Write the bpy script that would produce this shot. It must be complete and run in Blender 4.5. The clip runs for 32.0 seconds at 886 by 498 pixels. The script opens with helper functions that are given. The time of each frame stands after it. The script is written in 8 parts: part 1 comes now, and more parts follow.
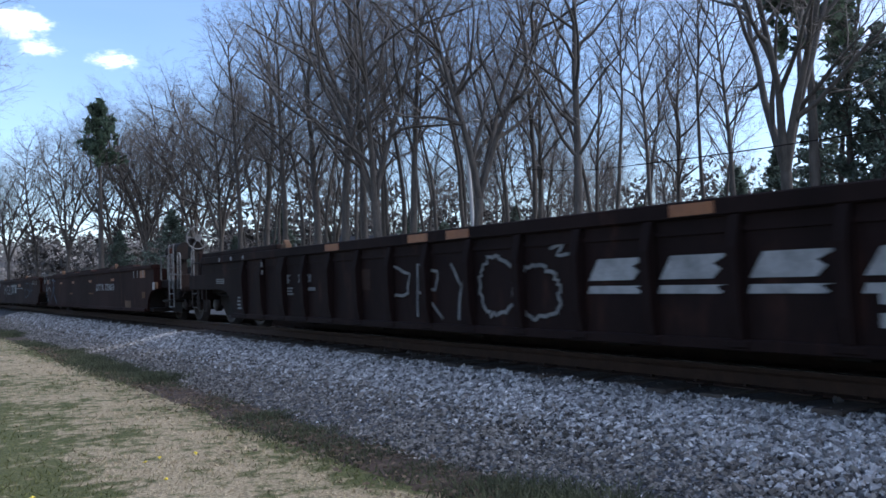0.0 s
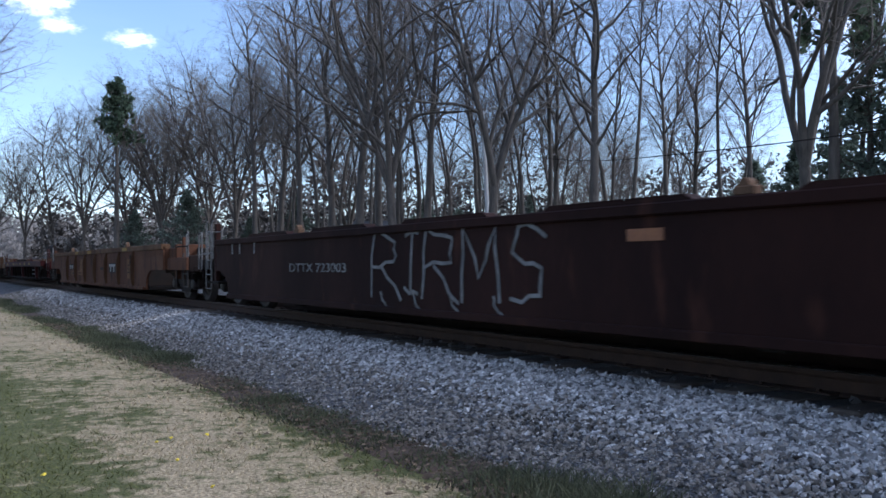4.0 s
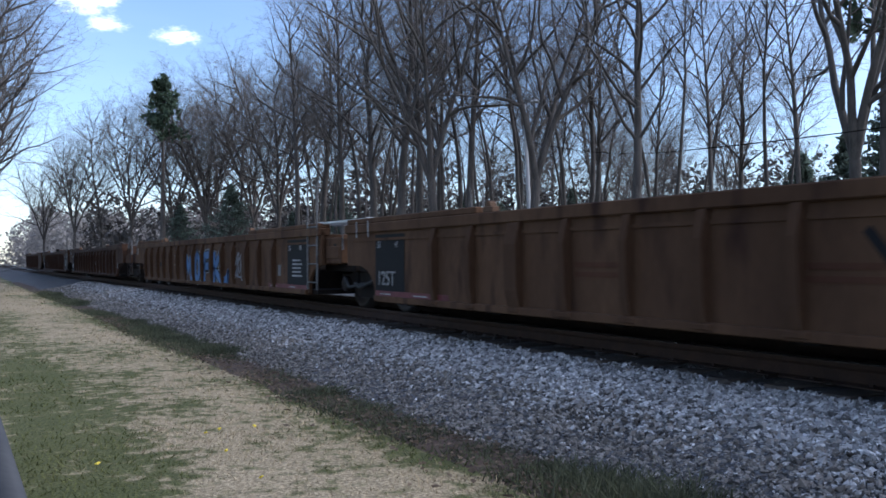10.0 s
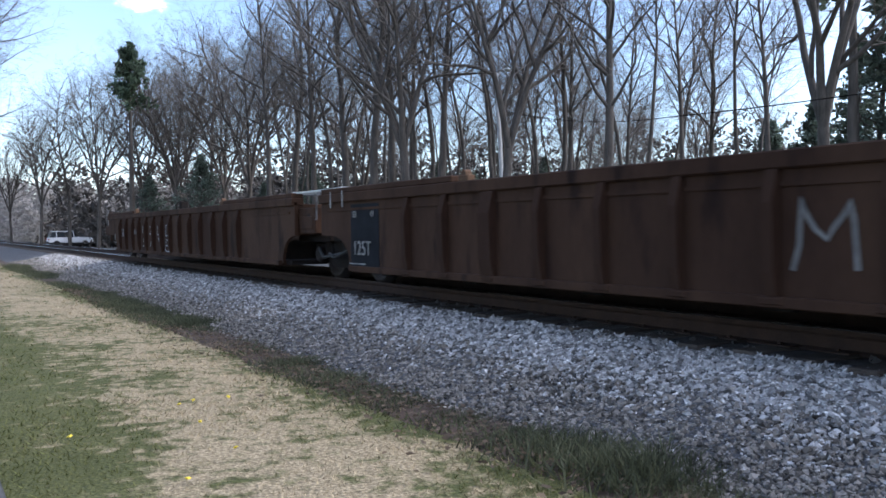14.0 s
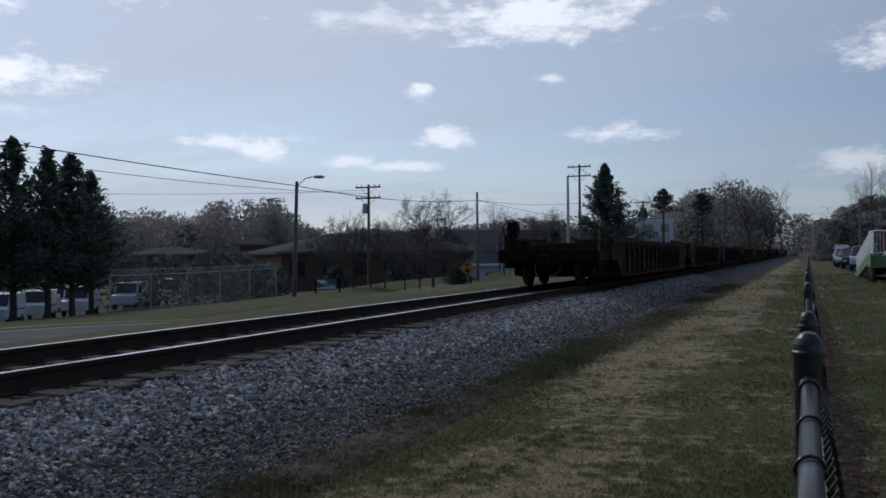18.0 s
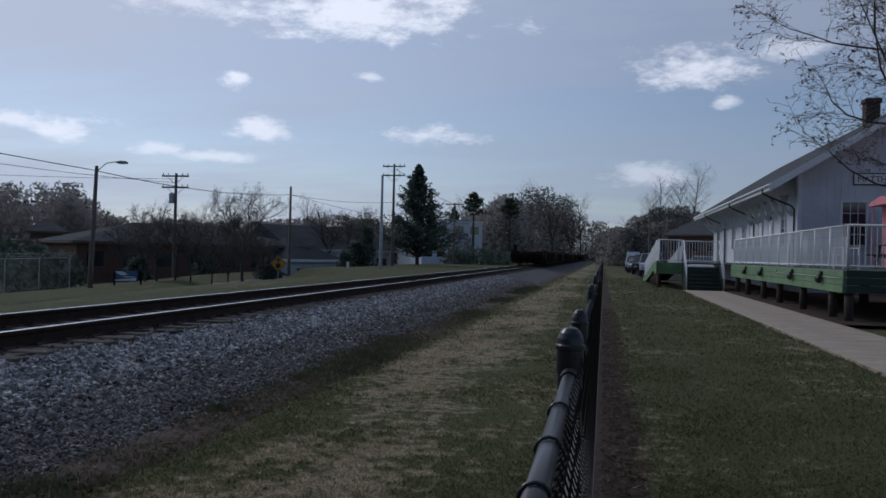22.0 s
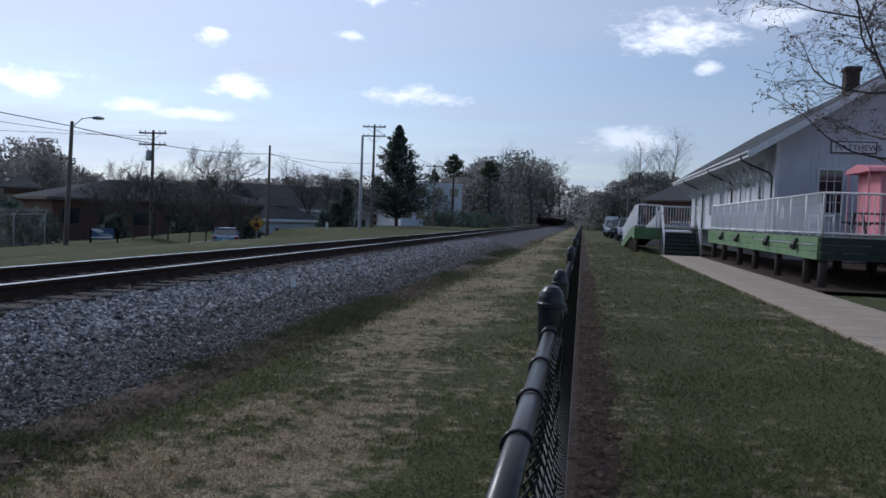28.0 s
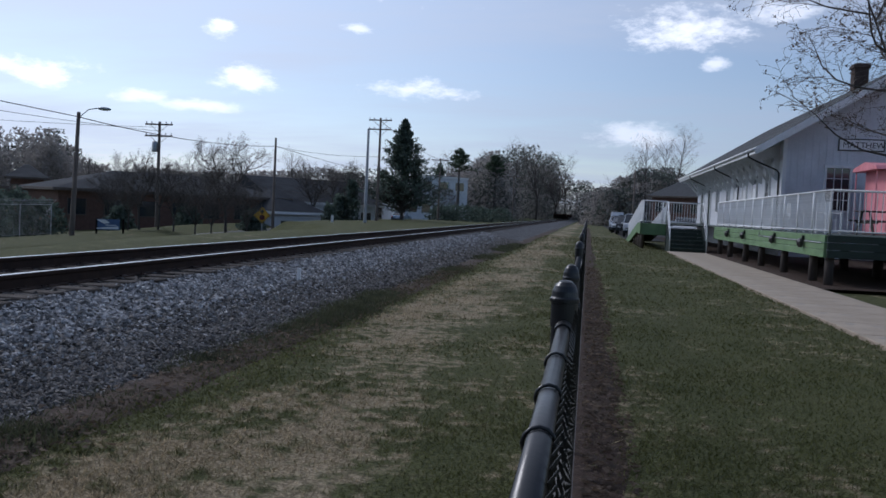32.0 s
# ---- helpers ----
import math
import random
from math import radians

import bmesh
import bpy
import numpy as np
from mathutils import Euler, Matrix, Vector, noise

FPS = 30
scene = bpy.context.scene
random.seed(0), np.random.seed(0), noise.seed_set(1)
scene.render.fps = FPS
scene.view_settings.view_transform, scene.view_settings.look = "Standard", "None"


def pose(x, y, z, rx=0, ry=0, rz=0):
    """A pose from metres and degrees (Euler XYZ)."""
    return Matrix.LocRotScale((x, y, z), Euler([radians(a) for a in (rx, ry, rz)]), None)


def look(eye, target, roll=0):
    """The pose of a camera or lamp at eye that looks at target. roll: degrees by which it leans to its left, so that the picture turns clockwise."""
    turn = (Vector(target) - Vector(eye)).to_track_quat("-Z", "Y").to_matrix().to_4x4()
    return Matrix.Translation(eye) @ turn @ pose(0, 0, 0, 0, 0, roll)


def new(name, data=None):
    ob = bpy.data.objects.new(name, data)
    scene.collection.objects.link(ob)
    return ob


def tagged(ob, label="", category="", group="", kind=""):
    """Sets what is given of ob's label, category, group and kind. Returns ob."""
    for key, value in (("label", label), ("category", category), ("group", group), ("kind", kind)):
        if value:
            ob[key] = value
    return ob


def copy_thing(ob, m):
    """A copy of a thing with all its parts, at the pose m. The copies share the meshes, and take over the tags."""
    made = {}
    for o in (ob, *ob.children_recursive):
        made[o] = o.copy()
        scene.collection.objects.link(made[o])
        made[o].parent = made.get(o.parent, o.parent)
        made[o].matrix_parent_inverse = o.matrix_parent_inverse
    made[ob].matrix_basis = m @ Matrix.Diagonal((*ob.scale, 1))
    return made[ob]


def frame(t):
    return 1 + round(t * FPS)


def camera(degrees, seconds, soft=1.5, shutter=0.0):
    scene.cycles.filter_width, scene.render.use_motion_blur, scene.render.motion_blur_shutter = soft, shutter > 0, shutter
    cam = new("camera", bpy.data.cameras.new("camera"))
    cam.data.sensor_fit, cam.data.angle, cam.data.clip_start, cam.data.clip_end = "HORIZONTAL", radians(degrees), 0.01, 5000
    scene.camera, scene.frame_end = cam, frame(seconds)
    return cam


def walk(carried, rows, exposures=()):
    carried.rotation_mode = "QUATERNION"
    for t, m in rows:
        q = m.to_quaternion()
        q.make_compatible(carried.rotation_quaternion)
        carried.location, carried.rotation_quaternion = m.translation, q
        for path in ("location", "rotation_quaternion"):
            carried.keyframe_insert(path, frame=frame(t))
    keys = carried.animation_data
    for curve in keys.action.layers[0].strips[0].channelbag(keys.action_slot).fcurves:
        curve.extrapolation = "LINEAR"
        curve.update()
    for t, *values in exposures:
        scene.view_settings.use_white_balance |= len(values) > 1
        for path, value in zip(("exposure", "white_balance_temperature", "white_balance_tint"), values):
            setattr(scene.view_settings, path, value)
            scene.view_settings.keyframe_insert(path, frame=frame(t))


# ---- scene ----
cam = camera(54.40, 32.0, soft=1.6, shutter=0.12)
PATH = [
    (0, (-0.043, 0.045, 1.332), (-10.93, -16.718, 2.011), -1.70),
    (0.5, (-0.036, 0.063, 1.349), (-10.917, -16.707, 1.961), -1.84),
    (1, (-0.038, 0.061, 1.351), (-10.873, -16.736, 2.036), -1.50),
    (1.5, (-0.041, 0.047, 1.343), (-10.836, -16.777, 2.018), -1.30),
    (2, (-0.039, 0.032, 1.341), (-10.857, -16.782, 1.863), -1.41),
    (2.5, (-0.042, 0.026, 1.343), (-10.92, -16.751, 1.8), -1.17),
    (3, (-0.042, 0.008, 1.339), (-10.87, -16.803, 1.704), -0.68),
    (3.5, (-0.048, 0.001, 1.343), (-10.751, -16.892, 1.648), -0.38),
    (5.5, (-0.041, -0.016, 1.336), (-10.568, -17.008, 2.01), -0.05),
    (6, (-0.047, -0.018, 1.335), (-10.745, -16.908, 1.848), -0.17),
    (6.5, (-0.044, -0.02, 1.333), (-10.928, -16.795, 1.722), -0.09),
    (7, (-0.041, -0.013, 1.34), (-11.171, -16.628, 1.566), -0.12),
    (7.5, (-0.031, -0.002, 1.34), (-11.138, -16.631, 1.669), -0.27),
    (8, (-0.036, -0.007, 1.345), (-11.114, -16.652, 1.796), -0.49),
    (8.5, (-0.039, 0.001, 1.344), (-11.348, -16.489, 1.775), -0.81),
    (9, (-0.033, 0.0, 1.341), (-11.305, -16.515, 1.808), -0.54),
    (9.5, (-0.03, -0.016, 1.338), (-10.787, -16.871, 1.784), -0.19),
    (10, (-0.024, -0.022, 1.337), (-9.839, -17.446, 1.582), -0.19),
    (10.5, (-0.031, -0.025, 1.338), (-9.409, -17.69, 1.361), -0.24),
    (11, (-0.04, -0.036, 1.329), (-9.38, -17.72, 1.157), -0.64),
    (11.5, (-0.031, -0.029, 1.33), (-9.517, -17.634, 1.062), -0.64),
    (12, (-0.028, -0.021, 1.337), (-9.862, -17.433, 0.954), -0.78),
    (12.5, (-0.033, -0.016, 1.337), (-10.262, -17.195, 0.832), -0.64),
    (13, (-0.03, -0.022, 1.331), (-10.366, -17.138, 0.868), -0.41),
    (13.5, (-0.032, -0.024, 1.333), (-10.262, -17.203, 0.85), -0.63),
    (15.5, (0.006, -0.008, 1.371), (-16.618, -11.113, 1.946), 0.20),
    (15.6, (-0.006, -0.011, 1.384), (-17.543, -9.605, 2.036), 0.24),
    (15.8, (-0.014, -0.011, 1.407), (-19.063, -6.076, 2.011), -0.24),
    (16, (-0.022, -0.012, 1.424), (-19.936, -1.794, 1.942), -0.30),
    (16.2, (-0.036, -0.006, 1.435), (-19.82, 2.891, 1.885), -0.88),
    (16.4, (-0.04, 0.001, 1.432), (-18.702, 7.187, 1.764), -1.06),
    (16.6, (-0.045, 0.007, 1.437), (-17.054, 10.525, 1.734), -1.02),
    (17, (-0.055, 0.005, 1.438), (-13.684, 14.636, 1.852), -1.17),
    (17.5, (-0.065, 0.02, 1.449), (-10.374, 17.156, 1.728), -0.86),
    (18, (-0.059, 0.01, 1.445), (-7.855, 18.427, 1.584), -0.51),
    (18.5, (-0.03, 0.008, 1.455), (-6.693, 18.864, 1.67), -0.26),
    (19, (-0.026, 0.02, 1.451), (-6.005, 19.101, 1.05), -0.04),
    (19.5, (-0.007, 0.016, 1.448), (-5.106, 19.256, -0.515), 0.41),
    (20, (0.016, 0.011, 1.452), (-4.105, 19.445, -0.861), 0.62),
    (20.5, (0.027, 0.004, 1.457), (-3.379, 19.616, -0.479), 0.22),
    (21, (0.032, 0.0, 1.45), (-2.874, 19.759, 0.379), 0.57),
    (21.5, (0.024, -0.001, 1.446), (-3.139, 19.746, 1.163), 1.31),
    (22, (0.009, -0.005, 1.437), (-3.666, 19.654, 1.544), 1.32),
    (22.5, (0.003, -0.005, 1.434), (-3.701, 19.646, 1.791), 0.52),
    (23, (-0.003, -0.001, 1.431), (-3.757, 19.64, 1.809), 0.42),
    (23.5, (-0.009, 0.003, 1.436), (-3.85, 19.627, 1.811), 0.26),
    (24, (-0.013, 0.003, 1.436), (-3.762, 19.647, 1.723), 0.52),
    (24.5, (-0.023, -0.001, 1.422), (-3.654, 19.665, 1.21), 1.04),
    (25, (-0.032, 0.011, 1.418), (-3.351, 19.721, 0.719), 0.09),
    (25.5, (-0.023, 0.01, 1.432), (-3.046, 19.773, 0.872), -0.81),
    (27.5, (-0.004, -0.021, 1.426), (-2.935, 19.753, 0.782), 2.04),
    (28, (0.002, -0.024, 1.427), (-3.168, 19.708, 0.671), 2.14),
    (28.5, (0.005, -0.012, 1.425), (-3.329, 19.693, 0.645), 2.14),
    (29, (0.003, -0.01, 1.423), (-3.493, 19.668, 0.692), 2.17),
    (29.5, (0.002, -0.001, 1.421), (-3.491, 19.678, 0.684), 2.41),
    (30, (-0.001, 0.0, 1.423), (-3.43, 19.69, 0.682), 2.56),
    (30.5, (-0.009, -0.006, 1.425), (-3.399, 19.691, 0.681), 2.67),
    (31, (-0.015, 0.002, 1.423), (-3.35, 19.706, 0.623), 2.38),
    (31.5, (-0.018, -0.001, 1.424), (-3.294, 19.712, 0.617), 2.78),
    (32, (-0.019, -0.01, 1.424), (-3.292, 19.7, 0.526), 2.68),
]
EXPOSURES = [(0, 1.05, 5580, 15), (9, 1.05, 5580, 15), (11, 0.97, 5600, 15), (12, 1.3, 5780, 15), (13, 1.55, 5930, 15), (13.5, 1.55, 5930, 15), (15.5, 0.8, 5700, 12), (16.2, 0.05, 5600, 16), (16.6, -0.85, 5700, 14), (17, -1.2, 5900, 12), (18, -0.75, 5900, 12), (18.5, -0.7, 5900, 12), (19, -0.55, 5720, 14), (19.5, 0.05, 5760, 14), (20, 0.42, 5820, 14), (21, 0.1, 5760, 14), (21.5, -0.55, 5720, 14), (22, -0.85, 5720, 14), (23, -0.4, 5720, 14), (25, -0.34, 5720, 14), (28, -0.3, 5720, 14), (32, -0.3, 5720, 14)]
walk(cam, [(t, look(eye, target, roll)) for t, eye, target, roll in PATH], EXPOSURES)

# ---- world and light ----
EYE_Z = 1.40
SUN_YAW, SUN_EL = 56.0, 38.0      # towards the sun: degrees counter-clockwise from +Y, degrees up
sun_dir = Vector((-math.sin(radians(SUN_YAW)) * math.cos(radians(SUN_EL)), math.cos(radians(SUN_YAW)) * math.cos(radians(SUN_EL)), math.sin(radians(SUN_EL))))


def make_world():
    w = bpy.data.worlds.new("sky")
    w.use_nodes = True
    scene.world = w
    nt = w.node_tree
    nt.nodes.clear()
    N = nt.nodes.new
    out, bg = N("ShaderNodeOutputWorld"), N("ShaderNodeBackground")
    sky = N("ShaderNodeTexSky")
    sky.sky_type = "NISHITA"
    sky.sun_disc = False
    sky.sun_elevation = radians(SUN_EL)
    sky.sun_rotation = radians(-SUN_YAW)
    sky.air_density, sky.dust_density, sky.ozone_density = 1.0, 0.25, 1.6
    tc = N("ShaderNodeTexCoord")
    # thin high cloud: noise on the plane of the cloud layer
    sep = N("ShaderNodeSeparateXYZ")
    nt.links.new(tc.outputs["Generated"], sep.inputs[0])
    zz = N("ShaderNodeMath"); zz.operation = "MAXIMUM"; zz.inputs[1].default_value = 0.0
    nt.links.new(sep.outputs[2], zz.inputs[0])
    za = N("ShaderNodeMath"); za.operation = "ADD"; za.inputs[1].default_value = 0.10
    nt.links.new(zz.outputs[0], za.inputs[0])
    div = N("ShaderNodeVectorMath"); div.operation = "DIVIDE"
    comb = N("ShaderNodeCombineXYZ")
    for i in range(3):
        nt.links.new(za.outputs[0], comb.inputs[i])
    nt.links.new(tc.outputs["Generated"], div.inputs[0])
    nt.links.new(comb.outputs[0], div.inputs[1])

    def noise_node(src, scale, detail, rough, stretch=(1, 1, 1)):
        mp = N("ShaderNodeMapping")
        mp.inputs["Scale"].default_value = stretch
        nz = N("ShaderNodeTexNoise")
        nz.inputs["Scale"].default_value, nz.inputs["Detail"].default_value, nz.inputs["Roughness"].default_value = scale, detail, rough
        nt.links.new(src, mp.inputs[0])
        nt.links.new(mp.outputs[0], nz.inputs["Vector"])
        return nz.outputs["Fac"]

    def ramp(src, a, b, va=0.0, vb=1.0):
        m = N("ShaderNodeMapRange")
        m.interpolation_type = "SMOOTHSTEP"
        m.inputs[1].default_value, m.inputs[2].default_value, m.inputs[3].default_value, m.inputs[4].default_value = a, b, va, vb
        nt.links.new(src, m.inputs[0])
        return m.outputs[0]

    def math2(op, a, b):
        m = N("ShaderNodeMath"); m.operation = op
        for i, v in enumerate((a, b)):
            if isinstance(v, (int, float)):
                m.inputs[i].default_value = v
            else:
                nt.links.new(v, m.inputs[i])
        return m.outputs[0]

    veil = ramp(noise_node(div.outputs[0], 0.55, 6, 0.6, (0.45, 1, 1)), 0.36, 0.66, 0.25, 0.92)
    vd = N("ShaderNodeVectorMath"); vd.operation = "DOT_PRODUCT"; vd.inputs[1].default_value = (-math.sin(radians(25)), math.cos(radians(25)), 0)
    nt.links.new(tc.outputs["Generated"], vd.inputs[0])
    veil = math2("MULTIPLY", veil, ramp(vd.outputs["Value"], -0.45, 0.5, 0.15, 1.0))
    detail = noise_node(tc.outputs["Generated"], 20, 8, 0.66, (1, 1, 2.4))
    total = None
    for yaw, el, wide, high, amount in CLOUDS:
        d = Vector((-math.sin(radians(yaw)) * math.cos(radians(el)), math.cos(radians(yaw)) * math.cos(radians(el)), math.sin(radians(el))))
        sub = N("ShaderNodeVectorMath"); sub.operation = "SUBTRACT"; sub.inputs[1].default_value = d
        nt.links.new(tc.outputs["Generated"], sub.inputs[0])
        rot = N("ShaderNodeMapping"); rot.vector_type = "TEXTURE"
        rot.inputs["Rotation"].default_value = (radians(el), 0, radians(yaw))
        rot.inputs["Scale"].default_value = (radians(wide), 1.0, radians(high))
        nt.links.new(sub.outputs[0], rot.inputs[0])
        ln = N("ShaderNodeVectorMath"); ln.operation = "LENGTH"
        nt.links.new(rot.outputs[0], ln.inputs[0])
        body = math2("SUBTRACT", 1.05, ln.outputs["Value"])
        lump = math2("MULTIPLY", math2("SUBTRACT", detail, 0.5), 3.4)
        c = ramp(math2("ADD", body, lump), -0.1, 0.95, 0.0, amount)
        total = c if total is None else math2("MAXIMUM", total, c)
    mix1, mix2 = N("ShaderNodeMixRGB"), N("ShaderNodeMixRGB")
    mix1.inputs[2].default_value = VEIL
    mix2.inputs[2].default_value = CLOUD
    nt.links.new(sky.outputs[0], mix1.inputs[1])
    nt.links.new(veil, mix1.inputs[0])
    nt.links.new(mix1.outputs[0], mix2.inputs[1])
    nt.links.new(total, mix2.inputs[0])
    # bright thin cloud in front of the sun
    dot = N("ShaderNodeVectorMath"); dot.operation = "DOT_PRODUCT"; dot.inputs[1].default_value = sun_dir
    nt.links.new(tc.outputs["Generated"], dot.inputs[0])
    wide = ramp(dot.outputs["Value"], math.cos(radians(95)), math.cos(radians(10)), 0.0, 1.0)
    glow = math2("POWER", wide, 2.5)
    mix3 = N("ShaderNodeMixRGB"); mix3.blend_type = "ADD"; mix3.inputs[0].default_value = 1.0
    tint = N("ShaderNodeMixRGB"); tint.blend_type = "MULTIPLY"; tint.inputs[0].default_value = 1.0; tint.inputs[2].default_value = (GLOW, GLOW * 0.985, GLOW * 0.95, 1)
    nt.links.new(glow, tint.inputs[1])
    nt.links.new(mix2.outputs[0], mix3.inputs[1]); nt.links.new(tint.outputs[0], mix3.inputs[2])
    nt.links.new(mix3.outputs[0], bg.inputs[0])
    bg.inputs[1].default_value = SKY_STRENGTH
    nt.links.new(bg.outputs[0], out.inputs[0])


# yaw, elevation, half width, half height (degrees), density
CLOUDS = [(173.2, 15.8, 2.0, 1.0, 1.0), (172.0, 14.4, 1.1, 0.6, 1.0), (167.9, 13.9, 1.3, 0.55, 1.0),
          (64.8, 14.6, 2.0, 0.9, 1.0), (66.5, 12.1, 1.2, 0.45, 0.9), (51.2, 11.2, 8.0, 1.3, 1.0), (51.4, 15.4, 3.2, 1.0, 1.0), (57.9, 15.7, 1.8, 0.7, 0.8), (53.4, 8.8, 5.0, 0.6, 0.6), (37.7, 7.3, 3.0, 0.7, 0.8),
          (22.8, 7.9, 2.6, 0.8, 0.9), (29.3, 6.2, 1.7, 0.45, 0.7), (24.3, 10.7, 1.1, 0.6, 1.0), (15.7, 11.5, 1.1, 0.35, 0.7), (11.9, 7.8, 3.4, 0.6, 0.8), (34.7, 7.2, 3.0, 0.8, 0.9),
          (-5.1, 12.0, 4.0, 1.2, 1.0), (-11.0, 13.0, 2.0, 0.8, 0.7), (-7.3, 9.9, 0.9, 0.5, 0.8), (25.6, 5.9, 2.6, 0.4, 0.7), (-2.6, 5.3, 3.0, 0.8, 0.6), (16.3, 15.5, 8.0, 1.8, 1.0), (42.0, 16.8, 3.0, 1.2, 0.9), (28.0, 15.2, 5.0, 0.8, 0.6),
          (100, 14.0, 16.0, 8.0, 0.85), (80, 22.0, 18.0, 8.0, 0.85), (130, 24.0, 9.0, 3.5, 0.8)]
SKY_STRENGTH, GLOW = 0.105, 4.0
VEIL, CLOUD = (4.7, 5.3, 6.3, 1), (11.5, 11.6, 11.8, 1)
make_world()
sun = new("sun", bpy.data.lights.new("sun", "SUN"))
sun.data.energy, sun.data.angle, sun.data.color = 1.55, radians(14), (1.0, 0.95, 0.88)
sun.matrix_world = look(sun_dir * 100, (0, 0, 0))

# ---- materials ----


def mat(name, c1, c2=None, rough=0.7, scale=3.0, fine=40.0, bump=0.15, metal=0.0, vary=0.0, c3=None, spec=0.5, stretch=(1, 1, 1), edge=(0.35, 0.65), amount3=(0.58, 0.7), coords="Object", dist=0.01, island=False):
    m = bpy.data.materials.new(name)
    m.use_nodes = True
    nt = m.node_tree
    N, L = nt.nodes.new, nt.links.new
    b = nt.nodes["Principled BSDF"]
    b.inputs["Roughness"].default_value, b.inputs["Metallic"].default_value = rough, metal
    b.inputs["Specular IOR Level"].default_value = spec
    tc, mp = N("ShaderNodeTexCoord"), N("ShaderNodeMapping")
    mp.inputs["Scale"].default_value = stretch
    L(tc.outputs[coords], mp.inputs[0])
    n1, n2 = N("ShaderNodeTexNoise"), N("ShaderNodeTexNoise")
    n1.inputs["Scale"].default_value, n1.inputs["Detail"].default_value, n1.inputs["Roughness"].default_value = scale, 5, 0.6
    n2.inputs["Scale"].default_value, n2.inputs["Detail"].default_value = fine, 4
    L(mp.outputs[0], n1.inputs["Vector"])
    L(mp.outputs[0], n2.inputs["Vector"])
    r1 = N("ShaderNodeMapRange")
    r1.inputs[1].default_value, r1.inputs[2].default_value = edge
    L(n1.outputs["Fac"], r1.inputs[0])
    mx = N("ShaderNodeMixRGB")
    c2 = c2 or tuple(v * 0.7 for v in c1)
    mx.inputs[1].default_value, mx.inputs[2].default_value = (*c1, 1), (*c2, 1)
    L(r1.outputs[0], mx.inputs[0])
    col = mx.outputs[0]
    if c3:
        n3 = N("ShaderNodeTexNoise")
        n3.inputs["Scale"].default_value, n3.inputs["Detail"].default_value = scale * 3.1, 6
        L(mp.outputs[0], n3.inputs["Vector"])
        r3 = N("ShaderNodeMapRange")
        r3.inputs[1].default_value, r3.inputs[2].default_value = amount3
        L(n3.outputs["Fac"], r3.inputs[0])
        m3 = N("ShaderNodeMixRGB")
        m3.inputs[2].default_value = (*c3, 1)
        L(r3.outputs[0], m3.inputs[0])
        L(col, m3.inputs[1])
        col = m3.outputs[0]
    g = N("ShaderNodeMapRange")
    g.inputs[3].default_value, g.inputs[4].default_value = 0.72, 1.28
    L(n2.outputs["Fac"], g.inputs[0])
    val = g.outputs[0]
    if vary:
        info = N("ShaderNodeNewGeometry" if island else "ShaderNodeObjectInfo")
        rv = N("ShaderNodeMapRange")
        rv.inputs[3].default_value, rv.inputs[4].default_value = 1 - vary, 1 + vary
        L(info.outputs["Random Per Island" if island else "Random"], rv.inputs[0])
        mm = N("ShaderNodeMath"); mm.operation = "MULTIPLY"
        L(val, mm.inputs[0]); L(rv.outputs[0], mm.inputs[1])
        val = mm.outputs[0]
    hs = N("ShaderNodeHueSaturation")
    L(val, hs.inputs["Value"]); L(col, hs.inputs["Color"])
    L(hs.outputs[0], b.inputs["Base Color"])
    rr = N("ShaderNodeMapRange")
    rr.inputs[3].default_value, rr.inputs[4].default_value = max(rough - 0.12, 0.02), min(rough + 0.12, 1)
    L(n1.outputs["Fac"], rr.inputs[0]); L(rr.outputs[0], b.inputs["Roughness"])
    if bump:
        bp = N("ShaderNodeBump")
        bp.inputs["Strength"].default_value, bp.inputs["Distance"].default_value = bump, dist
        L(n2.outputs["Fac"], bp.inputs["Height"]); L(bp.outputs[0], b.inputs["Normal"])
    return m


def leafy(m, share_=0.45):
    """Lets part of the light through thin leaves."""
    nt = m.node_tree
    b, out = nt.nodes["Principled BSDF"], nt.nodes["Material Output"]
    tr, mx = nt.nodes.new("ShaderNodeBsdfTranslucent"), nt.nodes.new("ShaderNodeMixShader")
    mx.inputs[0].default_value = share_
    nt.links.new(b.inputs["Base Color"].links[0].from_socket, tr.inputs[0])
    nt.links.new(b.outputs[0], mx.inputs[1]); nt.links.new(tr.outputs[0], mx.inputs[2]); nt.links.new(mx.outputs[0], out.inputs[0])


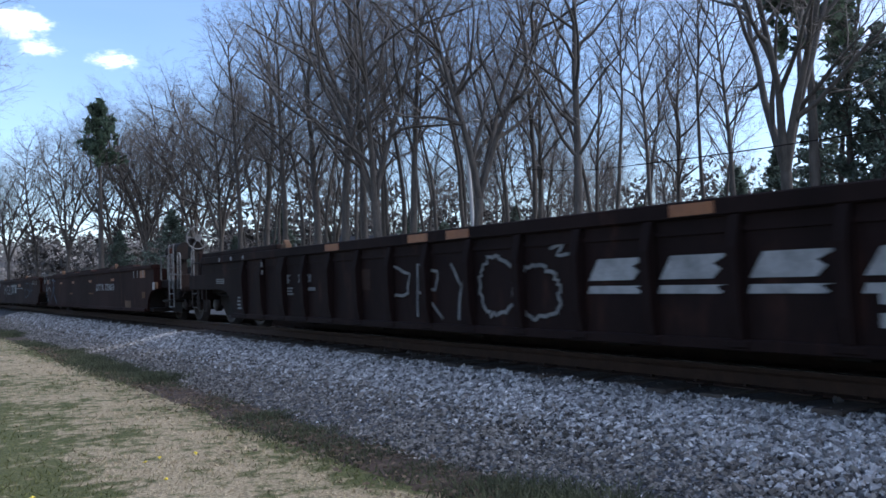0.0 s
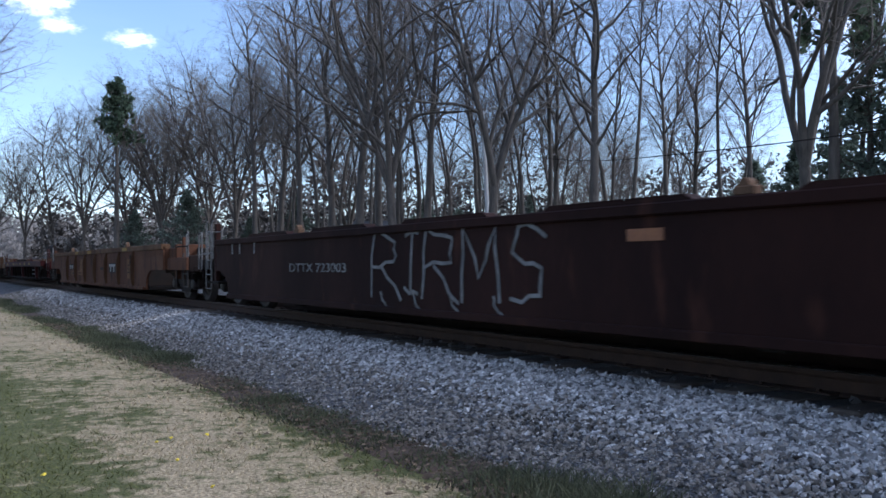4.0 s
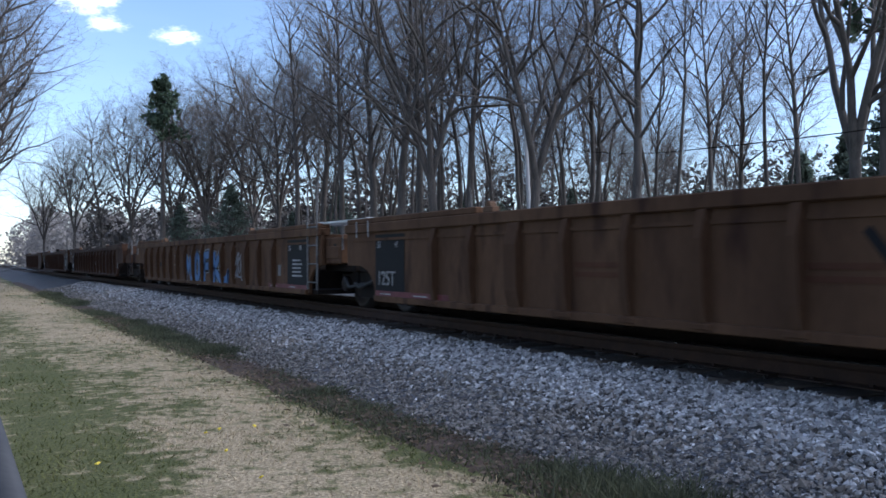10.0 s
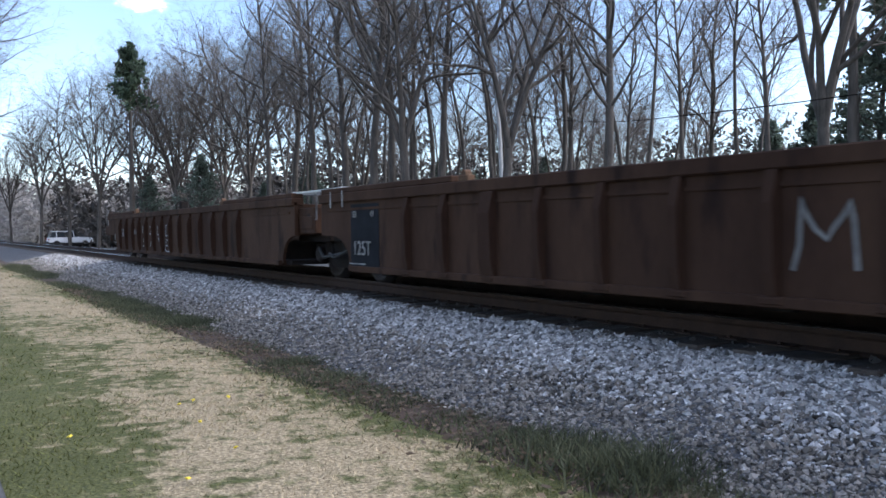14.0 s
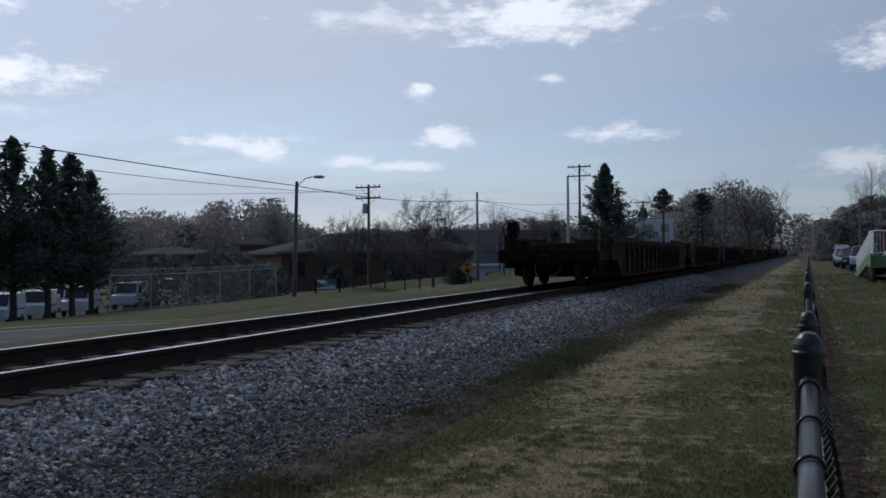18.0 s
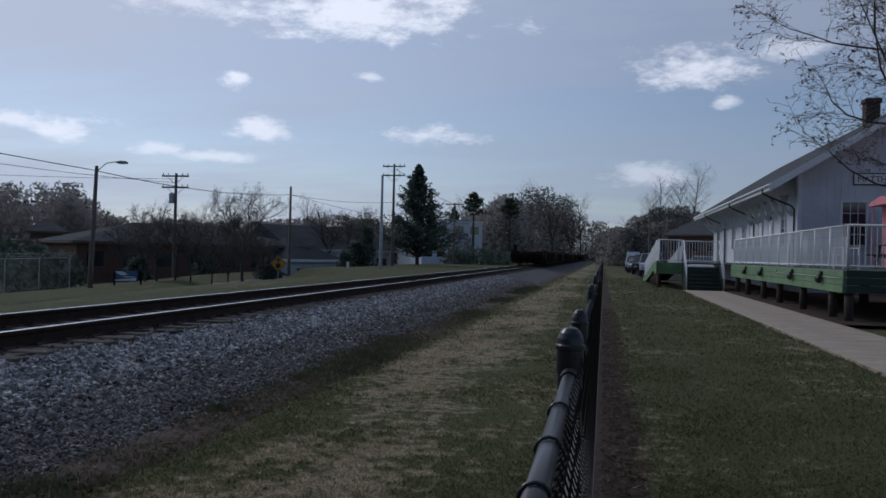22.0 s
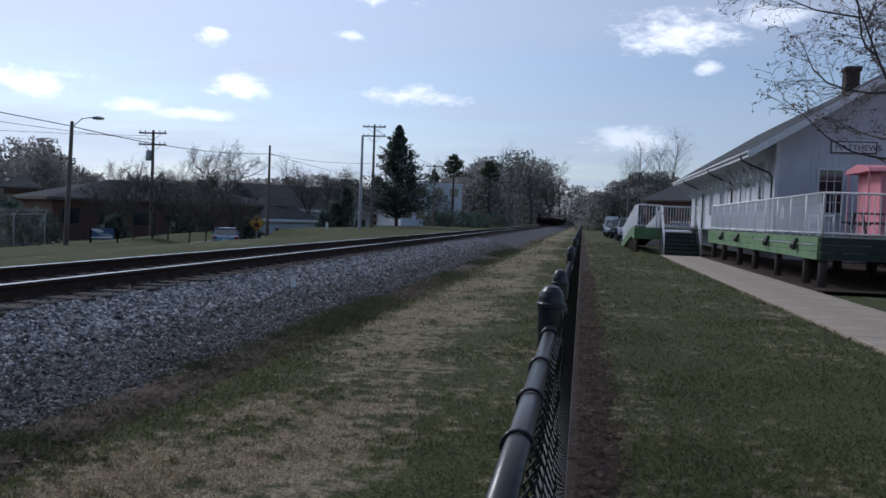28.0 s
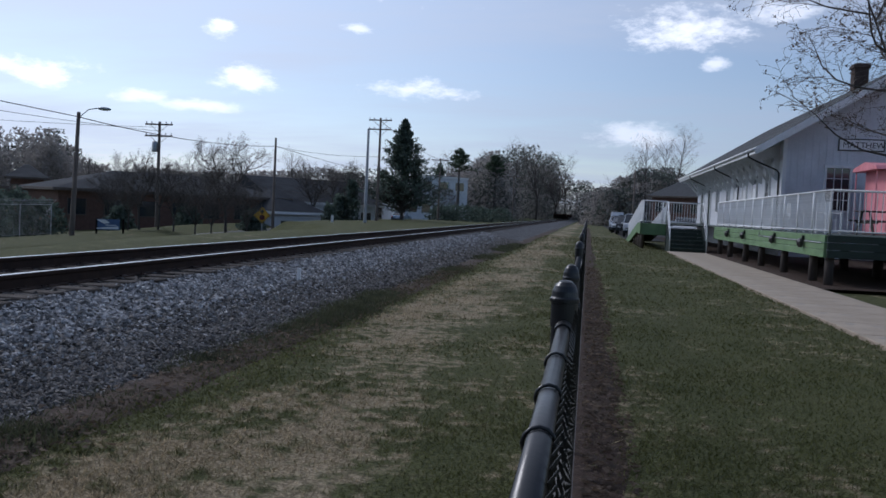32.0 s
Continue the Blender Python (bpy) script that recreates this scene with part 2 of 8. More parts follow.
def lawn_mat(name, bump, lift, far=False):
    """Grass with straw-coloured and green patches laid out in the place itself, for the turf and for its blades."""
    m = bpy.data.materials.new(name)
    m.use_nodes = True
    nt = m.node_tree
    N, L = nt.nodes.new, nt.links.new
    b = nt.nodes["Principled BSDF"]
    b.inputs["Roughness"].default_value, b.inputs["Specular IOR Level"].default_value = 0.9, 0.15
    geo = N("ShaderNodeNewGeometry")
    sep = N("ShaderNodeSeparateXYZ")
    L(geo.outputs["Position"], sep.inputs[0])

    def nz(scale, stretch, detail):
        mp, t = N("ShaderNodeMapping"), N("ShaderNodeTexNoise")
        mp.inputs["Scale"].default_value = stretch
        t.inputs["Scale"].default_value, t.inputs["Detail"].default_value = scale, detail
        L(geo.outputs["Position"], mp.inputs[0]); L(mp.outputs[0], t.inputs["Vector"])
        return t.outputs["Fac"]

    def op(kind, a, c):
        q = N("ShaderNodeMath"); q.operation = kind
        for i, v in enumerate((a, c)):
            if isinstance(v, (int, float)):
                q.inputs[i].default_value = v
            else:
                L(v, q.inputs[i])
        return q.outputs[0]

    def rng_(src, a, c, va, vc):
        q = N("ShaderNodeMapRange"); q.interpolation_type = "SMOOTHSTEP"
        for i, v in enumerate((a, c, va, vc)):
            q.inputs[i + 1].default_value = v
        L(src, q.inputs[0])
        return q.outputs[0]

    x = sep.outputs[0]
    band = op("MULTIPLY", rng_(x, -2.95, -2.3, 0.0, 1.0), rng_(x, -1.6, -0.7, 1.0, 0.0))
    rim = op("MULTIPLY", rng_(x, -2.85, -2.5, 0.2, 0.0), rng_(sep.outputs[1], -1.0, 2.0, 0.0, 1.0))
    right = rng_(x, 0.2, 0.8, 0.0, 0.08)
    big = nz(0.42, (1.0, 0.5, 1), 3)
    mid = nz(1.9, (1.0, 0.75, 1), 4)
    dry = op("ADD", op("ADD", op("MULTIPLY", big, 1.25), op("MULTIPLY", mid, 0.95)), op("MULTIPLY", band, rng_(sep.outputs[1], -1.0, 2.0, 0.26, 0.27)))
    dry = op("ADD", op("SUBTRACT", op("SUBTRACT", dry, right), rim), rng_(sep.outputs[1], -2.0, 1.0, 0.07, 0.0))
    mot = nz(7.5, (1, 1, 1), 5)
    dry = op("ADD", dry, op("MULTIPLY", op("SUBTRACT", mot, 0.5), 1.35))
    dry = rng_(dry, 1.12, 1.5, 0.0, 1.0)
    fine = nz(42, (1, 1, 1), 5)
    g1, g2 = N("ShaderNodeMixRGB"), N("ShaderNodeMixRGB")
    g1.inputs[1].default_value, g1.inputs[2].default_value = (0.052 * lift, 0.060 * lift, 0.020 * lift, 1), (0.105 * lift, 0.104 * lift, 0.042 * lift, 1)
    L(mid, g1.inputs[0])
    g2.inputs[1].default_value, g2.inputs[2].default_value = (0.20 * lift, 0.158 * lift, 0.095 * lift, 1), (0.35 * lift, 0.283 * lift, 0.185 * lift, 1)
    L(fine, g2.inputs[0])
    mx = N("ShaderNodeMixRGB")
    L(dry, mx.inputs[0]); L(g1.outputs[0], mx.inputs[1]); L(g2.outputs[0], mx.inputs[2])
    hs = N("ShaderNodeHueSaturation")
    L(mx.outputs[0], hs.inputs["Color"])
    val = rng_(fine, 0.25, 0.75, 0.55, 1.35)
    if not bump:
        rv = N("ShaderNodeMapRange")
        rv.inputs[3].default_value, rv.inputs[4].default_value = 0.65, 1.4
        L(geo.outputs["Random Per Island"], rv.inputs[0])
        val = op("MULTIPLY", val, rv.outputs[0])
    L(val, hs.inputs["Value"])
    L(hs.outputs[0], b.inputs["Base Color"])
    if bump:
        bp = N("ShaderNodeBump")
        bp.inputs["Strength"].default_value, bp.inputs["Distance"].default_value = bump, 0.03
        L(fine, bp.inputs["Height"]); L(bp.outputs[0], b.inputs["Normal"])
    else:
        b.inputs["Subsurface Weight"].default_value = 0.0
    return m


def glass(name, tint=(0.75, 0.8, 0.82), rough=0.03):
    m = bpy.data.materials.new(name)
    m.use_nodes = True
    b = m.node_tree.nodes["Principled BSDF"]
    b.inputs["Base Color"].default_value = (*tint, 1)
    b.inputs["Roughness"].default_value = rough
    b.inputs["Transmission Weight"].default_value = 0.85
    return m


M = dict(
    steel_dark=mat("dark_steel", (0.010, 0.009, 0.0085), (0.018, 0.013, 0.011), 0.85, 4, 60, 0.2, spec=0.12),
    steel_wheel=mat("wheel_steel", (0.014, 0.012, 0.012), (0.026, 0.018, 0.015), 0.6, 5, 60, 0.1, spec=0.25),
    galv=mat("galvanised", (0.45, 0.46, 0.47), (0.33, 0.34, 0.35), 0.5, 6, 80, 0.05, 0.6),
    railtop=mat("rail_running_surface", (0.88, 0.87, 0.86), (0.78, 0.77, 0.76), 0.2, 3, 90, 0.02, 1.0, stretch=(1, 0.05, 1)),
    railside=mat("rail_rust", (0.032, 0.020, 0.016), (0.05, 0.03, 0.022), 0.9, 6, 70, 0.2, spec=0.2),
    tie=mat("weathered_timber", (0.045, 0.037, 0.032), (0.085, 0.07, 0.058), 0.9, 3, 30, 0.6, spec=0.2, vary=0.35, stretch=(0.6, 6, 6)),
    ballast=mat("ballast_bed", (0.085, 0.084, 0.088), (0.045, 0.044, 0.046), 0.95, 14, 60, 1.0, dist=0.03, spec=0.2, c3=(0.17, 0.17, 0.18), amount3=(0.52, 0.62)),
    stone=mat("crushed_stone", (0.33, 0.32, 0.315), (0.18, 0.172, 0.167), 0.9, 9, 70, 0.3, vary=0.75, island=True, spec=0.25, c3=(0.62, 0.60, 0.58), amount3=(0.58, 0.7)),
    dirtystone=mat("dusty_brown_grey_stone", (0.21, 0.19, 0.17), (0.115, 0.10, 0.087), 0.95, 9, 70, 0.3, vary=0.75, island=True, spec=0.2, c3=(0.30, 0.29, 0.28), amount3=(0.62, 0.72)),
    lawn=lawn_mat("lawn_turf", 0.9, 1.0),
    blade=lawn_mat("grass_blades", 0, 1.25),
    weed=mat("weed_green", (0.095, 0.10, 0.052), (0.05, 0.056, 0.03), 0.8, 2, 9, 0, vary=0.45, island=True),
    soil=mat("bare_red_soil", (0.078, 0.054, 0.040), (0.048, 0.034, 0.026), 0.95, 3, 40, 0.8, dist=0.02, spec=0.2, c3=(0.13, 0.095, 0.065)),
    mulch=mat("brown_mulch", (0.072, 0.046, 0.033), (0.038, 0.026, 0.020), 0.95, 7, 60, 0.9, dist=0.03, spec=0.2, c3=(0.115, 0.082, 0.062)),
    concrete=mat("concrete", (0.39, 0.315, 0.235), (0.30, 0.24, 0.175), 0.92, 1.2, 50, 0.25, c3=(0.27, 0.24, 0.2)),
    asphalt=mat("asphalt", (0.05, 0.05, 0.051), (0.035, 0.035, 0.036), 0.95, 0.7, 70, 0.4, spec=0.12),
    bark=mat("grey_brown_bark", (0.09, 0.077, 0.067), (0.05, 0.043, 0.038), 0.95, 4, 26, 0.8, dist=0.03, stretch=(1, 1, 0.25)),
    twig=mat("bare_twigs", (0.145, 0.125, 0.108), (0.095, 0.082, 0.071), 0.95, 2, 10, 0),
    needle=mat("evergreen_needles", (0.115, 0.145, 0.115), (0.07, 0.095, 0.074), 0.85, 1.4, 8, 0, vary=0.5, island=True),
    needle2=mat("pine_needles", (0.085, 0.118, 0.075), (0.05, 0.075, 0.046), 0.85, 1.4, 8, 0, vary=0.5, island=True),
    # far paler than the near twigs: distance haze is put into this colour
    brushwood=mat("haze_paled_brush", (0.36, 0.33, 0.305), (0.27, 0.25, 0.23), 0.95, 1, 6, 0, vary=0.25, island=True),
    pole=mat("weathered_pole", (0.16, 0.125, 0.10), (0.10, 0.08, 0.065), 0.9, 2, 30, 0.4, stretch=(5, 5, 0.4)),
    greypole=mat("grey_concrete_pole", (0.40, 0.40, 0.40), (0.32, 0.32, 0.32), 0.8, 2, 30, 0.15),
    black=mat("black_coating", (0.012, 0.012, 0.013), (0.02, 0.02, 0.02), 0.33, 8, 90, 0.05),
    blackmesh=mat("black_vinyl_wire", (0.016, 0.016, 0.017), (0.025, 0.025, 0.025), 0.45, 8, 90, 0),
    white=mat("white_paint", (0.78, 0.78, 0.78), (0.68, 0.68, 0.67), 0.55, 2, 40, 0.08),
    whitewall=mat("white_clapboard", (0.66, 0.67, 0.70), (0.58, 0.59, 0.61), 0.7, 1.5, 30, 0.1),
    green=mat("green_paint", (0.15, 0.25, 0.11), (0.11, 0.19, 0.085), 0.65, 2, 30, 0.12),
    greendark=mat("dark_green_paint", (0.028, 0.045, 0.032), (0.02, 0.03, 0.022), 0.7, 2, 30, 0.12),
    shingle=mat("dark_shingles", (0.055, 0.06, 0.065), (0.035, 0.038, 0.042), 0.9, 3, 40, 0.5, vary=0.25),
    roofgrey=mat("grey_roofing", (0.05, 0.054, 0.06), (0.032, 0.035, 0.04), 0.95, 0.6, 12, 0.4, spec=0.1, stretch=(1, 1, 4)),
    brick=mat("brown_brick", (0.16, 0.085, 0.06), (0.11, 0.06, 0.045), 0.9, 3, 30, 0.4, c3=(0.2, 0.12, 0.09)),
    darkbrick=mat("sooty_brick", (0.075, 0.05, 0.042), (0.05, 0.035, 0.03), 0.9, 3, 30, 0.4),
    pink=mat("faded_red_paint", (0.78, 0.29, 0.32), (0.66, 0.23, 0.26), 0.55, 1.5, 30, 0.05),
    glassy=mat("window_glass", (0.02, 0.024, 0.03), (0.03, 0.035, 0.04), 0.06, 2, 10, 0, spec=0.8),
    yellow=mat("yellow_sign", (0.62, 0.34, 0.02), (0.55, 0.3, 0.02), 0.5, 3, 40, 0),
    orange=mat("orange_reflector", (0.21, 0.072, 0.016), (0.15, 0.05, 0.013), 0.6, 6, 50, 0.05),
    blue=mat("blue_paint", (0.06, 0.12, 0.24), (0.05, 0.09, 0.19), 0.5, 3, 40, 0),
    spray=mat("white_spray_paint", (0.24, 0.24, 0.245), (0.14, 0.14, 0.145), 0.75, 4, 60, 0),
    sprayblue=mat("blue_spray_paint", (0.022, 0.04, 0.075), (0.012, 0.022, 0.042), 0.75, 4, 60, 0),
    letter=mat("white_lettering", (0.27, 0.265, 0.26), (0.15, 0.147, 0.143), 0.75, 5, 60, 0),
    blackpaint=mat("black_panel_paint", (0.008, 0.008, 0.009), (0.014, 0.0135, 0.0135), 0.75, 4, 60, 0.05, spec=0.12),
    redstripe=mat("dark_red_stripe", (0.10, 0.010, 0.014), (0.07, 0.008, 0.011), 0.7, 4, 60, 0),
    creampatch=mat("cream_patch", (0.13, 0.068, 0.034), (0.10, 0.052, 0.027), 0.8, 4, 60, 0, spec=0.12),
    tyre=mat("rubber", (0.02, 0.02, 0.02), (0.03, 0.03, 0.03), 0.85, 8, 60, 0.1),
    lamp_red=mat("red_lens", (0.35, 0.01, 0.01), (0.3, 0.01, 0.01), 0.2, 4, 40, 0),
    chrome=mat("bright_metal", (0.6, 0.6, 0.62), (0.5, 0.5, 0.5), 0.25, 4, 40, 0, 0.9),
    leafdry=mat("dry_seed_heads", (0.17, 0.125, 0.085), (0.08, 0.056, 0.04), 0.9, 3, 20, 0, vary=0.4, island=True),
    dandelion=mat("yellow_flower", (0.6, 0.45, 0.02), (0.5, 0.38, 0.02), 0.7, 3, 20, 0),
)
# far needles, greyed and lightened to carry the haze in their colour
M["needle3"] = mat("haze_paled_evergreen", (0.125, 0.14, 0.12), (0.09, 0.10, 0.088), 0.9, 1.4, 8, 0, vary=0.35, island=True)
for k in ("needle", "needle2", "needle3", "brushwood", "leafdry", "weed", "blade"):
    leafy(M[k])
CAR = dict(
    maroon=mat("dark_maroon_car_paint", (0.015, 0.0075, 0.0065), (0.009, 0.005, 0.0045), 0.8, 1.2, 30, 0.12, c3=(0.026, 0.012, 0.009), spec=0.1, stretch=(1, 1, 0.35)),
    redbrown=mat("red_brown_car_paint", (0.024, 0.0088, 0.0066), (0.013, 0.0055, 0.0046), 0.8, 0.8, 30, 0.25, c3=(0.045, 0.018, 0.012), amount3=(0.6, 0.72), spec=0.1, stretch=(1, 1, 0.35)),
    tan=mat("faded_tan_car_paint", (0.080, 0.036, 0.020), (0.050, 0.022, 0.0135), 0.8, 1.0, 30, 0.25, c3=(0.020, 0.0095, 0.007), amount3=(0.54, 0.7), spec=0.1, stretch=(1, 1, 0.3)),
    orange=mat("weathered_ochre_car_paint", (0.092, 0.050, 0.027), (0.056, 0.030, 0.017), 0.8, 1.0, 30, 0.25, c3=(0.024, 0.0115, 0.008), amount3=(0.54, 0.7), spec=0.1, stretch=(1, 1, 0.3)),
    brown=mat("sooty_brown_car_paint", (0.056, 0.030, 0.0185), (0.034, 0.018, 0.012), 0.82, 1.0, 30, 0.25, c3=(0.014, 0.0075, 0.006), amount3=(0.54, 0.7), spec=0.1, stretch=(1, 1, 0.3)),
    red=mat("bright_red_car_paint", (0.042, 0.0075, 0.0075), (0.026, 0.006, 0.0058), 0.75, 1.2, 30, 0.25, c3=(0.018, 0.006, 0.0058), amount3=(0.56, 0.7), spec=0.12, stretch=(1, 1, 0.3)),
    darkred=mat("dark_red_car_side", (0.012, 0.006, 0.0055), (0.007, 0.0045, 0.004), 0.85, 1.2, 30, 0.1, spec=0.08),
    maroonpatch=mat("faded_brown_patch", (0.034, 0.021, 0.016), (0.024, 0.014, 0.011), 0.8, 3, 40, 0.1, spec=0.1),
    topcap=mat("pale_worn_chord", (0.11, 0.066, 0.040), (0.07, 0.04, 0.024), 0.75, 2, 30, 0.25, c3=(0.04, 0.023, 0.015), spec=0.12),
)

# ---- mesh helpers ----


def mesh_of(bm, name, material, smooth=False):
    me = bpy.data.meshes.new(name)
    bm.to_mesh(me)
    bm.free()
    me.materials.append(material)
    if smooth:
        for p in me.polygons:
            p.use_smooth = True
    return me


def part(name, bm, material, parent, label="", smooth=False):
    ob = new(name, mesh_of(bm, name, material, smooth))
    ob.parent = parent
    if label:
        ob["label"] = label
    return ob


def share(name, mesh, parent, m):
    ob = new(name, mesh)
    ob.parent = parent
    ob.matrix_basis = m
    return ob


def thing(name, m, label, category, group="", kind=""):
    ob = new(name)
    ob.empty_display_size = 0.2
    ob.matrix_basis = m
    return tagged(ob, label, category, group, kind)


def solo(name, bm, material, label, category="", group="", kind="", smooth=False):
    return tagged(new(name, mesh_of(bm, name, material, smooth)), label, category, group, kind)


def box(bm, x0, x1, y0, y1, z0, z1, bevel=0.0, m=None):
    ret = bmesh.ops.create_cube(bm, size=1)
    vs = ret["verts"]
    mt = Matrix.Translation(((x0 + x1) / 2, (y0 + y1) / 2, (z0 + z1) / 2)) @ Matrix.Diagonal((abs(x1 - x0), abs(y1 - y0), abs(z1 - z0), 1))
    bmesh.ops.transform(bm, matrix=(m @ mt) if m else mt, verts=vs)
    if bevel:
        es = list({e for v in vs for e in v.link_edges})
        bmesh.ops.bevel(bm, geom=es, offset=bevel, segments=1, affect="EDGES")
    return bm


def Box(*a, **k):
    return box(bmesh.new(), *a, **k)


def tube(bm, a, b, r0, r1=None, n=8, cap=True):
    a, b = Vector(a), Vector(b)
    r1 = r0 if r1 is None else r1
    q = (b - a).to_track_quat("Z", "Y")
    ra, rb = [], []
    for i in range(n):
        d = q @ Vector((math.cos(2 * math.pi * i / n), math.sin(2 * math.pi * i / n), 0))
        ra.append(bm.verts.new(a + d * r0)); rb.append(bm.verts.new(b + d * r1))
    for i in range(n):
        bm.faces.new((ra[i], ra[(i + 1) % n], rb[(i + 1) % n], rb[i]))
    if cap:
        bm.faces.new(ra[::-1]); bm.faces.new(rb)
    return bm


def pipe(bm, pts, r, n=6):
    """A bent round bar through the points."""
    pts = [Vector(p) for p in pts]
    rings = []
    ref = None
    for i, p in enumerate(pts):
        d = (pts[min(i + 1, len(pts) - 1)] - pts[max(i - 1, 0)]).normalized()
        if ref is None:
            ref = d.orthogonal().normalized()
        u = (ref - d * ref.dot(d))
        u = u.normalized() if u.length > 1e-4 else d.orthogonal().normalized()
        ref = u
        w = d.cross(u)
        rings.append([bm.verts.new(p + (u * math.cos(2 * math.pi * k / n) + w * math.sin(2 * math.pi * k / n)) * r) for k in range(n)])
    for a, b in zip(rings, rings[1:]):
        for k in range(n):
            bm.faces.new((a[k], a[(k + 1) % n], b[(k + 1) % n], b[k]))
    bm.faces.new(rings[0][::-1]); bm.faces.new(rings[-1])
    return bm


def lathe(bm, profile, n=16, m=None):
    """profile: (radius, height) pairs, turned round z."""
    rings = []
    for r, z in profile:
        rings.append([bm.verts.new((r * math.cos(2 * math.pi * i / n), r * math.sin(2 * math.pi * i / n), z)) for i in range(n)])
    for a, b in zip(rings, rings[1:]):
        for i in range(n):
            bm.faces.new((a[i], a[(i + 1) % n], b[(i + 1) % n], b[i]))
    bm.faces.new(rings[0][::-1]); bm.faces.new(rings[-1])
    if m:
        bmesh.ops.transform(bm, matrix=m, verts=[v for r in rings for v in r])
    return bm


def slab(bm, pts, axis, lo, hi):
    """A polygon (two coordinates a point) pushed through from lo to hi along an axis."""
    def at(p, v):
        return {"x": (v, p[0], p[1]), "y": (p[0], v, p[1]), "z": (p[0], p[1], v)}[axis]
    a = [bm.verts.new(at(p, lo)) for p in pts]
    b = [bm.verts.new(at(p, hi)) for p in pts]
    n = len(pts)
    bm.faces.new(a[::-1]); bm.faces.new(b)
    for i in range(n):
        bm.faces.new((a[i], a[(i + 1) % n], b[(i + 1) % n], b[i]))
    bmesh.ops.recalc_face_normals(bm, faces=bm.faces)
    return bm


def text_bm(words, size, depth=0.004, squash=1.0):
    """Lettering that stands on x, reads along +x, is size high and faces -y."""
    cu = bpy.data.curves.new("lettering", "FONT")
    cu.body, cu.size, cu.extrude = words, size * 1.38, depth
    ob = bpy.data.objects.new("lettering", cu)
    scene.collection.objects.link(ob)
    me = bpy.data.meshes.new_from_object(ob.evaluated_get(bpy.context.evaluated_depsgraph_get()))
    bm = bmesh.new()
    bm.from_mesh(me)
    bpy.data.objects.remove(ob); bpy.data.curves.remove(cu); bpy.data.meshes.remove(me)
    bmesh.ops.transform(bm, matrix=pose(0, 0, 0, 90) @ Matrix.Diagonal((squash, 1, 1, 1)), verts=bm.verts)
    return bm


def stroke(bm, pts, w, m, n=1):
    """A flat band of width w along points (u, v), laid on a wall by the matrix m (x along, z up, y out of the wall)."""
    pts = [Vector(p) for k, p in enumerate(pts) if k == 0 or (Vector(p) - Vector(pts[k - 1])).length > 1e-5]
    rows = []
    for k, p in enumerate(pts):
        d = pts[min(k + 1, len(pts) - 1)] - pts[max(k - 1, 0)]
        if d.length < 1e-6:
            d = Vector((1, 0))
        d.normalize()
        o = Vector((-d.y, d.x)) * w / 2
        e = d * w * 0.35 * ((k == len(pts) - 1) - (k == 0))
        rows.append([bm.verts.new(m @ Vector((u.x + e.x, y, u.y + e.y))) for u, y in ((p + o, 0.0), (p + o, -0.004), (p - o, -0.004), (p - o, 0.0))])
    for a, b in zip(rows, rows[1:]):
        for q in range(3):
            bm.faces.new((a[q], a[q + 1], b[q + 1], b[q]))
    return bm


def arc(cx, cy, rx, ry, a0, a1, n=10):
    return [(cx + rx * math.cos(radians(a0 + (a1 - a0) * i / n)), cy + ry * math.sin(radians(a0 + (a1 - a0) * i / n))) for i in range(n + 1)]

# ---- ground, track, road ----
TRACK_X, RAIL_Z = -6.65, 0.553
rng = np.random.default_rng(7)


def sheet(name, profile, y0, y1, step, material, label, category, kind="structure", wobble=0.0, wave=0.0):
    """A ground sheet: (x, z) profile carried along y, with slightly uneven edges and surface."""
    bm = bmesh.new()
    n = max(1, int((y1 - y0) / step))
    rows = []
    for i in range(n + 1):
        y = y0 + (y1 - y0) * i / n
        row = []
        for k, (x, z) in enumerate(profile):
            rim = k in (0, len(profile) - 1)
            dx = wobble * noise.noise((x * 0.7, y * 0.9, 3.1)) if wobble else 0
            dz = wave * noise.noise((x * 1.3, y * 0.8, 9.7)) if wave and not rim else 0
            row.append(bm.verts.new((x + dx, y, z + dz)))
        rows.append(row)
    for a, b in zip(rows, rows[1:]):
        for k in range(len(profile) - 1):
            bm.faces.new((a[k], a[k + 1], b[k + 1], b[k]))
    bmesh.ops.recalc_face_normals(bm, faces=bm.faces)
    if bm.faces[0].normal.z < 0:
        bmesh.ops.reverse_faces(bm, faces=bm.faces)
    return solo(name, bm, material, label, category, kind=kind, smooth=True)




def road_x(y):
    """Centre of the road, which runs beside the railway and then swings away."""
    return float(np.interp(y, [-500, 40, 50, 61, 70, 100, 160, 400], [-18.5, -18.5, -21.0, -27.5, -28.0, -27.0, -24.0, -30.0]))


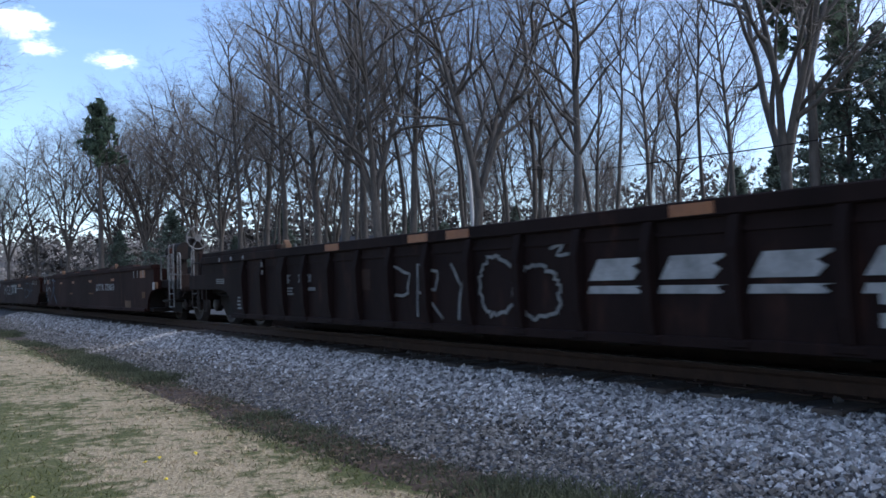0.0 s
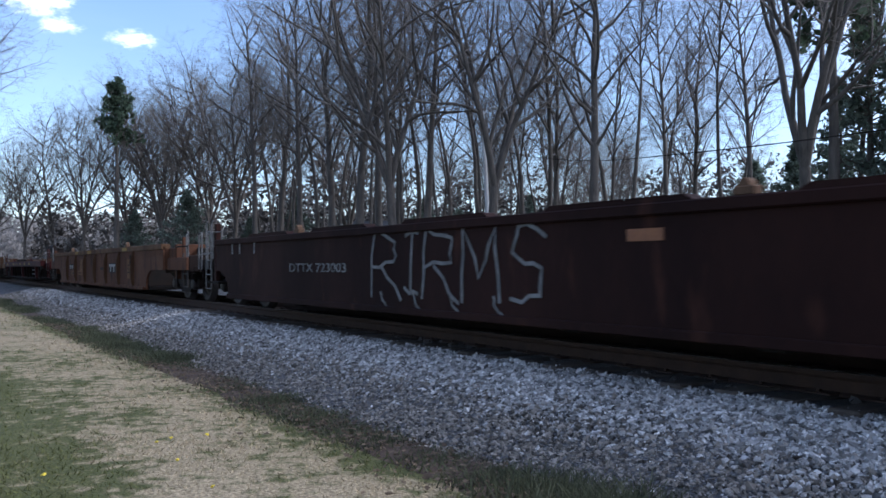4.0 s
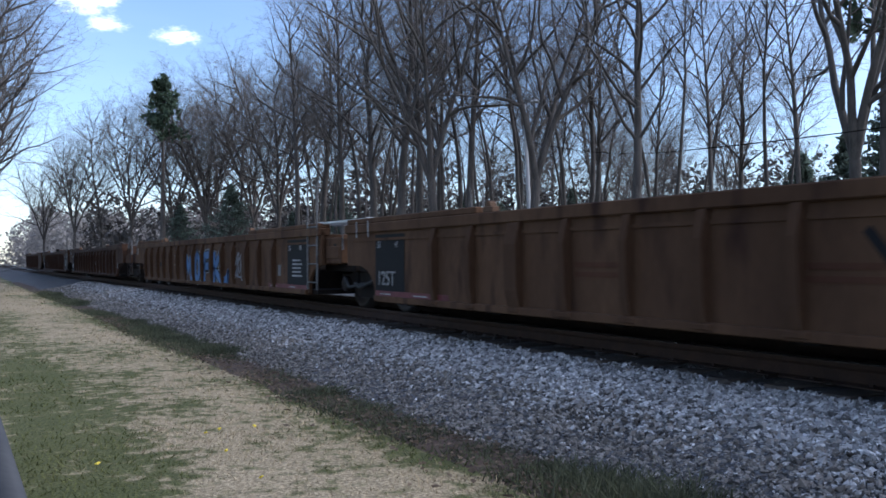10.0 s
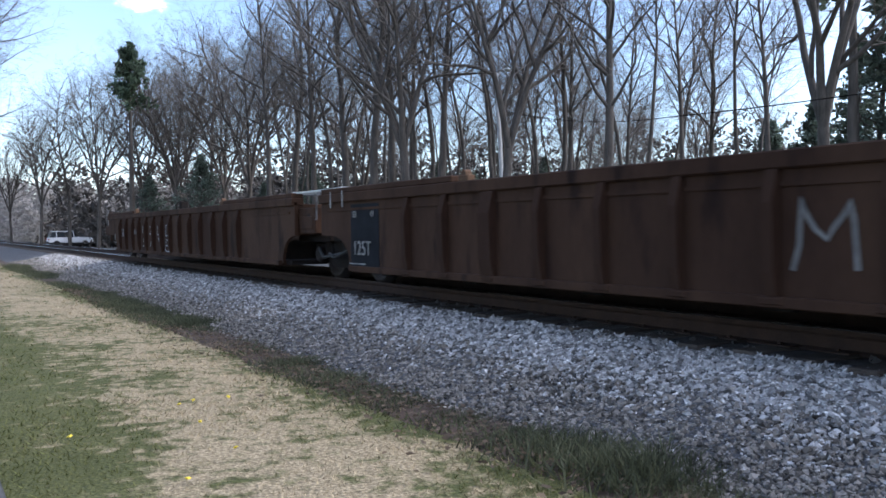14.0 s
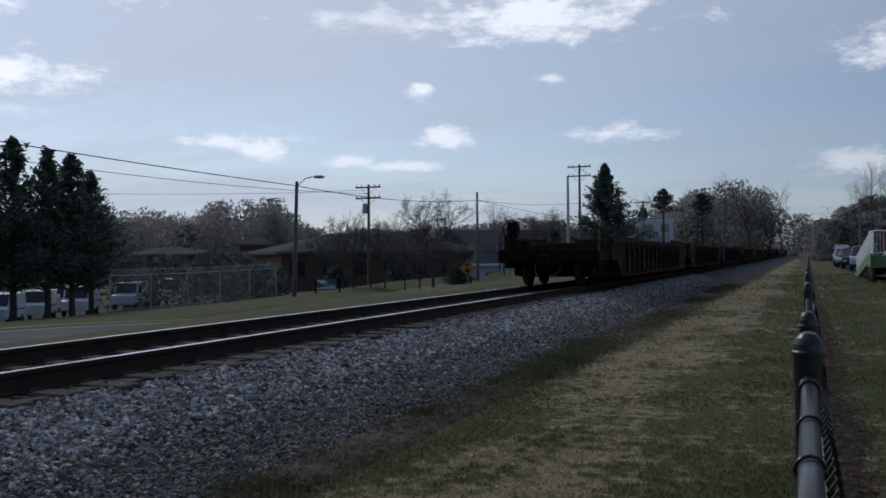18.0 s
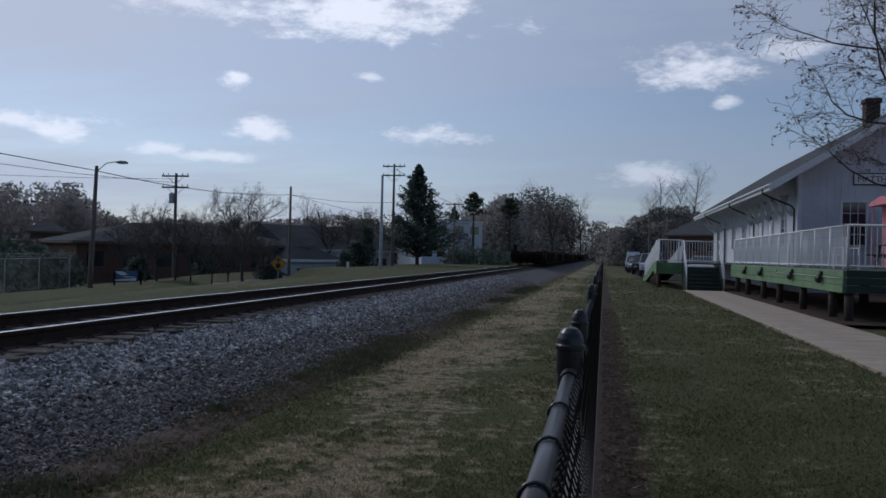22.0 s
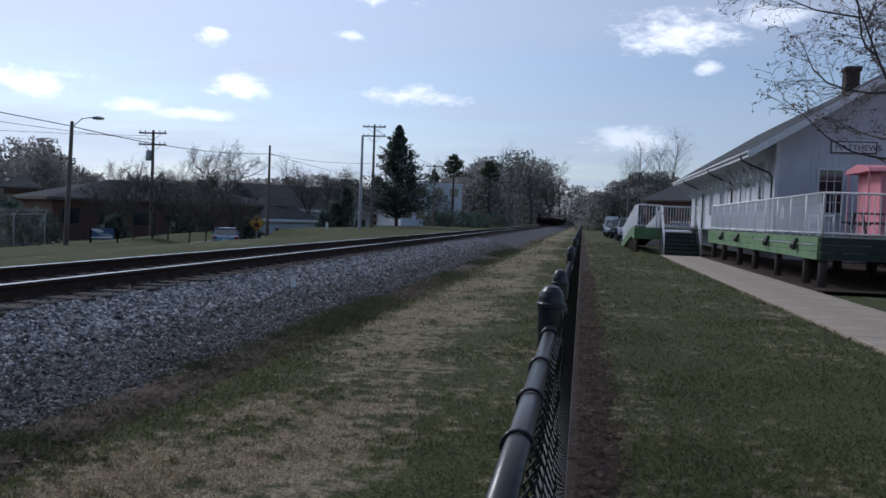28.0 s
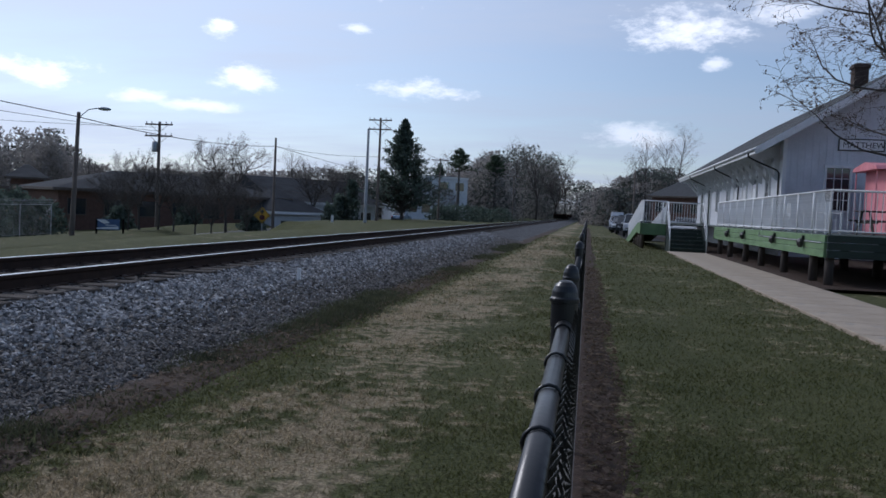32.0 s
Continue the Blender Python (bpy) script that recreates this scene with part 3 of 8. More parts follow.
def ground_z(x, y):
    """Height of the ground: level on the station side, a grass verge beyond the track, the road sunk behind it, then falling away."""
    fade = np.interp(y, [40, 100, 200], [1.0, 0.45, 0.3])
    road = np.interp(y, [-40, 12, 20, 26, 33, 38, 50, 80, 120, 200], [-0.45, -0.55, -0.75, -1.02, -1.42, -1.62, -1.65, -1.2, -0.5, -0.3])
    crest = np.interp(y, [8, 16, 24, 34, 60, 120], [-0.12, -0.06, 0.14, 0.20, 0.12, 0.0])
    c = road_x(y)
    k = 1.0 if c > -19 else 0.0
    xs = [-300, -90, -52, -40, min(-32.5, c - 6), c - 4.6, c - 3.2, c + 3.1, c + 4.9, -10.9, -10.4, -3, 60]
    zs = [-3.9 * fade, -3.7 * fade, -3.3 * fade, -2.2 * fade, -1.3 * fade, -0.9 * fade, road, road, crest * k + (1 - k) * 0.1, -0.06, -0.08, -0.06, -0.05]
    return float(np.interp(x, xs, zs))


def make_ground():
    xs = [-1500, -300, -150, -90, -70, -52, -46, -40, -36, -33, -30.5, -29, -27.5, -26, -24.5, -23.1, -21.7, -20, -18.5, -17, -15.4, -14.5, -13.6, -12.3, -10.9, -10.4, -3, 4, 60, 300, 1500]
    ys = [-1500, -500, -250, -150, -110, -80, -60, -40, -25] + list(range(-12, 121, 4)) + [130, 145, 160, 180, 200, 250, 400, 700, 1500]
    bm = bmesh.new()
    g = [[bm.verts.new((x, y, ground_z(x, y))) for x in xs] for y in ys]
    for a, b in zip(g, g[1:]):
        for k in range(len(xs) - 1):
            bm.faces.new((a[k], a[k + 1], b[k + 1], b[k]))
    solo("ground", bm, M["lawn"], "ground with patchy winter grass that reaches the horizon", "ground", kind="structure", smooth=True)


def drape(name, x0, x1, y0, y1, material, label, category, lift=0.03, follow=False):
    """A strip laid on the ground; with follow, x is counted from the road's centre."""
    bm = bmesh.new()
    n = max(1, int((y1 - y0) / 4))
    k = max(2, int((x1 - x0) / 1.5))
    g = []
    for i in range(n + 1):
        y = y0 + (y1 - y0) * i / n
        c = road_x(y) if follow else 0.0
        g.append([bm.verts.new((c + x0 + (x1 - x0) * j / k, y, ground_z(c + x0 + (x1 - x0) * j / k, y) + lift)) for j in range(k + 1)])
    for a, b in zip(g, g[1:]):
        for j in range(k):
            bm.faces.new((a[j], a[j + 1], b[j + 1], b[j]))
    return solo(name, bm, material, label, category, kind="structure")


make_ground()
sheet("lawn", [(-3.08, -0.045), (-2.82, -0.012), (-2.2, 0.0), (-1.4, 0.006), (-0.6, 0.0), (0.3, 0.0), (1.2, 0.004), (2.4, 0.0), (3.55, -0.004)], -60, 130, 0.8, M["lawn"], "mown lawn with green and straw-coloured winter patches", "lawn", wobble=0.12, wave=0.02)
sheet("soil_strip", [(-3.75, -0.07), (-3.45, 0.008), (-3.25, 0.008), (-3.05, 0.0), (-2.92, -0.02), (-2.75, -0.09)], -60, 90, 0.35, M["soil"], "bare reddish soil strip between lawn and ballast", "soil", wobble=0.2, wave=0.015)
sheet("fence_strip", [(-0.08, 0.004), (0.05, 0.012), (0.18, 0.010), (0.30, -0.004)], -12, 110, 0.4, M["mulch"], "bare brown soil strip under the chain-link fence", "soil", wobble=0.12, wave=0.02)
sheet("ballast_bed", [(-10.4, -0.03), (-9.6, 0.05), (-8.15, 0.33), (-7.9, 0.35)], -420, 700, 4, M["ballast"], "grey crushed-stone slope beyond the track", "ballast", wobble=0.15)
sheet("ballast_shoulder", [(-5.5, 0.372), (-5.33, 0.352), (-4.7, 0.22), (-4.0, 0.085), (-3.5, 0.02), (-3.15, -0.03)], -420, 700, 1.0, M["ballast"], "grey crushed-stone shoulder sloping from the track to the lawn", "ballast", wobble=0.1, wave=0.008)
M["roadgrey"] = mat("worn_road_asphalt", (0.11, 0.108, 0.105), (0.075, 0.074, 0.073), 0.92, 0.8, 70, 0.3, spec=0.15)
M["oilbed"] = mat("oil_dark_ballast", (0.05, 0.043, 0.04), (0.03, 0.027, 0.026), 0.9, 12, 50, 1.0, dist=0.03, c3=(0.10, 0.085, 0.075), amount3=(0.58, 0.68))
sheet("track_bed", [(-7.95, 0.345), (-7.4, 0.366), (-6.65, 0.36), (-5.9, 0.374), (-5.45, 0.378)], -420, 700, 2.0, M["oilbed"], "oil-darkened ballast between and beside the rails", "ballast", wave=0.03)
drape("road", -3.0, 3.0, -420, 400, M["roadgrey"], "grey asphalt road beyond the railway", "road", 0.05, True)
M["line_white"] = mat("road_line", (0.5, 0.5, 0.48), (0.38, 0.38, 0.36), 0.8, 3, 60, 0)
for x in (-2.75, 2.75):
    drape("road_edge_line", x - 0.06, x + 0.06, -160, 200, M["line_white"], "worn white edge line on the road", "road marking", 0.065, True)
drape("parking_lot", -75, -38, -8, 60, M["asphalt"], "dark asphalt parking lot beside a brick building", "parking lot", 0.05)
drape("kerb", -3.2, -3.02, -60, 44, M["concrete"], "pale concrete kerb along the road", "kerb", 0.14, True)
sheet("station_car_park", [(2.6, 0.0), (2.8, 0.012), (16, 0.012), (16.2, 0)], 60, 240, 20, M["asphalt"], "asphalt car park beyond the station", "parking lot")
sheet("crossing_road", [(-70, 0.02), (-11.5, 0.03), (-10.2, 0.4), (-8.2, 0.53), (-5.1, 0.53), (-3.2, 0.3), (-1.5, 0.03), (60, 0.02)], -112, -104, 2, M["asphalt"], "asphalt road that crosses the track at a level crossing", "road")

# concrete footpath in separate bays
path = thing("footpath", pose(0, 0, 0), "pale concrete footpath beside the station platform", "footpath", kind="structure")
bay = mesh_of(Box(3.62, 5.36, 0.006, 1.494, -0.06, 0.03, 0.012), "bay", M["concrete"])
for i in range(27):
    share("paving_bay", bay, path, pose(0.02 * noise.noise((i * 1.7, 0, 0)), 0.2 + i * 1.5, 0.004 * noise.noise((i * 2.3, 1, 0))))

# track
track = thing("railway_track", pose(0, 0, 0), "single railway track with shiny rails on timber sleepers", "railway track", kind="structure")
for sx in (-0.7525, 0.7525):
    x = TRACK_X + sx
    prof = [(-0.075, 0.375), (0.075, 0.375), (0.075, 0.387), (0.02, 0.405), (0.012, 0.49), (0.034, 0.512), (0.034, 0.545), (-0.034, 0.545), (-0.034, 0.512), (-0.012, 0.49), (-0.02, 0.405), (-0.075, 0.387)]
    r = part("rail", slab(bmesh.new(), [(x + a, b) for a, b in prof], "y", -420, 700), M["railside"], track)
    part("running_surface", slab(bmesh.new(), [(x - 0.027, 0.5452), (x - 0.028, 0.550), (x - 0.024, RAIL_Z), (x + 0.024, RAIL_Z), (x + 0.028, 0.550), (x + 0.027, 0.5452)], "y", -420, 700), M["railtop"], r, "bright worn running surface")
tie_me = [mesh_of(Box(-1.3 + 0.03 * k, 1.40 - 0.05 * k, -0.115, 0.115, -0.18, 0, 0.014), "sleeper", M["tie"]) for k in range(3)]
for i in range(150):
    y = -34.9 + i * 0.5
    share("sleeper", tie_me[i % 3], track, pose(TRACK_X + 0.05 * noise.noise((i * 3.3, 0, 0)), y, 0.392 + 0.008 * noise.noise((i * 1.9, 5, 0)), 0, 0, 1.4 * noise.noise((i * 0.9, 2, 1))))
plate_bm = bmesh.new()
for i in range(150):
    y = -34.9 + i * 0.5
    for sx in (-0.7525, 0.7525):
        x = TRACK_X + sx
        box(plate_bm, x - 0.17, x + 0.17, y - 0.09, y + 0.09, 0.378, 0.402)
        for dx in (-0.1, 0.1):
            box(plate_bm, x + dx - 0.015, x + dx + 0.015, y - 0.06, y - 0.03, 0.402, 0.418)
tagged(part("tie_plates_and_spikes", plate_bm, M["railside"], track), kind="stuff")
far_ties = bmesh.new()
for i in range(150, 700):
    y = -34.9 + i * 0.5
    box(far_ties, TRACK_X - 1.3, TRACK_X + 1.3, y - 0.115, y + 0.115, 0.25, 0.385)
for i in range(1, 150):
    y = -34.9 - i * 0.5
    box(far_ties, TRACK_X - 1.3, TRACK_X + 1.3, y - 0.115, y + 0.115, 0.25, 0.385)
tagged(part("distant_sleepers", far_ties, M["tie"], track), kind="stuff")


def shoulder_z(x):
    return np.interp(x, [-10.4, -9.6, -8.15, -7.9, -5.45, -5.33, -4.7, -4.0, -3.5, -3.15], [-0.03, 0.05, 0.33, 0.35, 0.372, 0.352, 0.22, 0.085, 0.02, -0.03])


def scatter(name, verts, faces, count, place, size, material, label, category, flat=1.0):
    """count small rough lumps in one mesh. place: (n, 3), size: (n,)."""
    base = np.array(verts, float)
    k = len(base)
    v = np.repeat(base[None], count, 0) * (1 + 0.35 * rng.standard_normal((count, k, 1)).clip(-1, 1))
    ax = rng.standard_normal((count, 4))
    ax /= np.linalg.norm(ax, axis=1, keepdims=True)
    w, x, y, z = ax.T
    R = np.stack([np.stack([1 - 2 * (y * y + z * z), 2 * (x * y - w * z), 2 * (x * z + w * y)], -1), np.stack([2 * (x * y + w * z), 1 - 2 * (x * x + z * z), 2 * (y * z - w * x)], -1), np.stack([2 * (x * z - w * y), 2 * (y * z + w * x), 1 - 2 * (x * x + y * y)], -1)], 1)
    v = np.einsum("nij,nkj->nki", R, v * np.array([1.25, 0.95, 0.8]))
    v[:, :, 2] *= flat
    v = v * size[:, None, None] + place[:, None, :]
    f = (np.array(faces)[None] + (np.arange(count) * k)[:, None, None]).reshape(-1, len(faces[0]))
    me = bpy.data.meshes.new(name)
    me.from_pydata(v.reshape(-1, 3).tolist(), [], f.tolist())
    me.materials.append(material)
    return tagged(new(name, me), label, category, kind="stuff")


CUBE_V = [(-1, -1, -1), (1, -1, -1), (1, 1, -1), (-1, 1, -1), (-1, -1, 1), (1, -1, 1), (1, 1, 1), (-1, 1, 1)]
CUBE_F = [(0, 3, 2, 1), (4, 5, 6, 7), (0, 1, 5, 4), (1, 2, 6, 5), (2, 3, 7, 6), (3, 0, 4, 7)]
CHIP_V = [(1.35, 0, 0.1), (-1.3, 0.15, 0), (0.1, 1.3, -0.1), (0, -1.35, 0.1), (0.15, 0.1, 1.3), (-0.1, 0, -1.3)]
CHIP_F = [(0, 2, 4), (2, 1, 4), (1, 3, 4), (3, 0, 4), (2, 0, 5), (1, 2, 5), (3, 1, 5), (0, 3, 5)]
n = 175000
u = rng.random(n)
yy = np.sign(u - 0.5) * (np.exp(np.abs(u - 0.5) * 2 * np.log(1 + 44 / 5)) - 1) * 5 + 0.5
xx = -3.3 - 2.3 * rng.random(n) ** 0.9 + 0.12 * rng.standard_normal(n)
band_x = xx + 0.25 * rng.standard_normal(n)
sz = (0.0085 + 0.013 * rng.random(n) ** 1.6) * (1 + np.abs(yy) / 50) * np.where(band_x < -4.5, 1.2, 0.8)
low = xx + 0.35 * rng.standard_normal(n) > -4.35
xx = np.where(xx < -5.36, -5.36 + 0.9 * rng.random(n), xx)
for pick, nm, mm, lab in ((~low, "ballast_stones", M["stone"], "loose pale grey crushed stones of the track ballast"), (low, "dusty_ballast_stones", M["dirtystone"], "smaller dusty stones at the foot of the ballast")):
    q = np.stack([xx, yy, shoulder_z(xx) + sz * 0.35], -1)[pick]
    scatter(nm, CHIP_V, CHIP_F, len(q), q, sz[pick], mm, lab, "ballast", 0.85)
n = 9000
yy = rng.uniform(-32, 36, n)
xx = rng.uniform(-9.9, -5.5, n)
sz = 0.014 + 0.014 * rng.random(n)
M["oilstone"] = mat("oil_dark_stone", (0.07, 0.062, 0.058), (0.045, 0.04, 0.038), 0.85, 9, 70, 0.3, vary=0.5, island=True)
scatter("track_bed_stones", CUBE_V, CUBE_F, n, np.stack([xx, yy, shoulder_z(xx) + sz * 0.2], -1), sz, M["oilstone"], "dark oily stones between the sleepers", "ballast", 0.8)


def blades(name, x, y, z, h, wide, material, label, lean=0.6):
    n = len(x)
    a = rng.uniform(0, 2 * math.pi, n)
    b = rng.uniform(0, 2 * math.pi, n)
    l = lean * h * rng.random(n)
    d = np.stack([np.cos(a), np.sin(a), np.zeros(n)], -1) * wide[:, None]
    p = np.stack([x, y, z], -1)
    tip = p + np.stack([np.cos(b) * l, np.sin(b) * l, h], -1)
    v = np.stack([p - d, p + d, tip], 1).reshape(-1, 3)
    me = bpy.data.meshes.new(name)
    me.from_pydata(v.tolist(), [], np.arange(3 * n).reshape(-1, 3).tolist())
    me.materials.append(material)
    return tagged(new(name, me), label, "grass", kind="stuff")


n = 520000
ang = np.radians(np.where(rng.random(n) < 0.62, rng.uniform(52, 142, n), rng.uniform(142, 280, n)))
rad = 1.7 * (62 / 1.7) ** rng.random(n)
gx, gy = rad * np.cos(ang), rad * np.sin(ang)
keep = (gx > -2.95 + 0.1 * np.sin(gy * 2.1) + 0.12 * rng.standard_normal(n)) & (gx < 3.6) & ~((gx > -0.05) & (gx < 0.25 + 0.07 * np.sin(gy * 1.7) + 0.10 * rng.standard_normal(n)) & (rng.random(n) < 0.88))
gx, gy, rad = gx[keep], gy[keep], rad[keep]
hh = (0.012 + 0.028 * rng.random(len(gx))) * (1 + rad / 60)
ww = (0.0016 + 0.0018 * rng.random(len(gx))) * (1 + rad / 5)
blades("lawn_grass", gx, gy, np.full(len(gx), -0.006), hh, ww, M["blade"], "short mown grass blades, green and straw-coloured", 2.2)
# weeds along the toe of the ballast
n = 200000
wy = rng.uniform(-40, 40, n)
lump = np.array([noise.noise((0.5, float(v) * 0.55, 2.2)) + 0.6 * noise.noise((0.1, float(v) * 1.9, 1.1)) for v in wy])
keep = lump + 0.42 > rng.random(n) * 0.62
wy, lump = wy[keep], lump[keep]
wx = -3.27 + 0.19 * rng.standard_normal(len(wy)) + 0.10 * np.sin(wy * 0.7)
blades("weeds", wx, wy, np.full(len(wx), -0.02), (0.03 + 0.10 * rng.random(len(wx))) * (0.6 + 1.1 * lump.clip(0, 1)), 0.004 + 0.007 * rng.random(len(wx)), M["weed"], "low dark green weeds along the ballast edge", 1.6)
n = 6500
lx, ly = -3.05 + 0.22 * rng.standard_normal(n), rng.uniform(-22, 22, n)
scatter("leaf_litter", [(-1, -1, 0), (1, -0.7, 0.2), (0.8, 1, 0), (-0.6, 0.8, 0.25)], [(0, 1, 2, 3)], n, np.stack([lx, ly, np.full(n, 0.026)], -1), 0.010 + 0.013 * rng.random(n), M["leafdry"], "dead brown leaves scattered on the bare soil", "leaf litter", 0.4)
n = 4200
lx, ly = 0.02 + 0.33 * rng.random(n), 0.5 + 24 * rng.random(n) ** 1.5
scatter("fence_litter", [(-1, -1, 0), (1, -0.7, 0.2), (0.8, 1, 0), (-0.6, 0.8, 0.25)], [(0, 1, 2, 3)], n, np.stack([lx, ly, np.full(n, 0.028)], -1), 0.01 + 0.012 * rng.random(n), M["leafdry"], "dead leaves and bark chips along the fence foot", "leaf litter", 0.4)
n = 14
scatter("dandelions", CUBE_V, CUBE_F, n, np.stack([rng.uniform(-2.2, -0.6, n), rng.uniform(-7, -2, n), np.full(n, 0.035)], -1), np.full(n, 0.009), M["dandelion"], "tiny yellow dandelion flowers in the lawn", "flowers", 0.7)

# ---- black chain-link fence ----
FX = -0.06
fence = thing("chain_link_fence", pose(FX, 0, 0), "black vinyl-coated chain-link fence with round top rail", "fence")


def dome_post(bm, r, top):
    lathe(bm, [(r, -0.1), (r, top - 0.035)], 20)
    lathe(bm, [(r * 1.08, top - 0.075), (r * 1.08, top - 0.022), (r * 1.2, top - 0.02), (r * 1.2, top - 0.012), (r * 1.1, top - 0.008), (r * 1.04, top + 0.004), (r * 0.88, top + 0.016), (r * 0.6, top + 0.025), (r * 0.25, top + 0.029)], 28)
    return bm


part("terminal_post", dome_post(bmesh.new(), 0.0275, 1.252), M["black"], fence).location = (0, 1.93, 0)
line_post = mesh_of(dome_post(bmesh.new(), 0.0225, 1.247), "line_post", M["black"])


def bend(y):
    """The fence swings away a little behind the camera's stand."""
    return 0.008 * max(0.0, 0.35 - y)


for y in [2.68] + [5.2 + 2.9 * i for i in range(36)] + [-4.4 - 2.9 * i for i in range(4)]:
    share("line_post", line_post, fence, pose(bend(y), y, 0))
for y0, y1 in ((-16, 0.352), (0.348, 1.92), (1.95, 110)):
    part("top_rail", tube(bmesh.new(), (0.001 + bend(y0), y0, 1.174), (0.001 + bend(y1), y1, 1.174), 0.0152, n=16), M["black"], fence, smooth=True)
band = pipe(bmesh.new(), [(0.0185 * math.cos(math.pi * i / 6), 0, 0.0185 * math.sin(math.pi * i / 6)) for i in range(13)], 0.0026, 5)
band = mesh_of(band, "tie_wire", M["black"], True)
for y in (0.55, 0.93, 1.17, 1.45, 1.88):
    share("tie_wire", band, fence, pose(0.001, y, 1.174, 0, 0, 8))
part("rail_cup", tube(bmesh.new(), (0.001, 1.84, 1.174), (0.001, 1.905, 1.174), 0.02, n=14), M["black"], fence)
wires = bmesh.new()


def zigzag(y, sign, y_hi, n, r, sides):
    pts, d = [], 1.10 / n
    for i in range(n + 1):
        pts.append((0.024 + (0.006 if i % 2 else -0.006), y + sign * (d * 0.85 if i % 2 else 0), 0.08 + d * i))
    pts.append((0.032 + 0.008 * noise.noise((y, 3, 1)), y + 0.012, 0.08 + 1.10 + 0.018))
    pts.append((0.026 + 0.010 * noise.noise((y, 7, 2)), y + 0.004 + 0.012 * noise.noise((y * 3, 1, 2)), 1.214 + 0.01 * noise.noise((y * 5, 1, 7))))
    pts = [(p[0] + bend(y), p[1], p[2]) for p in pts]
    for a, b in zip(pts, pts[1:]):
        tube(wires, a, b, r, n=sides, cap=False)


y = -3.0
while y < 14:
    zigzag(y, 1, 14, 22, 0.0019 if y < 5 else 0.0024, 3)
    y += 0.046
while y < 60:
    zigzag(y, 1, 60, 10, 0.004, 3)
    y += 0.14
part("wire_mesh", wires, M["blackmesh"], fence)
part("bottom_wire", pipe(bmesh.new(), [(0.035 + bend(-14), -14, 0.08), (0.035, 0.35, 0.08), (0.035, 100, 0.08)], 0.003, 4), M["blackmesh"], fence)
mk = thing("track_marker", pose(-4.53, 13.2, 0.17), "small white marker stake standing in the ballast", "marker")
part("stake", Box(-0.03, 0.03, -0.02, 0.02, 0, 0.22, 0.006), M["white"], mk)

# ---- freight train ----
SPEED = 13.2          # metres a second, along +Y
HW = 1.55             # half width of a car
AXLE_Y, WHEEL_R = 0.77, 0.395
TRUCK_D = 1.82        # truck centre to coupler face


def bogie(parent, y):
    """A two-axle truck with its parts."""
    t = new("truck"); t.parent = parent; t.location = (0, y, 0); t.empty_display_size = 0.2
    for ay in (-AXLE_Y, AXLE_Y):
        for sx in (-1, 1):
            share("wheel", WHEEL, t, pose(sx * 0.7525, ay, WHEEL_R, 0, 90 * sx, 0))
        share("axle", AXLE, t, pose(0, ay, WHEEL_R, 0, 90, 0))
    for sx in (-1, 1):
        share("sideframe", FRAME, t, pose(sx * 1.0, 0, 0))
        for ay in (-AXLE_Y, AXLE_Y):
            share("bearing_cap", CAP, t, pose(sx * 1.07, ay, WHEEL_R, 0, 90 * sx, 0))
        for dy in (-0.16, 0, 0.16):
            share("spring", SPRING, t, pose(sx * 1.0, dy, 0.36))
    share("bolster", BOLSTER, t, pose(0, 0, 0))
    return t


def make_bogie_meshes():
    wheel = mesh_of(lathe(bmesh.new(), [(0.10, -0.09), (0.13, -0.09), (0.14, -0.03), (0.30, -0.01), (0.33, -0.06), (0.42, -0.068), (0.42, -0.04), (0.395, -0.03), (0.39, 0.065), (0.33, 0.065), (0.30, 0.02), (0.15, 0.04), (0.13, 0.09), (0.05, 0.09)], 28), "wheel", M["steel_wheel"], True)
    axle = mesh_of(lathe(bmesh.new(), [(0.08, -1.02), (0.08, -0.8), (0.095, -0.7), (0.085, 0), (0.095, 0.7), (0.08, 0.8), (0.08, 1.02)], 12), "axle", M["steel_dark"], True)
    pts = [(-1.04, 0.46), (-1.00, 0.56), (-0.66, 0.56), (-0.39, 0.66), (0.39, 0.66), (0.66, 0.56), (1.00, 0.56), (1.04, 0.46), (0.98, 0.32), (0.68, 0.32), (0.57, 0.40), (0.34, 0.20), (-0.34, 0.20), (-0.57, 0.40), (-0.68, 0.32), (-0.98, 0.32)]
    frame_me = mesh_of(slab(bmesh.new(), pts, "x", -0.07, 0.07), "sideframe", M["steel_dark"])
    cap = mesh_of(lathe(bmesh.new(), [(0.13, -0.05), (0.13, 0.05), (0.10, 0.08), (0.03, 0.085)], 14), "bearing_cap", M["steel_wheel"], True)
    sp = bmesh.new()
    for i in range(30):
        a, b = i * 0.9, (i + 1) * 0.9
        tube(sp, (0.06 * math.cos(a), 0.06 * math.sin(a), -0.1 + i * 0.0075), (0.06 * math.cos(b), 0.06 * math.sin(b), -0.1 + (i + 1) * 0.0075), 0.013, n=4, cap=False)
    spring = mesh_of(sp, "spring", M["steel_dark"], True)
    bol = bmesh.new()
    box(bol, -1.06, 1.06, -0.2, 0.2, 0.46, 0.64, 0.03)
    lathe(bol, [(0.3, 0.64), (0.28, 0.78)], 16)
    for ay in (-0.5, 0.5):
        box(bol, -0.75, 0.75, ay - 0.05, ay + 0.05, 0.33, 0.43)
    return wheel, axle, frame_me, cap, spring, mesh_of(bol, "bolster", M["steel_dark"])


WHEEL, AXLE, FRAME, CAP, SPRING, BOLSTER = make_bogie_meshes()


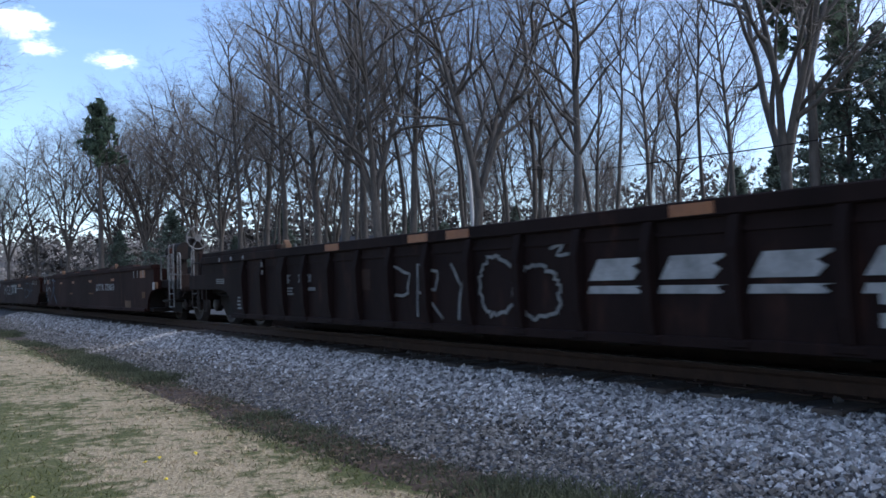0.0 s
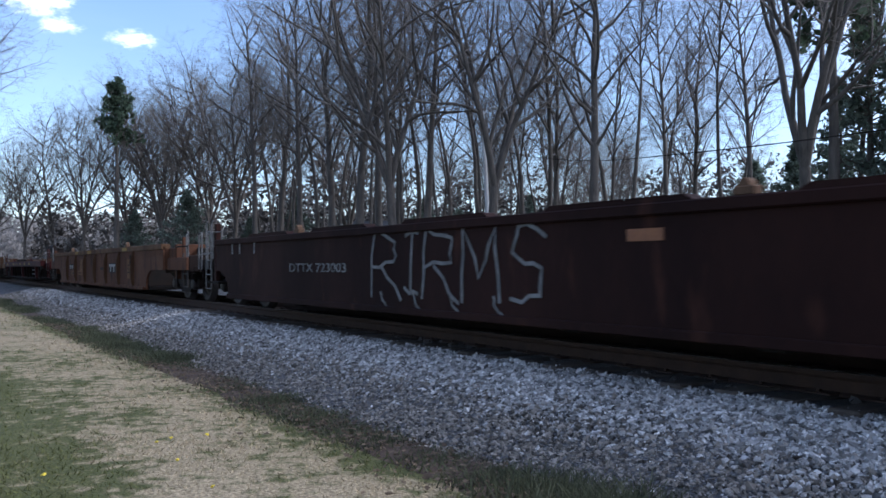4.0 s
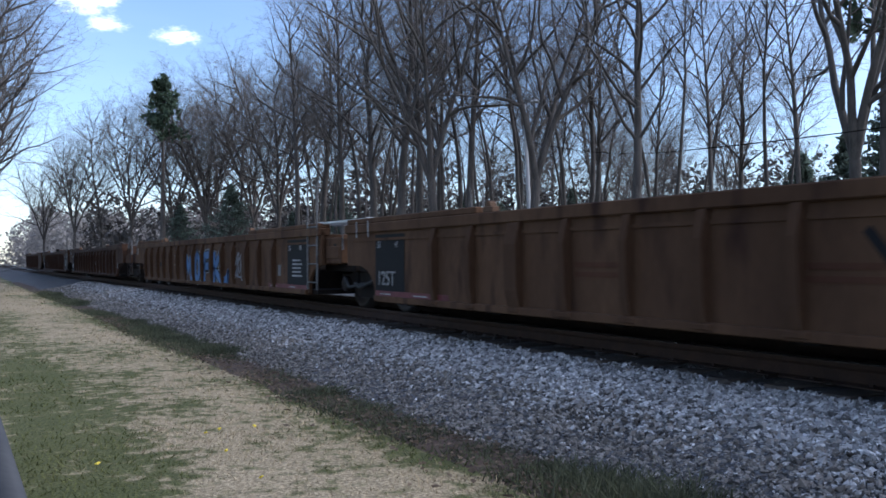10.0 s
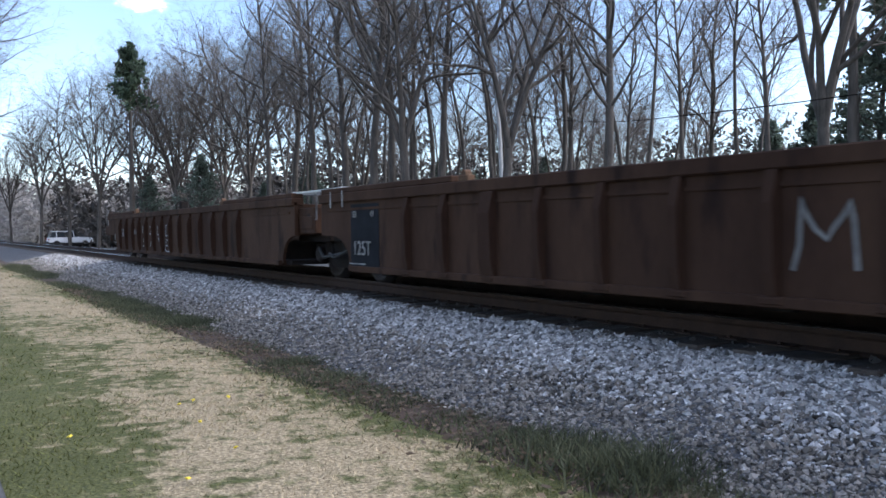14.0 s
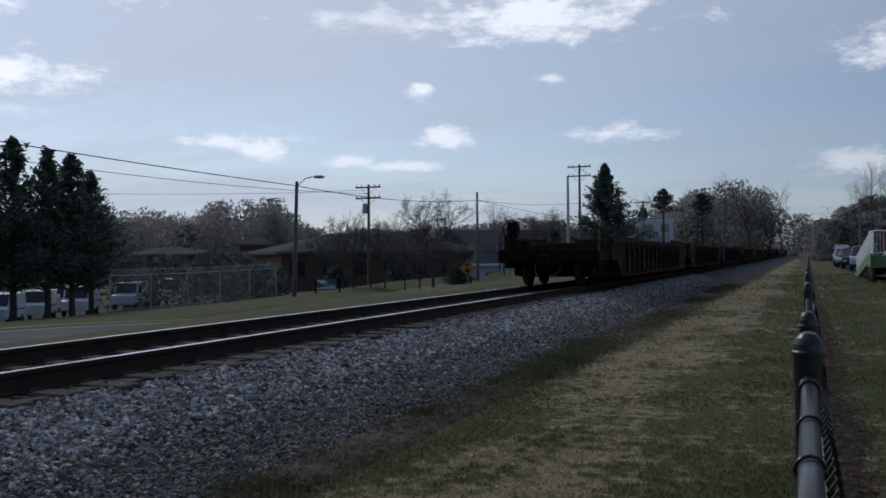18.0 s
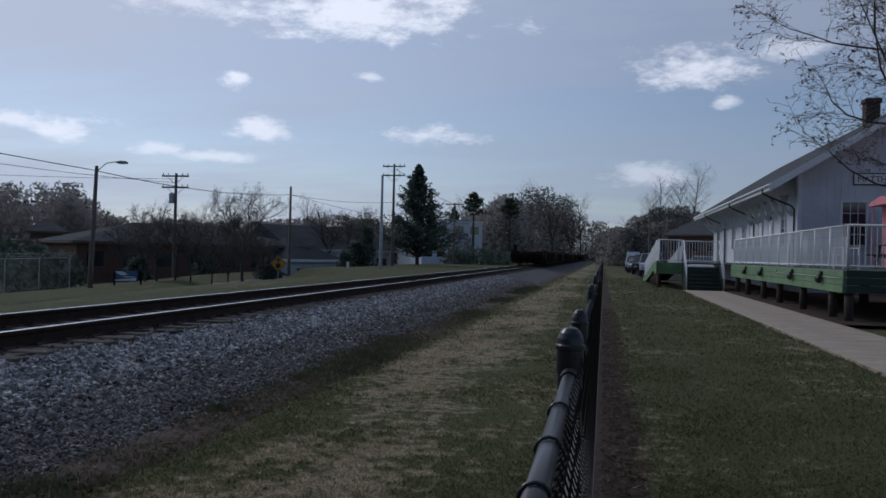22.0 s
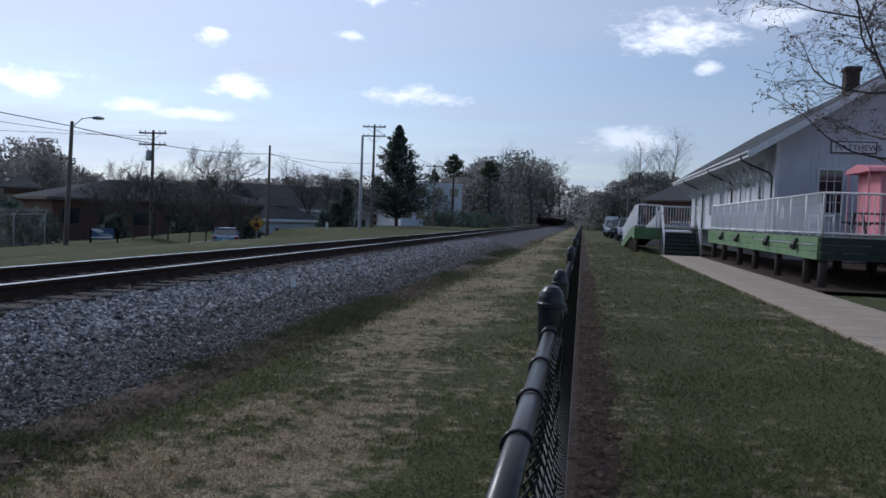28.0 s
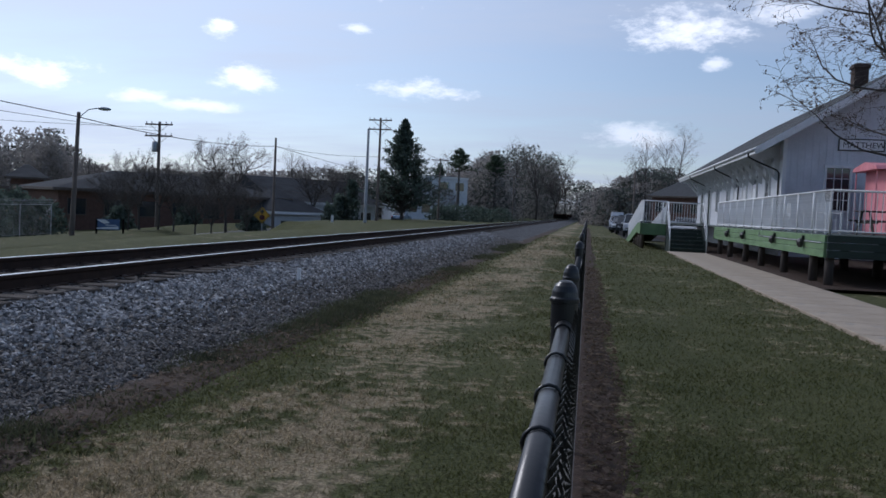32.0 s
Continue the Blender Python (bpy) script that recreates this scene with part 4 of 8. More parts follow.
def side_outline(L, front, rear, top, low):
    """Outline (y, z) of one side: long skirt, arches cut over the trucks. front, rear: skirt end, top end, arch height."""
    (bf, tf, zf), (br, tr_, zr) = front, rear
    h = L / 2
    pts = [(-h + br, low), (h - bf, low)]
    for i in range(1, 7):                       # front arch
        a = radians(15 * i)
        w = min(0.6, bf - tf)
        pts.append((h - bf + w * (1 - math.cos(a)), low + 0.03 + (zf - low - 0.03) * math.sin(a)))
    pts += [(h - tf, zf), (h - tf, top), (-h + tr_, top), (-h + tr_, zr)]
    for i in range(6, 0, -1):
        a = radians(15 * i)
        w = min(0.6, br - tr_)
        pts.append((-h + br - w * (1 - math.cos(a)), low + 0.03 + (zr - low - 0.03) * math.sin(a)))
    return pts


M["fadedyellow"] = mat("faded_yellow_strip", (0.20, 0.12, 0.022), (0.13, 0.08, 0.018), 0.7, 6, 50, 0, spec=0.15)
M["brightblue"] = mat("blue_graffiti_paint", (0.06, 0.135, 0.27), (0.04, 0.09, 0.19), 0.75, 4, 60, 0)
M["bluepanel"] = mat("dark_blue_panel_paint", (0.0065, 0.0078, 0.0125), (0.005, 0.006, 0.009), 0.75, 4, 60, 0.05, spec=0.12)
M["sooty"] = mat("sooty_brown_steel", (0.016, 0.010, 0.0085), (0.010, 0.007, 0.006), 0.85, 3, 40, 0.2, spec=0.1)
M["dullrail"] = mat("grimy_brown_steel", (0.045, 0.036, 0.03), (0.02, 0.016, 0.014), 0.7, 8, 60, 0.05, spec=0.25)
M["wornsteel"] = mat("dull_worn_steel", (0.12, 0.117, 0.115), (0.045, 0.041, 0.038), 0.55, 8, 60, 0.05, spec=0.4)


def end_gear(car, L, sgn, kind, paint, reach, brake, top, style, arch, tall=False):
    """Platform, bulkhead, ladder, coupler and hoses of one end. sgn: +1 front, -1 rear."""
    h = L / 2
    Y = lambda d: sgn * (h - d)

    def ybox(bm, x0, x1, d0, d1, z0, z1, bevel=0.0):
        a, b = sorted((Y(d0), Y(d1)))
        return box(bm, x0, x1, a, b, z0, z1, bevel)

    if kind == "coupler":
        part("end_platform", ybox(ybox(bmesh.new(), -1.38, 1.38, 0.45, reach + 0.2, 0.74, 0.93, 0.02), -1.40, 1.40, 0.40, 0.50, 0.66, 1.02, 0.015), M["sooty"] if style != "red" else paint, car)
        part("centre_sill", ybox(bmesh.new(), -0.28, 0.28, 0.38, 3.6, 0.60, 0.80, 0.02), M["steel_dark"], car)
        part("underframe", ybox(ybox(bmesh.new(), -1.22, 1.22, 0.62, 3.1, 0.62, 0.80, 0.02), -1.32, 1.32, 0.8, 1.0, 0.50, 0.80, 0.02), M["steel_dark"], car)
        part("bulkhead", ybox(bmesh.new(), -HW + 0.06, HW - 0.06, reach, reach + 0.1, 0.72, top - 0.1, 0.01), paint, car)
        # dark instead of car paint: the shade inside the arch is in its colour
        part("well_end_plate", ybox(bmesh.new(), -HW + 0.06, HW - 0.06, arch - 0.02, arch + 0.1, 0.3, 0.9, 0.01), M["steel_dark"], car)
        bm = ybox(bmesh.new(), -0.08, 0.08, -0.02, 0.45, 0.68, 0.83, 0.02)
        ybox(bm, -0.15, 0.15, -0.12, 0.12, 0.62, 0.90, 0.04)
        part("coupler", bm, M["steel_dark"], car)
        for x in (-0.35, 0.4):
            part("air_hose", pipe(bmesh.new(), [(x, Y(0.4), 0.62), (x * 0.9, Y(0.25), 0.42), (x * 0.6, Y(0.08), 0.30), (x * 0.4, Y(-0.06), 0.34)], 0.022, 6), M["tyre"], car)
        part("uncoupling_lever", pipe(bmesh.new(), [(1.35, Y(0.42), 0.55), (1.30, Y(0.34), 0.78), (0.4, Y(0.33), 0.84), (0.1, Y(0.25), 0.95)], 0.014, 6), M["steel_dark"], car)
        for sx in (-1, 1):
            x = sx * 1.41
            if style == "ribbed":
                a, b = sorted((x, x - sx * 0.75))
                part("end_housing", ybox(ybox(bmesh.new(), a, b, reach - 0.6, reach, 0.90, top - 0.10, 0.015), a, b, reach - 0.62, reach - 0.5, 0.5, top - 0.02, 0.01), paint, car)
                part("side_sill", ybox(bmesh.new(), *sorted((x - sx * 0.02, x + sx * 0.05)), 0.42, reach, 0.70, 0.98, 0.01), paint, car)
                part("handrail", pipe(bmesh.new(), [(x, Y(0.48), 0.95), (x, Y(0.48), 1.22), (x, Y(reach - 0.62), 1.22)], 0.015, 6), M["steel_dark"], car)
                part("grab_post", pipe(bmesh.new(), [(x, Y(0.44), 0.7), (x, Y(0.44), 1.48), (x, Y(0.50), 1.53), (x, Y(0.58), 1.48), (x, Y(0.58), 0.98)], 0.016, 6), M["wornsteel"], car)
                part("corner_post", ybox(bmesh.new(), *sorted((x - sx * 0.10, x)), 0.86, 0.94, 0.9, 1.42, 0.01), paint, car)
                part("stirrup", pipe(bmesh.new(), [(x, Y(0.9), 0.72), (x, Y(0.9), 0.28), (x, Y(1.35), 0.28), (x, Y(1.35), 0.72)], 0.012, 6), M["dullrail"], car)
                rails, tops, tone = (0.46, 0.80), 1.0, M["dullrail"]
            elif style == "smooth":
                for d in (0.35, 0.95):
                    part("grab_iron", pipe(bmesh.new(), [(x, Y(d), 0.72), (x, Y(d), 1.42), (x, Y(d + 0.04), 1.47), (x, Y(d + 0.16), 1.47), (x, Y(d + 0.2), 1.42), (x, Y(d + 0.2), 0.72)], 0.017, 6), M["wornsteel"], car, "bright steel grab iron")
                part("handrail", pipe(bmesh.new(), [(x, Y(1.3), 0.93), (x, Y(1.3), 1.45), (x, Y(1.85), 1.45), (x, Y(1.85), 0.93)], 0.016, 6), M["wornsteel"], car)
                part("hand_bar", tube(bmesh.new(), (x, Y(0.4), 1.02), (x, Y(1.3), 1.05), 0.014, n=6), M["wornsteel"], car)
                part("corner_post", ybox(bmesh.new(), *sorted((x - sx * 0.12, x - sx * 0.02)), 1.3, 1.42, 0.5, 1.62, 0.01), paint, car)
                part("deck_step", ybox(bmesh.new(), *sorted((x - sx * 0.3, x + sx * 0.02)), 1.0, 1.7, 0.44, 0.49, 0.01), M["steel_dark"], car)
                rails, tops, tone = (0.85, 1.2), 1.62, M["wornsteel"]
            else:
                part("handrail", pipe(bmesh.new(), [(x, Y(1.35), 0.95), (x, Y(1.35), 1.38), (x, Y(2.05), 1.38), (x, Y(2.05), 0.95)], 0.016, 6), M["wornsteel"], car)
                part("hand_bar", tube(bmesh.new(), (x, Y(1.35), 1.16), (x, Y(2.05), 1.16), 0.014, n=6), M["wornsteel"], car)
                rails, tops, tone = (0.55, 1.0), 1.45, paint
            bm = bmesh.new()
            for d in rails:
                pipe(bm, [(x, Y(d), 0.34), (x, Y(d), tops), (x - sx * 0.02, Y(d) - sgn * 0.03, tops + 0.07)], 0.015, 6)
            for z in (0.34, 0.62, 0.90, 1.18):
                if z < tops:
                    tube(bm, (x, Y(rails[0]), z), (x, Y(rails[1]), z), 0.013, n=6)
            part("ladder", bm, tone, car)
        part("brake_cylinder", tube(bmesh.new(), (1.05, Y(2.3), 0.66), (1.05, Y(2.75), 0.66), 0.13, n=12), M["steel_dark"], car)
        part("brake_lever", pipe(bmesh.new(), [(1.1, Y(2.3), 0.66), (1.12, Y(1.75), 0.56), (1.12, Y(0.8), 0.62)], 0.025, 6), M["steel_dark"], car)
        part("brake_rod", tube(bmesh.new(), (-0.5, Y(1.0), 0.36), (0.6, Y(1.0), 0.36), 0.03, n=6), M["steel_dark"], car)
        part("brake_valve", box(bmesh.new(), 0.45, 0.95, *sorted((Y(1.1), Y(1.42))), 0.97, 1.2, 0.02), M["steel_dark"], car)
        part("valve_pipe", pipe(bmesh.new(), [(0.9, Y(1.1), 1.05), (1.1, Y(0.9), 1.02), (1.2, Y(0.6), 1.0), (0.3, Y(0.5), 0.98)], 0.022, 6), M["steel_dark"], car)
        if brake:
            bm = bmesh.new()
            xb, yb, zb = (0.95, Y(0.62), 1.80) if sgn > 0 else (-1.05, Y(0.42), 1.60)
            for i in range(18):
                a, b = 2 * math.pi * i / 18, 2 * math.pi * (i + 1) / 18
                tube(bm, (xb + 0.24 * math.cos(a), yb, zb + 0.24 * math.sin(a)), (xb + 0.24 * math.cos(b), yb, zb + 0.24 * math.sin(b)), 0.017, n=5)
            for i in range(6):
                a = 2 * math.pi * i / 6
                tube(bm, (xb, yb, zb), (xb + 0.24 * math.cos(a), yb, zb + 0.24 * math.sin(a)), 0.013, n=5)
            lathe(bm, [(0.02, 0.03), (0.07, 0.02), (0.08, -0.05)], 10, pose(xb, yb, zb, 90, 0, 0))
            part("brake_wheel", bm, M["steel_dark"] if sgn < 0 else M["wornsteel"], car)
            bm = bmesh.new()
            box(bm, xb - 0.14, xb + 0.14, *sorted((yb - sgn * 0.04, yb - sgn * 0.26)), 1.36, 1.80, 0.03)
            box(bm, xb - 0.08, xb + 0.08, *sorted((yb - sgn * 0.05, yb - sgn * 0.22)), 0.95, 1.40, 0.02)
            part("brake_housing", bm, M["steel_dark"], car)
            if sgn > 0:
                bm = bmesh.new()
                tube(bm, (0.95, Y(1.55), 1.56), (0.95, Y(2.45), 1.56), 0.20, n=16)
                for d in (1.7, 2.2):
                    box(bm, 0.87, 1.03, *sorted((Y(d), Y(d + 0.08))), 0.92, 1.4)
                part("air_reservoir", bm, M["steel_dark"], car)
    else:
        r2 = reach
        part("bulkhead", ybox(bmesh.new(), -HW + 0.06, HW - 0.06, r2 + 0.05, r2 + 0.15, 0.70, top - 0.1, 0.01), paint, car)
        # dark plate and added filler boxes paint the shade inside the arch
        part("well_end_plate", ybox(bmesh.new(), -HW + 0.06, HW - 0.06, 1.4, 1.5, 0.3, 0.9, 0.01), M["steel_dark"], car)
        part("truck_shroud", ybox(ybox(bmesh.new(), -1.25, 1.25, 0.08, 1.35, 0.60, 0.72, 0.02), -1.1, 1.1, 0.3, 0.42, 0.34, 0.62, 0.02), M["steel_dark"], car)
        bm = ybox(bmesh.new(), -0.5, 0.5, 0.0 if sgn > 0 else 0.06, 2.2, 0.60, 0.88, 0.03)
        ybox(bm, -1.3, 1.3, r2 + 0.1, r2 + 0.5, 0.72, 0.84, 0.02)
        part("articulated_connector", bm, M["steel_dark"], car)
        for sx in (-1, 1):
            a, b = sorted((sx * 1.46, sx * 0.9))
            bm = ybox(bmesh.new(), a, b, 0.14 if sgn > 0 else 0.2, r2 + 0.06, 0.72, top - 0.16, 0.02)
            ybox(bm, *sorted((sx * 1.44, sx * 1.475)), 0.2, r2, 0.80, 1.0, 0.01)
            part("end_post_box", bm, paint, car)
            part("latch_slot", ybox(bmesh.new(), *sorted((sx * 1.45, sx * 1.466)), r2 * 0.45, r2 * 0.45 + 0.08, 0.86, 1.04), M["blackpaint"], car, "dark upright slot")
        for x in (1.44, -1.44):
            part("handrail", pipe(bmesh.new(), [(x, Y(0.5), 0.95), (x, Y(0.12), 0.95), (x, Y(0.12), 1.32), (x, Y(0.5), 1.32)], 0.016, 6), M["wornsteel"], car)
        part("brake_hose", pipe(bmesh.new(), [(1.2, Y(0.6), 0.5), (1.3, Y(0.2), 0.36), (1.2, Y(-0.2), 0.42)], 0.025, 6), M["tyre"], car)
        if tall:
            for sx in (-1, 1):
                x = sx * (HW + 0.03)
                bm = bmesh.new()
                for d in (0.85, 1.28):
                    pipe(bm, [(x, Y(d), 0.3), (x, Y(d), 1.95), (x - sx * 0.03, Y(d), 2.1)], 0.017, 6)
                for k in range(4):
                    tube(bm, (x, Y(0.85), 0.42 + 0.3 * k), (x, Y(1.28), 0.42 + 0.3 * k), 0.014, n=6)
                part("ladder", bm, M["wornsteel"], car, "tall steel ladder with high grab rails")
        if sgn < 0:
            bm = bmesh.new()
            a, b = sorted((Y(0.9), Y(-0.95)))
            for i in range(9):
                box(bm, 1.0 + i * 0.06, 1.02 + i * 0.06, a, b, top + 0.06, top + 0.09)
            box(bm, 1.0, 1.5, a, a + 0.03, top + 0.05, top + 0.1); box(bm, 1.0, 1.5, b - 0.03, b, top + 0.05, top + 0.1)
            part("walkway_grating", bm, M["wornsteel"] if style == "smooth" else M["galv"], car, "bright steel walkway grating")
            for d in (0.45, 0.85):
                part("white_mark", ybox(bmesh.new(), HW + 0.046, HW + 0.052, d + 0.3, d + 0.33, top - 0.2, top + 0.03), M["letter"], car, "short white painted mark")


def unit(name, s_front, s_rear, fe, re, paint, label, style="ribbed", ribs=12, top=1.30, low=0.24, chord=None, brake=(False, False), raised=True, span=None, arch=2.74, reach=None, tall=False):
    """One well unit. s_front, s_rear: where its ends are along the track when the clip starts."""
    L = s_front - s_rear
    car = thing(name, pose(TRACK_X, (s_front + s_rear) / 2, RAIL_Z), label, "freight car", "freight train")
    car["home"] = (s_front + s_rear) / 2
    h = L / 2
    reach = reach or {"ribbed": 1.5, "smooth": 1.95, "red": 1.75}[style]
    df, dr = (reach if fe == "coupler" else 0.75), (reach if re == "coupler" else 0.32)
    bf, br = (arch if fe == "coupler" else 1.3), (arch if re == "coupler" else 1.3)
    chord = chord or paint
    # the red car's recessed sides are much darker than its chord and ends
    sidepaint = CAR["darkred"] if style == "red" else paint
    out = side_outline(L, (bf, df, 0.70), (br, dr, 0.70), top - 0.06, low)
    for sx in (-1, 1):
        lo, hi = sorted((sx * (HW - (0.18 if style == "red" else 0.05)), sx * (HW - (0.13 if style == "red" else 0.0))))
        part("side_panel", slab(bmesh.new(), out, "x", lo, hi), sidepaint, car)
        bm = bmesh.new()
        ch = 0.24 if style == "red" else (0.10 if style == "smooth" else 0.13)
        a, b = sorted((sx * (HW - 0.16), sx * (HW + 0.045)))
        box(bm, a, b, -h + dr, h - df, top - ch, top, 0.012)
        part("top_chord", bm, chord, car)
        bm = bmesh.new()
        a, b = sorted((sx * (HW - 0.1), sx * (HW + 0.05)))
        box(bm, a, b, -h + br + 0.05, h - bf - 0.05, low - 0.03, low + 0.05, 0.008)
        part("bottom_sill", bm, sidepaint, car)
        if style != "smooth":
            bm = bmesh.new()
            a, b = sorted((sx * (HW - 0.01), sx * (HW + 0.018)))
            box(bm, a, b, -h + dr + 0.2, h - df - 0.2, top - 0.25, top - 0.215)
            part("chord_lip", bm, sidepaint, car)
        if raised and style == "ribbed":
            for y0, y1 in ((h - df - 3.7, h - df - 0.05), (-h + dr + 0.05, -h + dr + 3.7)):
                a, b = sorted((sx * (HW - 0.17), sx * (HW + 0.03)))
                part("raised_cap", box(bmesh.new(), a, b, y0, y1, top, top + 0.075, 0.012), chord, car)
    if style in ("ribbed", "red"):
        wid = 0.09
        if style == "ribbed":
            prof = [(HW, top - 0.13), (HW + 0.045, top - 0.13), (HW + 0.10, top - 0.36), (HW + 0.085, low + 0.22), (HW + 0.05, low + 0.05), (HW, low + 0.05)]
        else:
            prof = [(HW - 0.13, top - 0.24), (HW + 0.02, top - 0.24), (HW + 0.0, low + 0.2), (HW - 0.03, low + 0.02), (HW - 0.13, low + 0.02)]
        rib = mesh_of(slab(bmesh.new(), prof, "y", -wid / 2, wid / 2), "rib", chord if style == "ribbed" else sidepaint)
        ribw = mesh_of(slab(bmesh.new(), prof, "y", -0.11, 0.11), "rib", paint)
        y0, y1 = (-h + br + 0.15, h - bf - 0.15) if not span else (span[0] - (s_front + s_rear) / 2, span[1] - (s_front + s_rear) / 2)
        for i in range(ribs):
            y = y0 + (y1 - y0) * i / (ribs - 1)
            wide = style == "red" and i in (0, ribs // 2, ribs - 1) or style == "ribbed" and ribs > 8 and i in (2, ribs - 3)
            share("rib", ribw if wide else rib, car, pose(0, y, 0))
            share("rib", ribw if wide else rib, car, pose(0, y, 0, 0, 0, 180))
        foot = mesh_of(Box(HW - 0.02, HW + 0.065, -0.1, 0.1, low - 0.01, low + 0.045, 0.01), "rib_foot", sidepaint)
        for i in range(ribs):
            share("rib_foot", foot, car, pose(0, y0 + (y1 - y0) * i / (ribs - 1), 0))
    else:
        for y in (h - df - 0.9, h - df - 1.45, h - df - 1.8, -h + dr + 0.95, -h + dr + 1.35, -h + dr + 2.1):
            part("post_mark", Box(HW - 0.002, HW + 0.012, y - 0.014, y + 0.014, top - 0.28, top - 0.1), M["letter"], car, "short white painted post mark")
        bm = bmesh.new()
        for k in range(5):
            yc = -h + br + 2.0 + k * (L - br - bf - 4) / 4
            slab(bm, [(yc - 0.9, top), (yc + 0.9, top), (yc + 0.8, top + 0.05), (yc - 0.8, top + 0.05)], "x", HW - 0.14, HW + 0.02)
        part("container_guide", bm, paint, car)
    bm = Box(-HW + 0.08, HW - 0.08, -h + br - 0.2, h - bf + 0.2, low - 0.02, low + 0.05)
    for i in range(7):
        y = -h + br + (L - br - bf) * (i + 0.5) / 7
        box(bm, -HW + 0.05, HW - 0.05, y - 0.12, y + 0.12, low - 0.06, low + 0.08)
    part("well_floor", bm, M["steel_dark"], car)
    # lifting eye on the chord
    for y in ((h - df - 3.9), (-h + dr + 3.9)):
        bm = lathe(bmesh.new(), [(0.02, -0.04), (0.055, -0.04), (0.055, 0.04), (0.02, 0.04)], 12, pose(HW - 0.05, y, top + 0.075, 0, 90, 0))
        box(bm, HW - 0.1, HW + 0.0, y - 0.10, y + 0.10, top, top + 0.07, 0.01)
        part("interbox_guide", bm, CAR["topcap"] if style != "red" else paint, car)
    end_gear(car, L, 1, fe, paint, df, brake[0], top, style, bf, tall)
    end_gear(car, L, -1, re, paint, dr, brake[1], top, style, br)
    if fe == "coupler":
        bogie(car, h - TRUCK_D)
    bogie(car, -h + (TRUCK_D if re == "coupler" else 0.0))
    return car


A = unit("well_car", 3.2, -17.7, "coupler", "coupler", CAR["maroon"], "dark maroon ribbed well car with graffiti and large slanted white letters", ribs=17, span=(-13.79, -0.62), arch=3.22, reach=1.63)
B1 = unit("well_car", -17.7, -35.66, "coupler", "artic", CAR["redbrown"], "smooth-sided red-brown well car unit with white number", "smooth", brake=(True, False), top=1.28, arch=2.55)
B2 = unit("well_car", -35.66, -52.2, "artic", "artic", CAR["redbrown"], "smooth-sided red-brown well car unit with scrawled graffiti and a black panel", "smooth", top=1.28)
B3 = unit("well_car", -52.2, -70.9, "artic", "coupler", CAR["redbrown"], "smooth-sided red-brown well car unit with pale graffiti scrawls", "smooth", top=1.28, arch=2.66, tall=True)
C = unit("well_car", -70.9, -91.4, "coupler", "coupler", CAR["tan"], "tan well car with few slanted ribs and cream patches", ribs=7, span=(-86.12, -75.83), chord=CAR["orange"], raised=False, arch=3.65, reach=2.0)
D = unit("well_car", -91.4, -109.72, "coupler", "coupler", CAR["red"], "low red well car with much darker recessed side panels", "red", ribs=11, span=(-105.4, -95.2), top=1.04, brake=(True, False), arch=3.2)
E1 = unit("well_car", -109.72, -127.75, "coupler", "artic", CAR["orange"], "weathered ochre ribbed well car unit with black end panel", ribs=15, span=(-124.75, -112.75))
E2 = unit("well_car", -127.75, -144.26, "artic", "artic", CAR["orange"], "weathered ochre ribbed well car unit with red warning stripes", ribs=13, span=(-141.2, -130.8))
E3 = unit("well_car", -144.26, -162.5, "artic", "coupler", CAR["orange"], "weathered ochre ribbed well car unit with blue and white graffiti", ribs=15, span=(-159.55, -147.3), tall=True)
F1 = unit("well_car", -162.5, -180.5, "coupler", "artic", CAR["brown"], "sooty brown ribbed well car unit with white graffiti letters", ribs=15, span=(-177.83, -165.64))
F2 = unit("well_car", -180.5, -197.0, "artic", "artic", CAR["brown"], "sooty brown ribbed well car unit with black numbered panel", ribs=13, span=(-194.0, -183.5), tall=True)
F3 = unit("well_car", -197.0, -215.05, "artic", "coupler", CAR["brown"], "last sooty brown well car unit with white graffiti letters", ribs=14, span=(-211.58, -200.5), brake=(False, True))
TRAIN = [A, B1, B2, B3, C, D, E1, E2, E3, F1, F2, F3]


